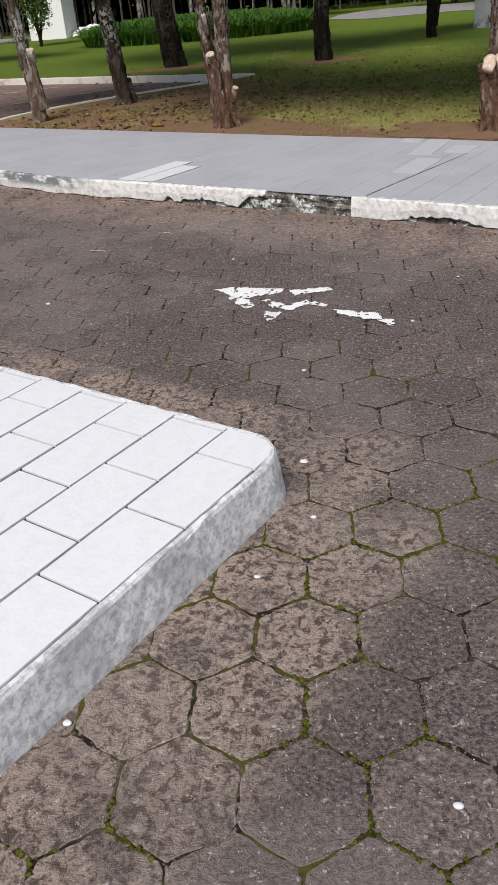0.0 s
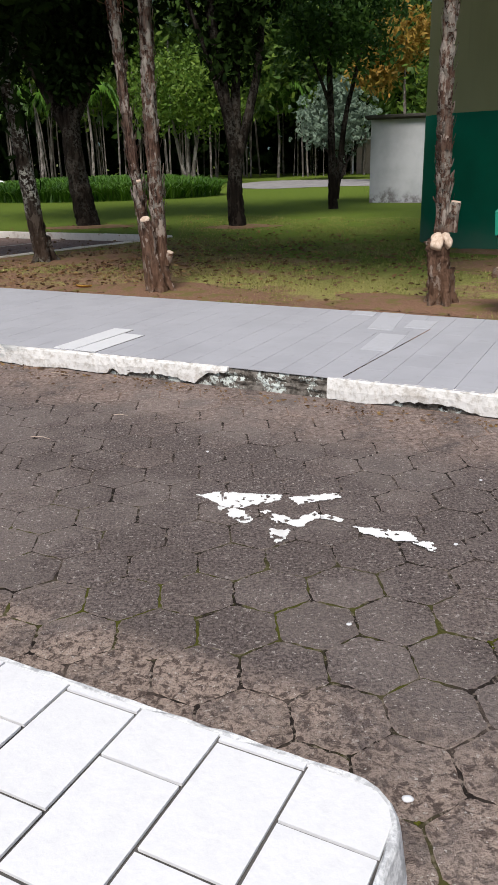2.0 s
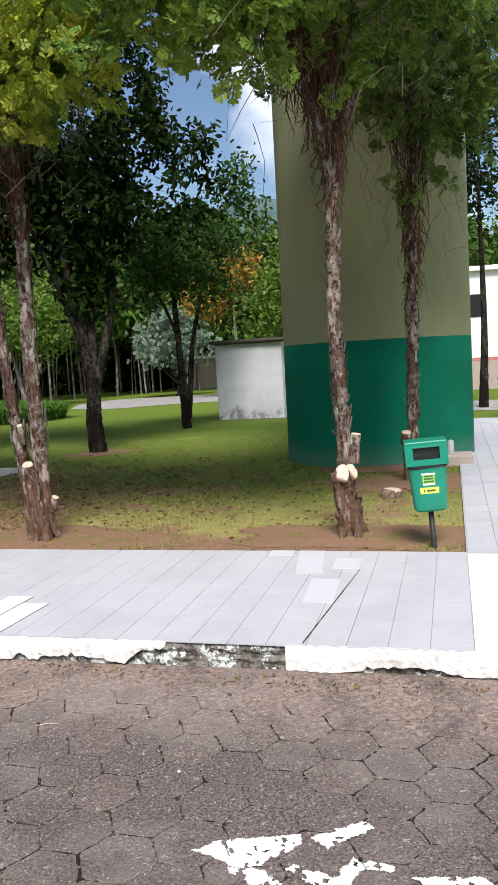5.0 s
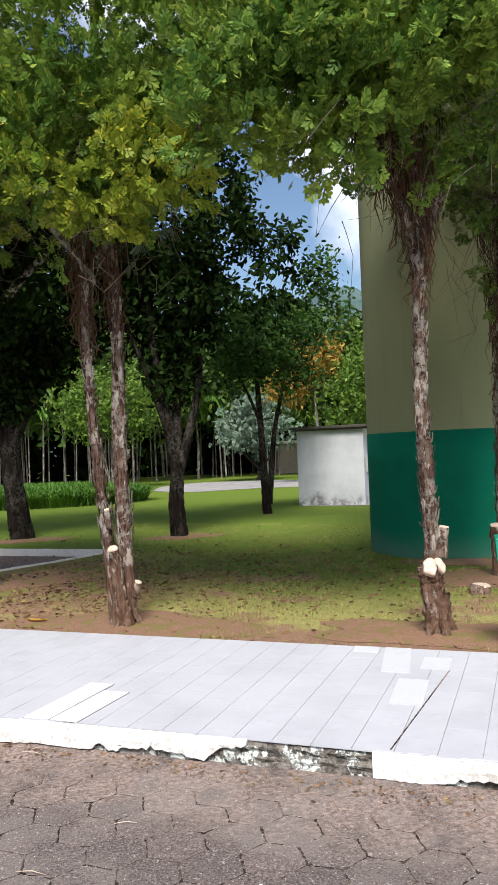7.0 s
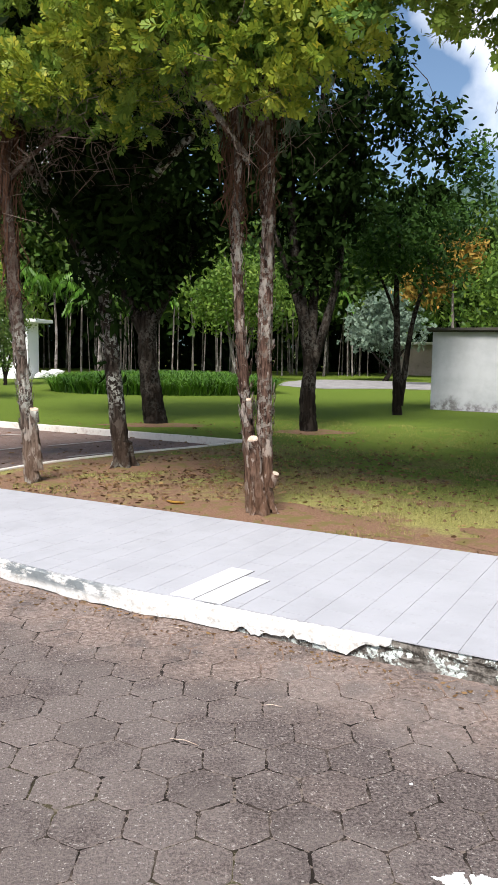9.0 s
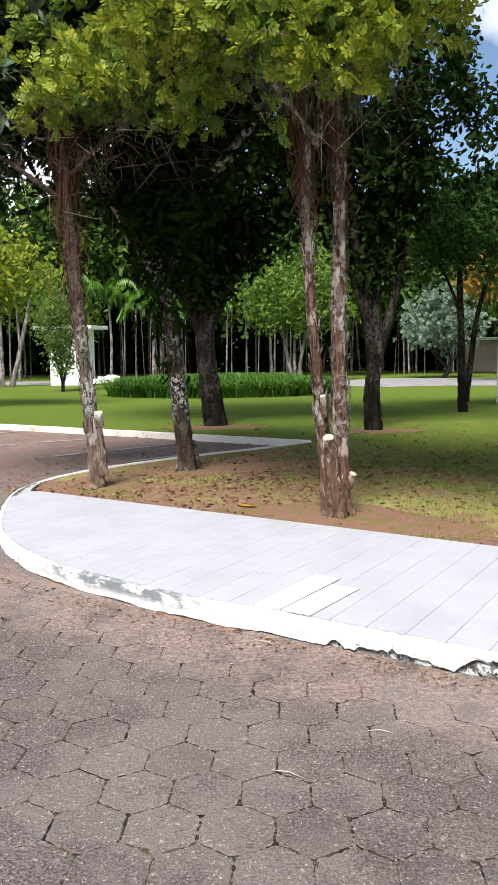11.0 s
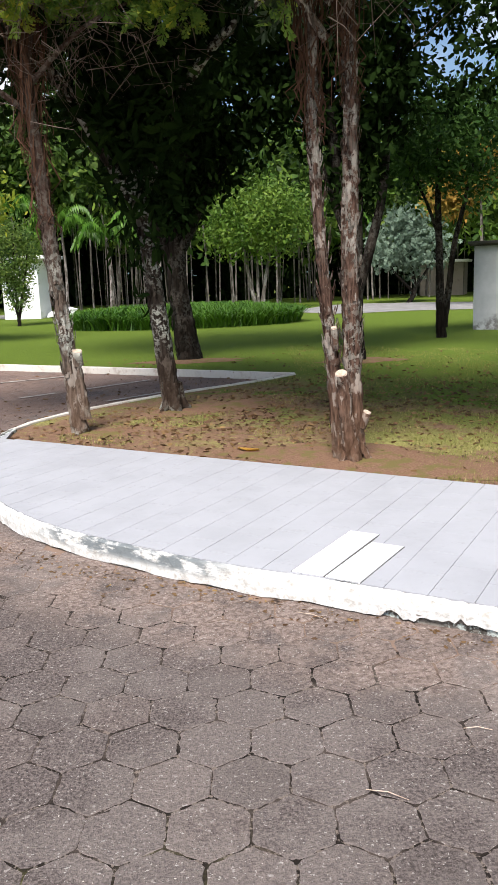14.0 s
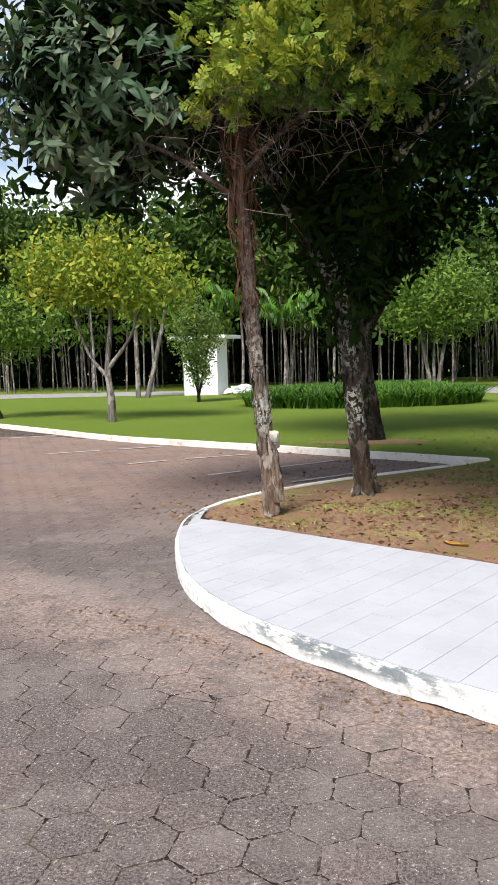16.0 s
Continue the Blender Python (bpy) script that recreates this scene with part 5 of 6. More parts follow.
# old loquat with lichen and epiphytes
TE = (-3.12, 12.80)
t, o = tree("loquat_tree", "old dark loquat with lichen bark and epiphytes", [
    ([(TE[0], TE[1], 0.05), (TE[0] - 0.06, TE[1], 0.6), (TE[0] - 0.16, TE[1] + 0.05, 1.6), (TE[0] - 0.28, TE[1] + 0.1, 2.6), (TE[0] - 0.40, TE[1] + 0.1, 3.6), (TE[0] - 0.30, TE[1] + 0.1, 4.8), (TE[0] + 0.3, TE[1] + 0.3, 6.5), (TE[0] + 0.4, TE[1], 8.0)], 0.145, 0.075),
    ([(TE[0] - 0.28, TE[1] + 0.1, 2.7), (TE[0] - 0.75, TE[1], 3.6), (TE[0] - 1.3, TE[1] - 0.3, 4.5), (TE[0] - 2.2, TE[1] - 1.0, 5.0), (TE[0] - 3.2, TE[1] - 1.6, 5.5)], 0.11, 0.04),
    ([(TE[0] - 0.30, TE[1] + 0.1, 3.0), (TE[0] + 0.25, TE[1] + 0.1, 4.2), (TE[0] + 1.1, TE[1] + 0.3, 5.2), (TE[0] + 2.2, TE[1] + 0.4, 5.9)], 0.11, 0.03),
    ([(TE[0] - 0.36, TE[1] + 0.1, 3.4), (TE[0] - 0.5, TE[1] + 0.4, 5.0), (TE[0] - 0.9, TE[1] + 0.6, 7.0)], 0.10, 0.03)] + root_flare(TE, 0.16, 5, 9), MAT["bark_old"], 71, 14, 0.06, 0.10)
rosettes("crown", t, [(330, 14, (-2.85, -1.5, 5.1), (1.5, 1.0, 1.4)), (330, 14, (-2.0, -1.2, 6.7), (1.7, 1.4, 1.5)), (380, 12, (-0.2, 0.4, 6.8), (2.9, 1.9, 2.0)), (90, 12, (1.6, 0.2, 5.6), (1.6, 1.0, 0.9))], MAT["leaf_long"], 0.20, 71, "long dark glossy leaves in rosettes")
# Inner leaves take the near-black colour, so the crown's shade is painted.
crown("inner_foliage", t, [(120, 26, (-0.3, 0.4, 5.9), (2.0, 1.2, 1.5), 0.2), (90, 26, (-0.35, 0.1, 4.2), (0.85, 0.5, 1.0), 0.15), (110, 24, (-1.6, -0.6, 5.6), (1.3, 0.9, 1.1), 0.2), (150, 24, (-2.8, -1.3, 5.1), (1.3, 0.8, 1.3), 0.2)], MAT["leaf_dark"], 0.24, LANCE, 72, 0.3, "inner leaves in a near-black colour that holds their shade")
r5 = np.random.default_rng(15)
pts = np.array([0.0 - 0.3, 0.05, 3.5]) + r5.normal(size=(1100, 3)) * np.array([0.20, 0.16, 0.75])
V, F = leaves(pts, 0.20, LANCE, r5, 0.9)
# Same near-black leaf: shade round the fork is in the colour.
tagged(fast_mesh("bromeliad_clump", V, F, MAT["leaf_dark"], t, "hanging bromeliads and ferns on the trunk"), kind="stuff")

# broad dark shade trees on the lawn
def shade_tree(label, x, y, lines, groups, seed, leaf="leaf_dark", size=0.2, bark="bark_dark", shape=OVAL, name="shade_tree"):
    t, o = tree(name, label, [([(x + a, y + b, c) for a, b, c in pts], r0, r1) for pts, r0, r1 in lines], MAT[bark], seed, 12, 0.05, 0.08)
    crown("crown", t, groups, MAT[leaf], size, shape, seed, 0.2)
    return t


shade_tree("dark shade tree with a swelling base and dense crown", -3.40, 19.9, [
    ([(0, 0, 0.05), (-0.1, 0, 0.8), (-0.2, 0, 2.0), (-0.1, 0, 3.3), (0.2, 0, 5), (0.2, 0, 8)], 0.30, 0.14),
    ([(-0.2, 0, 2.2), (-0.9, 0, 3.6), (-1.7, 0, 5.2), (-2.6, -0.2, 6.8)], 0.17, 0.05),
    ([(-0.1, 0, 2.6), (0.7, 0, 4.0), (1.7, 0, 5.4), (2.8, 0, 6.6)], 0.17, 0.05),
    ([(0, 0, 3.4), (-0.6, 0.2, 5.5), (-1, 0.4, 8)], 0.14, 0.05)],
    [(280, 40, (-0.2, 0, 7.6), (4.2, 3.0, 3.0), 0.22), (120, 40, (0.0, -0.4, 5.5), (3.4, 1.6, 1.0), 0.24), (64, 40, (-0.1, 0, 4.3), (1.4, 0.8, 0.9), 0.18), (34, 40, (-0.15, 0, 3.5), (0.5, 0.5, 0.6), 0.15)], 81, size=0.21)
shade_tree("dark shade tree with several rising stems", 0.22, 18.45, [
    ([(0, 0, 0.05), (-0.05, 0, 0.9), (-0.02, 0, 1.6), (-0.2, 0, 2.8), (-0.45, 0, 4.6), (-0.6, 0, 7.5)], 0.21, 0.08),
    ([(0, 0, 1.5), (0.25, 0, 2.3), (0.55, 0, 3.6), (0.7, 0, 5.4), (1.1, 0, 7.5)], 0.13, 0.05),
    ([(0, 0, 1.7), (0.05, 0.1, 3.2), (0.1, 0.1, 5), (0.15, 0, 8)], 0.13, 0.05),
    ([(-0.2, 0, 2.6), (-0.6, 0, 3.8), (-1.2, 0, 5.4)], 0.09, 0.03)],
    [(230, 44, (-0.1, 0.3, 8.0), (2.5, 2.2, 2.4), 0.18), (110, 44, (0.0, 0.1, 5.5), (1.3, 1.0, 1.3), 0.17), (30, 40, (0.0, 0.1, 3.9), (0.55, 0.45, 1.0), 0.13), (34, 36, (2.1, 0.5, 6.3), (1.3, 0.9, 1.4), 0.16)], 91, size=0.185)
shade_tree("slim twin-stemmed tree with a round dark crown", 3.22, 23.5, [
    ([(0, 0, 0.05), (-0.05, 0, 1.2), (-0.1, 0, 2.6), (-0.15, 0, 4.2), (-0.1, 0, 6.0)], 0.15, 0.05),
    ([(0.05, 0, 0.4), (0.18, 0, 1.4), (0.32, 0, 2.6), (0.6, 0, 3.8), (0.9, 0, 5.2)], 0.11, 0.04),
    ([(-0.1, 0, 2.8), (-0.5, 0, 3.8), (-1.1, 0, 4.9)], 0.06, 0.02)],
    [(150, 44, (0.1, 0, 5.1), (1.85, 1.5, 1.5), 0.2), (26, 36, (2.0, 0.4, 6.8), (0.7, 0.9, 1.4), 0.2)], 101, "leaf_deep", 0.17)
shade_tree("small lawn tree with yellow-green crown", -12.25, 26.6, [
    ([(0, 0, 0.05), (0.02, 0, 0.9), (-0.05, 0, 1.9), (0.1, 0, 3.2), (0.2, 0, 4.8)], 0.16, 0.05),
    ([(0, 0, 1.5), (-0.7, 0, 2.4), (-1.2, 0, 3.8)], 0.08, 0.03), ([(0, 0, 1.9), (0.8, 0, 2.9), (1.3, 0, 4.2)], 0.08, 0.03)],
    [(170, 26, (-1.0, 0, 5.0), (2.0, 1.6, 1.1), 0.3), (110, 26, (1.2, 0.2, 4.6), (1.8, 1.5, 1.1), 0.3)], 111, "leaf_yellow", 0.2, "bark_pale")
shade_tree("leaning young tree on the lawn edge", -17.6, 29.0, [
    ([(0, 0, 0.05), (-0.3, 0, 1.0), (-0.2, 0, 2.2), (0.1, 0, 3.6)], 0.12, 0.04)],
    [(140, 26, (0.2, 0, 3.4), (1.9, 1.5, 1.2), 0.3)], 121, "leaf_mid", 0.2)
shade_tree("upright feathery shrub in front of the shelter", -12.45, 38.0, [
    ([(0, 0, 0.05), (0, 0, 0.6), (-0.4, 0, 2.2), (-0.6, 0, 4.0)], 0.10, 0.02), ([(0, 0, 0.3), (0.4, 0, 2.0), (0.7, 0, 3.6)], 0.07, 0.02), ([(0, 0, 0.3), (0.0, 0, 2.2), (0.1, 0, 4.4)], 0.07, 0.02)],
    [(190, 30, (0, 0, 3.2), (1.0, 0.9, 1.4), 0.2), (60, 26, (0, 0, 1.6), (0.6, 0.5, 0.8), 0.15)], 131, "leaf_thuja_shaded", 0.13, name="shrub")
for dx, lean, lab in ((0, 0.0, "slim upright pale-trunked palm by the road"), (1.3, 1.5, "slim leaning pale-trunked palm by the road")):
    shade_tree(lab, -17.6 + dx * 0.4, 44.0, [([(0, 0, 0.05), (lean * 0.35, 0, 2.0), (lean * 0.9, 0, 5.2)], 0.16, 0.10)],
               [(10, 16, (lean * 0.95, 0, 5.6), (0.9, 0.7, 0.4), 0.2)], 200 + int(dx), "leaf_mid", 0.7, "bark_pale", LANCE, "palm_tree")
shade_tree("multi-stemmed light green tree at the wood edge", -1.5, 47.0, [
    ([(0, 0, 0.05), (-0.3, 0, 1.5), (-0.6, 0, 3.2), (-0.8, 0, 5)], 0.14, 0.06), ([(0.3, 0, 0.05), (0.5, 0, 1.6), (0.9, 0, 3.6), (1.2, 0, 5)], 0.14, 0.06), ([(0.1, 0, 0.05), (0.1, 0.1, 2), (0.2, 0, 5)], 0.12, 0.05)],
    [(260, 30, (0.1, 0, 5.0), (2.9, 2.2, 1.8), 0.4)], 141, "leaf_mid", 0.26, "bark_pale")
shade_tree("blue-green spreading conifer by the drive", 7.6, 49.5, [
    ([(0, 0, 0.05), (0.4, 0, 0.9), (0.2, 0, 2.0), (0.0, 0, 4)], 0.17, 0.05), ([(0.3, 0, 0.8), (1.2, 0, 2.2), (1.7, 0, 3.4)], 0.1, 0.03), ([(0.3, 0, 0.7), (-0.9, 0, 2.0), (-1.6, 0, 3.2)], 0.1, 0.03)],
    [(110, 16, (-0.2, 0, 3.2), (2.4, 1.8, 1.2), 0.28), (60, 16, (-0.2, 0, 4.6), (1.4, 1.2, 0.8), 0.25)], 151, "leaf_blue", 0.36, "bark_dark", SPRAY, "conifer_tree")
shade_tree("orange-tinged garden tree behind the hut", 9.6, 42.0, [
    ([(0, 0, 0.05), (0.1, 0, 2.5), (0, 0, 5.5)], 0.16, 0.05)],
    [(70, 22, (0.0, 0, 6.8), (1.3, 1.0, 1.3), 0.3), (60, 22, (-1.4, 0.5, 5.4), (1.0, 0.8, 0.7), 0.3)], 161, "leaf_orange", 0.34, "bark_pale", LANCE)
shade_tree("green garden tree behind the tower", 12.6, 40.0, [
    ([(0, 0, 0.05), (0.1, 0, 2.5), (0, 0, 5.5)], 0.16, 0.05)],
    [(200, 26, (0.0, 0, 5.0), (2.4, 2.0, 2.6), 0.35)], 171, "leaf_mid", 0.28)
shade_tree("tall airy tree beside the tower", 12.6, 22.6, [
    ([(0, 0, 0.05), (0.1, 0, 3), (0, 0, 7.5)], 0.16, 0.05)],
    [(150, 26, (-0.8, 0, 7.8), (2.2, 2.0, 2.2), 0.35)], 181, "leaf_dark", 0.2)
shade_tree("bushy garden shrub by the footpath", 11.6, 18.8, [
    ([(0, 0, 0.05), (0, 0, 0.5), (0.1, 0, 1.0)], 0.05, 0.02)],
    [(60, 26, (0, 0, 0.85), (0.55, 0.55, 0.65), 0.12)], 191, "leaf_mid", 0.12, "bark_dark", OVAL, "shrub")


def frond_palm(label, x, y, h, seed, n_fronds=11, reach=1.9):
    """A feather palm: slim trunk and arching fronds with hanging leaflets."""
    r = np.random.default_rng(seed)
    t, o = tree("palm_tree", label, [([(x, y, 0.05), (x + 0.1, y, h * 0.5), (x, y, h)], 0.11, 0.07)], MAT["bark_pale"], seed, 8, 0.03, 0.05)
    V, F = [], []
    for i in range(n_fronds):
        a = 2 * math.pi * i / n_fronds + r.uniform(-0.25, 0.25)
        d, side = np.array([math.cos(a), math.sin(a), 0]), np.array([-math.sin(a), math.cos(a), 0])
        rise = r.uniform(0.5, 1.5)
        line = smooth_line([(0, 0, h - 0.1), tuple(d * reach * 0.35 + np.array([0, 0, h - 0.1 + rise])), tuple(d * reach * 0.8 + np.array([0, 0, h + rise * 0.9])), tuple(d * reach * 1.1 + np.array([0, 0, h - 0.7 + rise * 0.3]))], 20)
        for j, p in enumerate(line[3:]):
            for s in (-1, 1):
                l = (0.95 - 0.03 * j) * r.uniform(0.8, 1.1)
                tip = p + side * s * l * 0.45 + d * 0.15 - np.array([0, 0, l * 0.85])
                m = (p + tip) / 2 + side * s * 0.10 + np.array([0, 0, 0.10])
                w = d * 0.075
                k = len(V)
                V += [p, m - w, m + w, tip]
                F += [(k, k + 1, k + 2), (k + 1, k + 3, k + 2)]
    fast_mesh("fronds", np.array(V), np.array(F), MAT["leaf_strap"], t, "arching green fronds with hanging leaflets")


for x, y, h, sd in ((-16.2, 51.5, 6.2, 301), (-13.4, 52.2, 5.4, 302), (-10.6, 52.0, 4.6, 303), (-19.8, 53.0, 5.6, 304), (-24.5, 54.0, 6.0, 305), (-7.6, 53.2, 5.2, 306), (4.6, 57.0, 5.0, 307)):
    frond_palm("feather palm with drooping fronds at the wood edge", x, y, h, sd)


# ---- bed of strap-leaved plants ----
def strap_bed():
    b = empty("strap_leaf_bed", (-4.6, 34.2, 0.1))
    tagged(b, "oval bed of bright green arching strap-leaved plants", "plant bed", kind="stuff")
    r = np.random.default_rng(77)
    n = 9000
    a, q = r.uniform(0, 2 * math.pi, n), np.sqrt(r.random(n))
    x, y = 4.7 * q * np.cos(a), 2.9 * q * np.sin(a)
    base = np.stack([x, y, np.zeros(n)], 1)
    ang = r.uniform(0, 2 * math.pi, n)
    d = np.stack([np.cos(ang), np.sin(ang), np.zeros(n)], 1)
    w = np.stack([-np.sin(ang), np.cos(ang), np.zeros(n)], 1) * 0.022
    h, reach = (r.uniform(0.55, 0.95, n) * (1 - 0.25 * q ** 3))[:, None], r.uniform(0.25, 0.8, n)[:, None]
    up = np.array([[0, 0, 1.0]])
    p1 = base + d * reach * 0.35 + up * h * 0.65
    p2 = base + d * reach * 0.8 + up * h * 0.98
    p3 = base + d * reach * 1.4 + up * h * 0.82
    V = np.stack([base - w, base + w, p1 - w * 1.3, p1 + w * 1.3, p2 - w, p2 + w, p3], 1).reshape(-1, 3)
    T = np.array([(0, 1, 3), (0, 3, 2), (2, 3, 5), (2, 5, 4), (4, 5, 6)])
    F = (T[None] + (np.arange(n) * 7)[:, None, None]).reshape(-1, 3)
    fast_mesh("strap_leaves", V, F, MAT["leaf_strap"], b)


strap_bed()


# ---- woods and hills ----
def woods():
    r = np.random.default_rng(99)
    V, F = [], []
    pts, low = [], []
    for i in range(280):
        x = r.uniform(-62, 34)
        y = 53 + abs(r.normal()) * 7 + 0.10 * max(0, -x - 10) + (4 if x > 2 else 0)
        h = r.uniform(4.5, 9)
        lean = r.normal() * 0.35
        rad = r.uniform(0.03, 0.08)
        v, f = tube([(x, y, 0.0), (x + lean * 0.3, y, h * 0.5), (x + lean, y, h)], [rad, rad * 0.9, rad * 0.6], 6, 0.03, i, False)
        o = len(V)
        V += v
        F += [tuple(k + o for k in g) for g in f]
    w = mesh_from("wood_trunks", V, F, MAT["bark_pale"])
    tagged(w, "many thin pale trunks along the edge of the woods", "tree trunks", kind="stuff")
    cs = []
    for i in range(230):
        x = r.uniform(-66, 40)
        y = r.uniform(54, 66) + 0.10 * max(0, -x - 10)
        h = r.uniform(5.8, 11.0) + (2.6 if x < -12 else 0)
        cs.append(clumped(r, 34, 11, (x, y, h), (2.9, 2.4, 2.4), 0.36))
    V, F = leaves(np.vstack(cs), 0.58, OVAL, r, 0.35)
    c = fast_mesh("wood_canopy", V, F, MAT["leaf_forest"])
    tagged(c, "dense mixed green canopy of the woods", "woods", kind="stuff")
    cs = []
    for i in range(60):
        x = r.uniform(-66, 40)
        y = r.uniform(54, 57) + 0.10 * max(0, -x - 10)
        cs.append(clumped(r, 12, 12, (x, y, r.uniform(4.0, 6.5)), (1.3, 1.0, 1.2), 0.4))
    V, F = leaves(np.vstack(cs), 0.55, LANCE, r, 0.5)
    c = fast_mesh("wood_edge_leaves", V, F, MAT["leaf_mid"])
    tagged(c, "lighter leaves and palm fronds along the wood edge", "woods", kind="stuff")
    # closed depth of the woods: leaf backing with the shade put in its colour
    n = 40000
    x = r.uniform(-75, 45, n)
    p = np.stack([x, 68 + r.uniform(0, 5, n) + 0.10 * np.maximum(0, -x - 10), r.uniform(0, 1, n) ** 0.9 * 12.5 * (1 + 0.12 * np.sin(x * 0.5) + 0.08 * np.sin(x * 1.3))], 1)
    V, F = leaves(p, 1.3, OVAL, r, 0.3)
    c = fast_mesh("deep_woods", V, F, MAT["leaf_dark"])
    tagged(c, "near-black leaf backing, shade of the woods in its colour", "woods", kind="stuff")


woods()


def hills():
    V, F = [], []
    n, m = 120, 10
    for i in range(n):
        x = -900 + 1800 * i / (n - 1)
        crest = 150 + 60 * math.sin(x * 0.006 + 0.6) + 34 * math.sin(x * 0.017 + 2) + 12 * math.sin(x * 0.05)
        for j in range(m):
            q = j / (m - 1)
            V.append((x, 700 + 350 * q + 30 * math.sin(x * 0.02 + j), -1 + crest * math.sin(q * math.pi / 2) + 6 * noise.noise((x * 0.02, j * 0.7, 0))))
    for i in range(n - 1):
        for j in range(m - 1):
            a = i * m + j
            F.append((a, a + m, a + m + 1, a + 1))
    h = mesh_from("backdrop", V, F, MAT["hill"], None, "", True)
    tagged(h, "distant forested hills, bluish haze in their colour", "hills", kind="structure")


hills()


# ---- small things on the ground ----
def paint_mark(name, label, shapes, holes, seed, cell=0.007, z=0.006):
    """Worn road paint: small cells inside the outlines, eaten away by noise."""
    mark = empty(name)
    tagged(mark, label, "road marking")
    for n, pts in enumerate(shapes):
        V, F = [], []
        zz = z + 0.0004 * n
        P = np.array(pts, float)
        x0, y0 = P.min(0) - 0.015
        x1, y1 = P.max(0) + 0.015
        for ix in range(int((x1 - x0) / cell) + 2):
            for iy in range(int((y1 - y0) / cell) + 2):
                x, y = x0 + ix * cell, y0 + iy * cell
                # ragged outline: the test point wanders with noise
                tx = x + 0.016 * noise.noise((x * 30, y * 30, seed + 7))
                ty = y + 0.016 * noise.noise((x * 30, y * 30, seed + 11))
                inside = False
                for (ax, ay), (bx, by) in zip(pts, pts[1:] + pts[:1]):
                    if (ay > ty) != (by > ty) and tx < (bx - ax) * (ty - ay) / (by - ay) + ax:
                        inside = not inside
                q = noise.noise((x * 14, y * 14, seed)) * 0.6 + noise.noise((x * 40, y * 40, seed + 3)) * 0.45
                if inside and q > holes:
                    o = len(V)
                    d = cell * 0.505
                    V += [(x - d, y - d, zz), (x + d, y - d, zz), (x + d, y + d, zz), (x - d, y + d, zz)]
                    F.append((o, o + 1, o + 2, o + 3))
        tagged(mesh_from("paint_patch", V, F, MAT["road_paint"], mark), kind="stuff")
    return mark


paint_mark("road_arrow", "worn white painted arrow on the paving", [
    [(-0.61, 3.57), (-0.48, 3.60), (-0.49, 3.44)],
    [(-0.465, 3.585), (-0.17, 3.52), (-0.19, 3.45), (-0.40, 3.38), (-0.50, 3.42)],
    [(-0.52, 3.42), (-0.38, 3.36), (-0.33, 3.22), (-0.40, 3.22)],
    [(-0.14, 3.48), (0.11, 3.51), (0.13, 3.45), (-0.10, 3.39)],
    [(-0.30, 3.33), (-0.24, 3.21), (-0.12, 3.14), (-0.01, 3.24), (-0.02, 3.31), (-0.14, 3.22), (-0.26, 3.34)],
    [(-0.27, 3.13), (-0.17, 3.12), (-0.20, 3.02), (-0.25, 2.97)],
    [(0.0, 3.27), (0.10, 3.20), (0.08, 3.17), (-0.01, 3.22)],
    [(0.13, 3.12), (0.38, 3.03), (0.39, 2.94), (0.30, 2.95), (0.16, 3.04)],
    [(0.36, 2.93), (0.46, 2.93), (0.44, 2.83)]], -0.20, 4.0)
bays = empty("bay_lines")
tagged(bays, "faded parking bay lines on the brown paving", "road marking")
for a, b in (((-8.04, 16.84), (-7.4, 17.35)), ((-7.1, 17.6), (-5.9, 18.3)), ((-6.02, 15.33), (-5.5, 15.8)), ((-5.1, 16.15), (-4.0, 17.2)), ((-10.7, 18.6), (-9.6, 19.2)), ((-9.3, 19.4), (-8.3, 20.0)), ((-13.9, 22.3), (-12.5, 23.1)), ((-4.4, 14.6), (-3.4, 15.6))):
    L = [tuple(np.array(a) + (np.array(b) - np.array(a)) * q) for q in np.linspace(0, 1, 6)]
    sweep("bay_line", L, [(-0.045, 0.012), (-0.045, 0.016), (0.045, 0.016), (0.045, 0.012)], MAT["line_paint"], bays, "", 0.004, 2)


def leaf_thing(name, label, x, y, z, turn, length, m):
    bm = bmesh.new()
    n, rows = 7, []
    for i in range(n):
        q = i / (n - 1)
        w = length * 0.17 * math.sin(math.pi * min(1, q * 0.93 + 0.05)) ** 0.8
        rows.append([bm.verts.new((length * (q - 0.5), s * w, 0.012 + 0.05 * length * (q - 0.4) ** 2 * 4 + abs(s) * 0.02)) for s in (-1, 0, 1)])
    for a, b in zip(rows[:-1], rows[1:]):
        for j in range(2):
            bm.faces.new((a[j], b[j], b[j + 1], a[j + 1]))
    bmesh.ops.solidify(bm, geom=bm.faces[:], thickness=0.002)
    ob = part(name, bm, m)
    ob.matrix_world = pose(x, y, z, 0, 0, turn)
    return tagged(ob, label, "leaf")


leaf_thing("fallen_leaf", "large fallen yellow leaf on the bare earth", -2.09, 9.95, 0.118, -35, 0.27, MAT["yellow_leaf"])


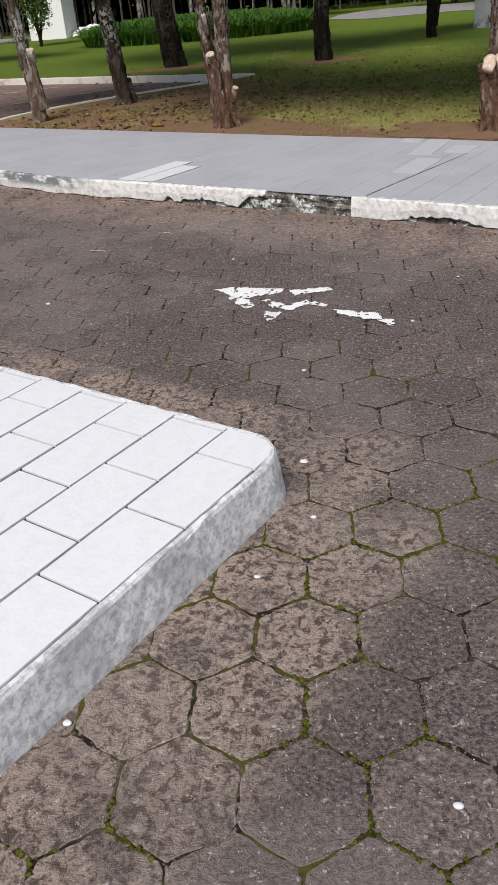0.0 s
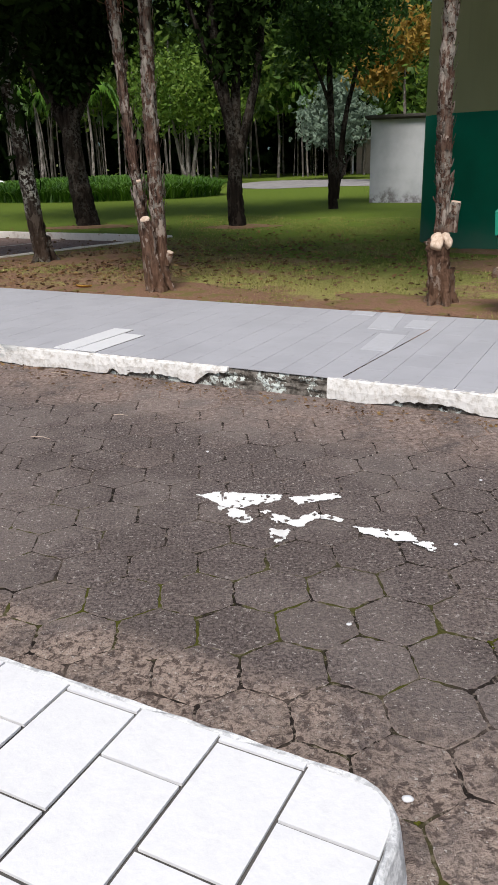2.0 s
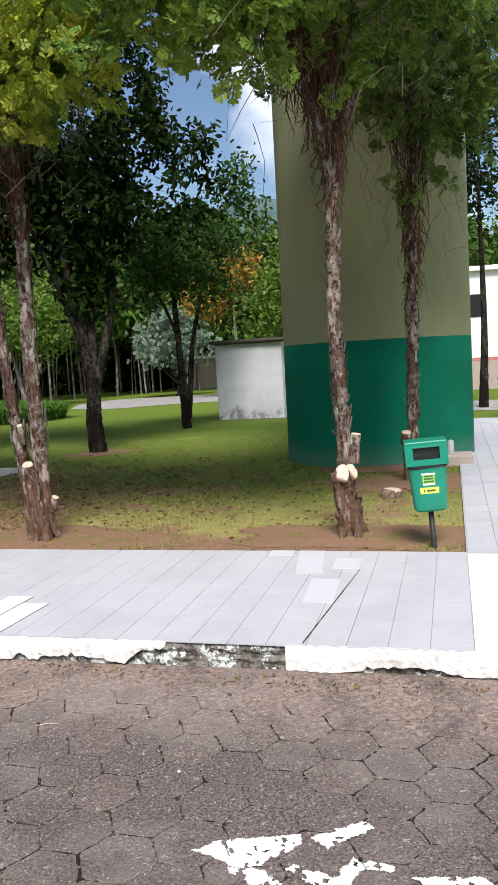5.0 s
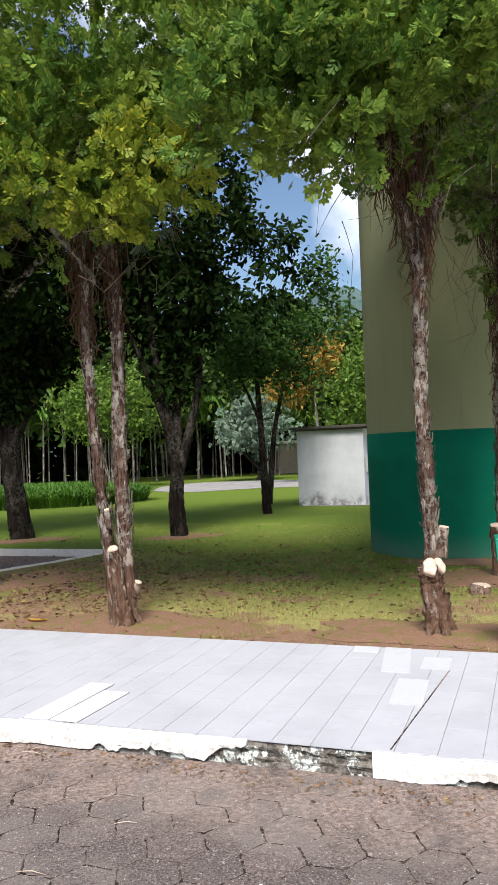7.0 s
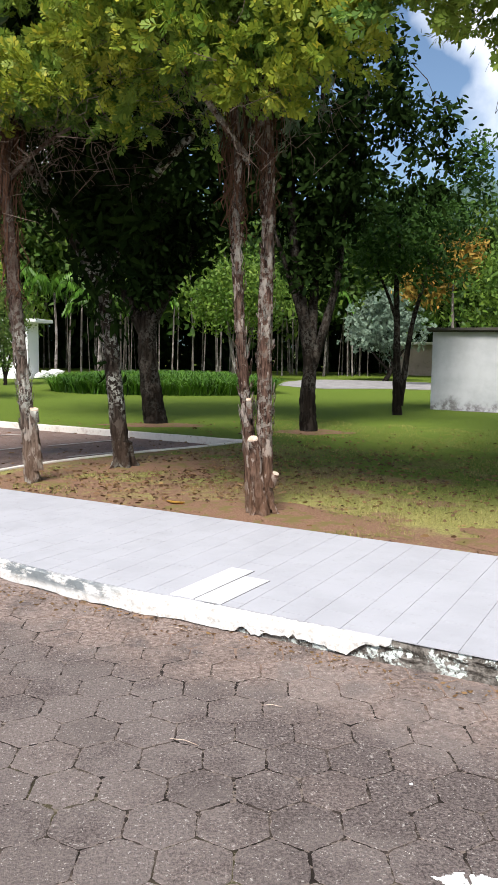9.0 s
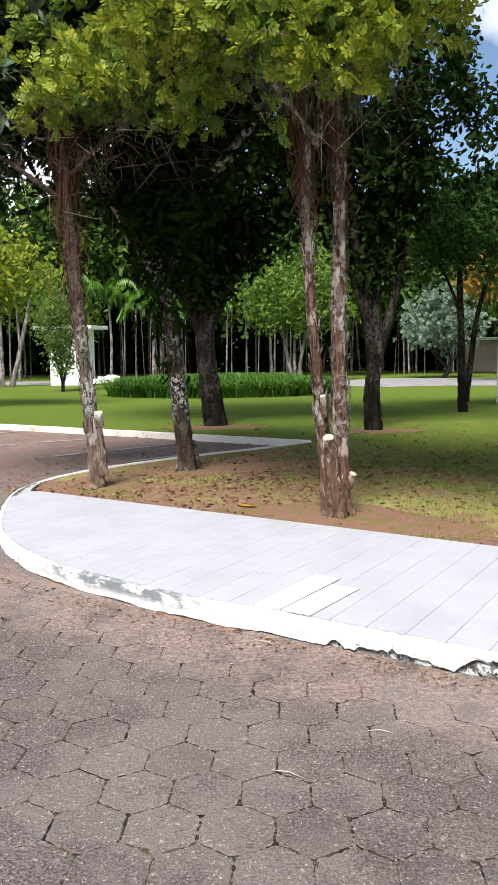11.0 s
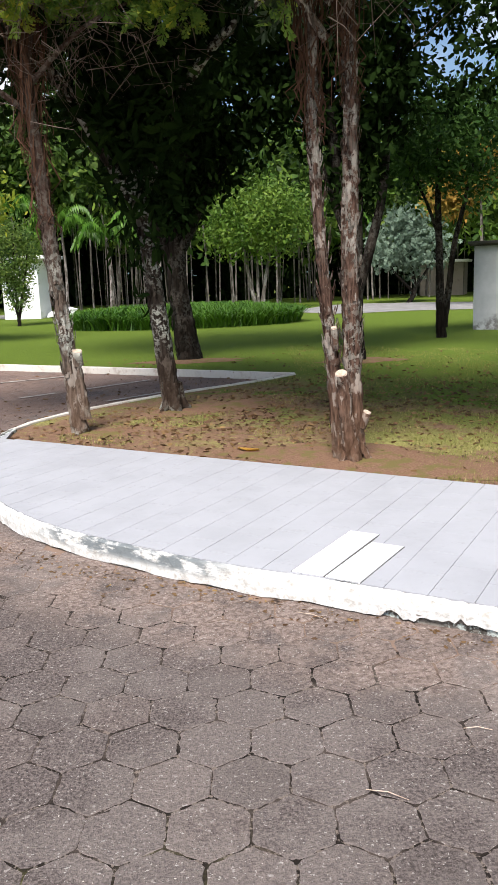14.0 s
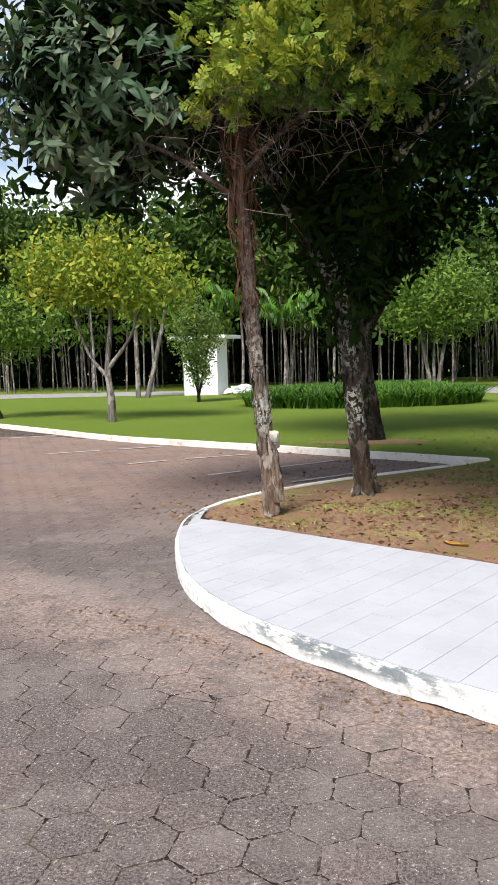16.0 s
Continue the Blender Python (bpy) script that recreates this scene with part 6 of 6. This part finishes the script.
def litter():
    r = np.random.default_rng(5)
    P = []
    for cx, cy, sx_, sy_, n in ((-2.6, 11.6, 1.6, 1.2, 1500), (0.6, 11.0, 2.6, 1.6, 1300), (2.2, 13.5, 2.0, 3.0, 700), (-1.0, 14.0, 1.8, 1.5, 1300), (-4.9, 13.6, 0.9, 1.2, 90), (-3.2, 19.2, 1.6, 1.0, 160)):
        for i in range(n):
            P.append((r.normal(cx, sx_), r.normal(cy, sy_)))
    keep = []
    for x, y in P:
        u, v = to_uv((x, y))
        if v > SW_IN + 0.05 and u < PATH_U0 - 0.05:
            park = y > 11.5 and x < -5.0 + (y - 11.6) * 0.85 - 0.1 and y < 16.4 - (x + 1.2) * 0.57
            keep.append((x, y, 0.014 if park else 0.128))
    V, F = leaves(np.array(keep), 0.06, OVAL, r, 0.0, 0.12, 0.5)
    ob = fast_mesh("leaf_litter", V, F, MAT["litter"])
    tagged(ob, "scattered dry brown leaves on lawn and earth", "leaf litter", kind="stuff")
    # gutter sand, straw and leaf bits along the kerb
    P = []
    for i in range(900):
        u = r.uniform(-8.5, 2.0)
        P.append(uv(u, SW_OUT - 0.05 - abs(r.normal()) * 0.13, 0.010))
    V, F = leaves(np.array(P), 0.026, OVAL, r, 0.0, 0.1, 0.6)
    ob = fast_mesh("gutter_leaves", V, F, MAT["litter"])
    tagged(ob, "dry leaf crumbs lying in the gutter", "leaf litter", kind="stuff")


litter()


def straw(x, y, turn, length):
    V, F = tube([(-length / 2, 0, 0.012), (0, 0.012, 0.016), (length / 2, 0, 0.012)], [0.0015, 0.0022, 0.0012], 5)
    ob = mesh_from("straw", V, F, MAT["cut"])
    ob.matrix_world = pose(x, y, 0, 0, 0, turn)
    tagged(ob, "pale dry straw lying on the road", "straw")


straw(-1.6, 4.55, -25, 0.16)
straw(-1.75, 6.12, -35, 0.2)
straw(-1.15, 4.95, -10, 0.12)
for i, (x, y, s) in enumerate(((0.345, -0.02, 0.014), (-0.03, 2.32, 0.012), (-1.66, 3.45, 0.016), (-0.02, 1.47, 0.018), (0.02, 1.1, 0.012), (0.55, 2.9, 0.012), (-0.55, 4.2, 0.010), (0.9, 3.6, 0.01), (-0.16, 0.78, 0.012), (-0.62, 0.2, 0.014))):
    bm = bmesh.new()
    bmesh.ops.create_icosphere(bm, subdivisions=2, radius=s * 0.75)
    for vv in bm.verts:
        vv.co = Vector((vv.co.x * 1.2, vv.co.y * 0.9, vv.co.z * 0.55)) * (1 + 0.25 * noise.noise(vv.co * 60 + Vector((i, 0, 0))))
    ob = part("pebble", bm, MAT["tile_pale"], None, "", True)
    ob.location = (x, y, s * 0.4)
    tagged(ob, "small pale pebble lying on the pavers", "pebble", "pebbles on the road")


def grass():
    r = np.random.default_rng(33)
    n = 90000
    u = r.uniform(-12, -1.2, n)
    v = SW_IN + 0.02 + r.random(n) ** 1.5 * 12
    x = u * math.cos(radians(KA)) - v * math.sin(radians(KA))
    y = u * math.sin(radians(KA)) + v * math.cos(radians(KA))
    dens = np.array([noise.noise((a * 0.7, b * 0.7, 1.0)) + 0.7 * noise.noise((a * 2.3, b * 2.3, 4.0)) for a, b in zip(x, y)])
    near = np.minimum(np.hypot(x - TA[0], y - TA[1]), np.hypot(x - TB[0], y - TB[1]))
    bare = np.clip((1.3 - near) / 1.0, 0, 1) + np.clip((7.6 - v) / 0.5, 0, 1) * 0.6
    lim = -0.25 + 0.9 * bare + np.where((x < -0.8) & (y < 15.0), 0.5, 0)
    # keep off the parking bay
    edge = np.interp(y, PARK_IN[:, 1], PARK_IN[:, 0])
    ok = (dens > lim) & ((y < 11.0) | (x > edge + 0.1)) & (np.hypot(x - 5.0, y - 13.9) > 1.75) & ((y < 16.4) | (y > 16.5 - (x + 1.2) * 0.57))
    x, y = x[ok], y[ok]
    n = len(x)
    base = np.stack([x, y, np.full(n, 0.112)], 1)
    ang = r.uniform(0, 6.28, n)
    d = np.stack([np.cos(ang), np.sin(ang), np.zeros(n)], 1)
    w = np.stack([-np.sin(ang), np.cos(ang), np.zeros(n)], 1) * 0.004
    h = r.uniform(0.015, 0.045, n)[:, None]
    up = np.array([[0, 0, 1.0]])
    V = np.stack([base - w, base + w, base + d * h * 0.6 + up * h], 1).reshape(-1, 3)
    F = np.arange(3 * n).reshape(-1, 3)
    ob = fast_mesh("grass", V, F, MAT["grass"])
    tagged(ob, "short patchy grass with dry yellow blades", "grass", kind="stuff")


grass()


# ---- tiles and pavers, piece by piece ----
def tile_mesh(name, w, l, m, gap=0.006, h=0.008):
    bm = boxed(gap / 2, w - gap / 2, gap / 2, l - gap / 2, 0, h)
    top = [e for e in bm.edges if all(vv.co.z > h * 0.5 for vv in e.verts)]
    bmesh.ops.bevel(bm, geom=top, offset=0.0007, segments=1, affect='EDGES')
    me = bpy.data.meshes.new(name)
    bm.to_mesh(me)
    bm.free()
    me.materials.append(m)
    return me


def clip_poly(P, inside, cut):
    """Cuts the polygon P by one half plane."""
    out = []
    for a, b in zip(P, P[1:] + P[:1]):
        ia, ib = inside(a), inside(b)
        if ia:
            out.append(a)
        if ia != ib:
            out.append(cut(a, b))
    return out


def tile_piece(name, P, z0, h, m, parent):
    """A tile cut to the outline P (u, v)."""
    bm = bmesh.new()
    a = [bm.verts.new((x, y, z0)) for x, y in P]
    b = [bm.verts.new((x, y, z0 + h)) for x, y in P]
    bm.faces.new(b)
    n = len(P)
    for i in range(n):
        bm.faces.new((a[i], a[(i + 1) % n], b[(i + 1) % n], b[i]))
    bmesh.ops.recalc_face_normals(bm, faces=bm.faces[:])
    me = bpy.data.meshes.new(name)
    bm.to_mesh(me)
    bm.free()
    me.materials.append(m)
    ob = new(name, me)
    ob.parent = parent
    ob.matrix_parent_inverse = parent.matrix_world.inverted()
    ob.matrix_world = KM
    return ob


def place_tile(me, parent, u, v, z, tilt):
    ob = new("tile", me)
    ob.parent = parent
    ob.matrix_parent_inverse = parent.matrix_world.inverted()
    ob.matrix_world = KM @ pose(u, v, z, tilt[0], tilt[1], 0)
    return ob


bpy.context.view_layer.update()
TW, TL = 0.2545, 0.385
grey = tile_mesh("tile", TW, TL, MAT["tile_grey"], 0.003)
white = tile_mesh("tile", TW, TL, MAT["tile_white"], 0.012, 0.010)
rt = np.random.default_rng(3)
curve_uv = np.array([to_uv(p) for p in CURVE])


def inner_edge(u):
    """v of the tiles' outer edge at u, behind the kerb."""
    if u > -4.4:
        return SW_OUT + 0.036
    i = np.argsort(-curve_uv[:, 0])
    return float(np.interp(-u, -curve_uv[i, 0], curve_uv[i, 1])) + 0.045


cols = int((9.9 + PATH_U0) / TW) + 2
for c in range(cols):
    u1 = PATH_U0 - c * TW
    u0 = u1 - TW
    if u0 < -9.75:
        break
    e0, e1 = inner_edge(u0), inner_edge(u1)
    off = (c % 2) * TL / 2
    k = 0
    hi = SW_IN
    while hi > min(e0, e1) + 0.02:
        lo = hi - TL if not (k == 0 and off) else hi - off
        P = [(u0 + 0.002, lo + 0.002), (u1 - 0.002, lo + 0.002), (u1 - 0.002, hi - 0.002), (u0 + 0.002, hi - 0.002)]
        m = grey
        if lo >= max(e0, e1) and hi - lo > TL - 0.001:
            place_tile(m, sidewalk, u0, lo, 0.1525 + 0.0003 * rt.random(), (0.04 * rt.normal(), 0.04 * rt.normal()))
        else:
            line = lambda u: e0 + (e1 - e0) * (u - u0) / (u1 - u0)
            f = lambda p: p[1] - line(p[0])
            Q = clip_poly(P, lambda p: f(p) >= 0, lambda a, b: (a[0] + (b[0] - a[0]) * f(a) / (f(a) - f(b)), a[1] + (b[1] - a[1]) * f(a) / (f(a) - f(b))))
            if len(Q) >= 3:
                tile_piece("tile", Q, 0.1525, 0.008, m.materials[0], sidewalk)
        hi = lo
        k += 1

# two long replaced white strips laid over the old tiles
for (a, b, va, vb, sh, m) in ((-4.79, -4.585, 4.66, 5.50, 0.03, "tile_white"), (-4.572, -4.355, 4.66, 5.335, 0.03, "tile_white"), (-2.36, -2.125, 5.53, 6.14, -0.03, "tile_light"),
                             (-2.56, -2.33, 6.30, 7.06, -0.10, "tile_light"), (-2.27, -2.04, 6.46, 6.80, -0.01, "tile_light"), (-2.92, -2.69, 6.88, 7.06, -0.02, "tile_light")):
    strip = tile_piece("replaced_tile", [(a, va), (b, va), (b + sh, vb), (a + sh, vb)], 0.156, 0.0105, MAT[m], sidewalk)
    strip["label"] = "bright replaced tile strip"
# Dark underlay: draws the joint between the strips and their shadow outline.
edge = tile_piece("mortar_edge", [(-4.797, 4.66), (-4.349, 4.66), (-4.318, 5.341), (-4.548, 5.341), (-4.548, 5.506), (-4.766, 5.506)], 0.156, 0.0065, MAT["tile_joint"], sidewalk)
edge["label"] = "dark joint and painted shadow outline round the replaced strips"
crack = tile_piece("open_joint", [(-2.205, 4.70), (-2.195, 4.70), (-2.03, 6.45), (-2.04, 6.45)], 0.156, 0.0068, MAT["soil"], sidewalk)
crack["label"] = "dark open joint between tiles"

# white tiles of the crossing in front of the footpath, and the grey footpath beyond
wide = tile_mesh("tile", 0.425, 0.262, MAT["tile_cross"], 0.012)
for i in range(8):
    for j in range(9):
        place_tile(wide, sidewalk, PATH_U0 + 0.425 * i, SW_OUT + 0.036 + 0.262 * j, 0.153, (0.1 * rt.normal(), 0.1 * rt.normal()))
long = tile_mesh("tile", 0.262, 0.45, MAT["tile_grey"], 0.006)
for i in range(6):
    for j in range(32):
        v0 = SW_IN + 0.01 + 0.45 * j - (0.225 if i % 2 else 0)
        if v0 >= SW_IN:
            place_tile(long, path_bed, PATH_U0 + 0.01 + 0.262 * i, v0, 0.1485, (0.15 * rt.normal(), 0.15 * rt.normal()))

# white running-bond tiles on the island
for c in range(14):
    u1 = ISL_U - 0.022 - c * TW
    u0 = u1 - TW
    start = 0.88 if c % 2 == 0 else 0.67
    for k in range(-1, 11):
        lo = start - TL * k
        lo, hi = max(lo, -3.19), min(lo + TL, ISL_V - 0.022)
        if hi - lo < 0.02:
            continue
        P = [(u0 + 0.004, lo + 0.004), (u1 - 0.004, lo + 0.004), (u1 - 0.004, hi - 0.004), (u0 + 0.004, hi - 0.004)]
        if c == 0 and hi > ISL_V - 0.03:
            P = P[:2] + [(u1 - 0.006, hi - 0.10), (u1 - 0.03, hi - 0.05), (u1 - 0.075, hi - 0.012)] + [(u0 + 0.004, hi - 0.004)]
        if hi - lo > TL - 0.001:
            place_tile(white, island, u0, lo, 0.1868 + 0.0015 * rt.random(), (0.2 * rt.normal(), 0.2 * rt.normal()))
        else:
            tile_piece("tile", P, 0.187, 0.010, MAT["tile_white"], island)


# hexagonal pavers
W6 = 0.30
S6 = W6 / math.sqrt(3)


def hex_template(r, gap):
    """A worn hexagonal paver: top rim, rounded shoulder, skirt."""
    V, F = [], []
    jig = 0.0022
    ang = [math.pi / 2 - i * math.pi / 3 for i in range(6)]
    corner = [np.array([math.cos(a), math.sin(a)]) * (S6 - gap / math.sqrt(3)) + r.normal(size=2) * jig for a in ang]
    rim = []
    for i in range(6):
        a, b = corner[i], corner[(i + 1) % 6]
        for q in (0.0, 0.08, 0.22, 0.36, 0.5, 0.64, 0.78, 0.92):
            p = a + (b - a) * q
            if q == 0.0:
                p = p * 0.97
            rim.append(p + r.normal(size=2) * 0.0026)
    n = len(rim)
    for s, z in ((1.0, -0.02), (1.0, -0.0025), (0.985, 0.0)):
        V += [(p[0] * s, p[1] * s, z + (r.normal() * 0.0008 if z == 0 else 0)) for p in rim]
    for k in range(2):
        F += [(k * n + i, (k + 1) * n + i, (k + 1) * n + (i + 1) % n, k * n + (i + 1) % n) for i in range(n)]
    F.append(tuple(2 * n + i for i in range(n))[::-1])
    return V, F


rh = np.random.default_rng(12)
TEMPL = [hex_template(rh, rh.uniform(0.006, 0.010)) for i in range(10)]
SIMPLE = []
for i in range(4):
    ring = [np.array([math.cos(math.pi / 2 - k * math.pi / 3), math.sin(math.pi / 2 - k * math.pi / 3)]) * (S6 - 0.0055) + rh.normal(size=2) * 0.002 for k in range(6)]
    SIMPLE.append(([(p[0], p[1], -0.02) for p in ring] + [(p[0] * 0.975, p[1] * 0.975, 0.0) for p in ring], [(k, 6 + k, 6 + (k + 1) % 6, (k + 1) % 6) for k in range(6)] + [(11, 10, 9, 8, 7, 6)]))
HEXM = []
for V, F in TEMPL:
    me = bpy.data.meshes.new("paver")
    me.from_pydata(V, [], F)
    me.materials.append(MAT["hex"])
    me.update()
    HEXM.append(me)


def on_road(x, y):
    u, v = to_uv((x, y))
    if -4.2 < u < ISL_U - 0.14 and -3.1 < v < ISL_V - 0.14:
        return False
    if u > -4.6:
        return v < SW_OUT + 0.14
    if y < 11.6 and x > -5.2:
        xe = float(np.interp(y, CURVE[:, 1], CURVE[:, 0]))
        return x < xe + 0.12 or y < 6.2
    if y >= 11.6:
        return x < float(np.interp(y, PARK_IN[:, 1], PARK_IN[:, 0])) + 0.10 and y < 16.4 - (x + 1.2) * 0.56 + 0.1
    return True


near, far = [], []
for rr in range(-16, 92):
    for cc in range(-60, 26):
        x, y = (cc + 0.5 * (rr % 2)) * W6, 1.5 * S6 * rr
        if not on_road(x, y) or y < -3.6 or x > 7.2:
            continue
        if y > 23 or x < -17.5:
            continue
        if -1.75 < x < 1.35 and -0.5 < y < 4.6:
            near.append((x, y))
        else:
            far.append((x, y))
near.sort(key=lambda p: math.hypot(p[0] + 0.3, p[1] - 2.0))
far += near[300:]
for x, y in near[:300]:
    ob = new("paver", HEXM[int(rh.integers(10))])
    ob.parent = road
    ob.matrix_world = pose(x, y, 0.0006 * rh.normal(), 0.12 * rh.normal(), 0.12 * rh.normal(), 60 * int(rh.integers(6)) + 0.8 * rh.normal())
V, F = [], []
for x, y in far:
    tv, tf = TEMPL[int(rh.integers(10))] if -1.2 < y < 9.5 and -6 < x < 3 else SIMPLE[int(rh.integers(4))]
    a = math.pi / 3 * int(rh.integers(6)) + 0.014 * rh.normal()
    c, s = math.cos(a), math.sin(a)
    z, tx, ty = 0.0006 * rh.normal(), 0.002 * rh.normal(), 0.002 * rh.normal()
    o = len(V)
    V += [(x + c * p[0] - s * p[1], y + s * p[0] + c * p[1], p[2] + z + p[0] * tx + p[1] * ty) for p in tv]
    F += [tuple(k + o for k in g) for g in tf]
pv = mesh_from("pavers", V, F, MAT["hex_far"], road)
tagged(pv, kind="stuff")

# moss cushions in the joints and grit on the paving
OCTA_V = np.array([(1, 0, 0), (0, 1, 0), (-1, 0, 0), (0, -1, 0), (0, 0, 1), (0, 0, -1)], float)
OCTA_F = np.array([(0, 1, 4), (1, 2, 4), (2, 3, 4), (3, 0, 4), (1, 0, 5), (2, 1, 5), (3, 2, 5), (0, 3, 5)])


def scatter_bits(name, label, category, places, sizes, flat, material, seed):
    r = np.random.default_rng(seed)
    n = len(places)
    S = np.asarray(sizes)[:, None, None] * r.uniform(0.6, 1.4, (n, 6, 1))
    V = OCTA_V[None] * S * np.array([1, 1, flat]) + np.asarray(places)[:, None]
    F = OCTA_F[None] + (np.arange(n) * 6)[:, None, None]
    ob = fast_mesh(name, V.reshape(-1, 3), F.reshape(-1, 3), material)
    ob.data.polygons.foreach_set("use_smooth", [True] * len(ob.data.polygons))
    return tagged(ob, label, category, kind="stuff")


rm = np.random.default_rng(44)
moss_at = []
for x, y in near:
    for e in range(3):
        a = e * math.pi / 3
        for k in range(16):
            t = rm.uniform(-0.5, 0.5) * S6
            px, py = x + math.cos(a) * W6 / 2 - math.sin(a) * t, y + math.sin(a) * W6 / 2 + math.cos(a) * t
            if noise.noise((px * 2.1, py * 2.1, 3.0)) + 0.5 * noise.noise((px * 9, py * 9, 8.0)) > 0.04 + 0.34 * max(0.0, py - 0.7) and on_road(px + 0.15, py):
                moss_at.append((px + rm.normal() * 0.003, py + rm.normal() * 0.003, -0.001))
scatter_bits("joint_moss", "olive green moss growing in the paver joints", "moss", moss_at, rm.uniform(0.005, 0.0105, len(moss_at)), 0.55, MAT["moss"], 1)
grit_at = []
for k in range(5200):
    u, v = rm.uniform(-7.5, 1.6), SW_OUT - 0.03 - 4.6 * rm.random() ** 1.25
    x, y, z = uv(u, v)
    if on_road(x, y) and not (u < ISL_U + 0.03 and v < ISL_V + 0.03):
        grit_at.append((x, y, 0.001))
scatter_bits("road_grit", "pale sand grains and crumbs scattered on the road", "grit", grit_at, 0.0012 + 0.0032 * rm.random(len(grit_at)) ** 3, 0.6, MAT["grit"], 2)
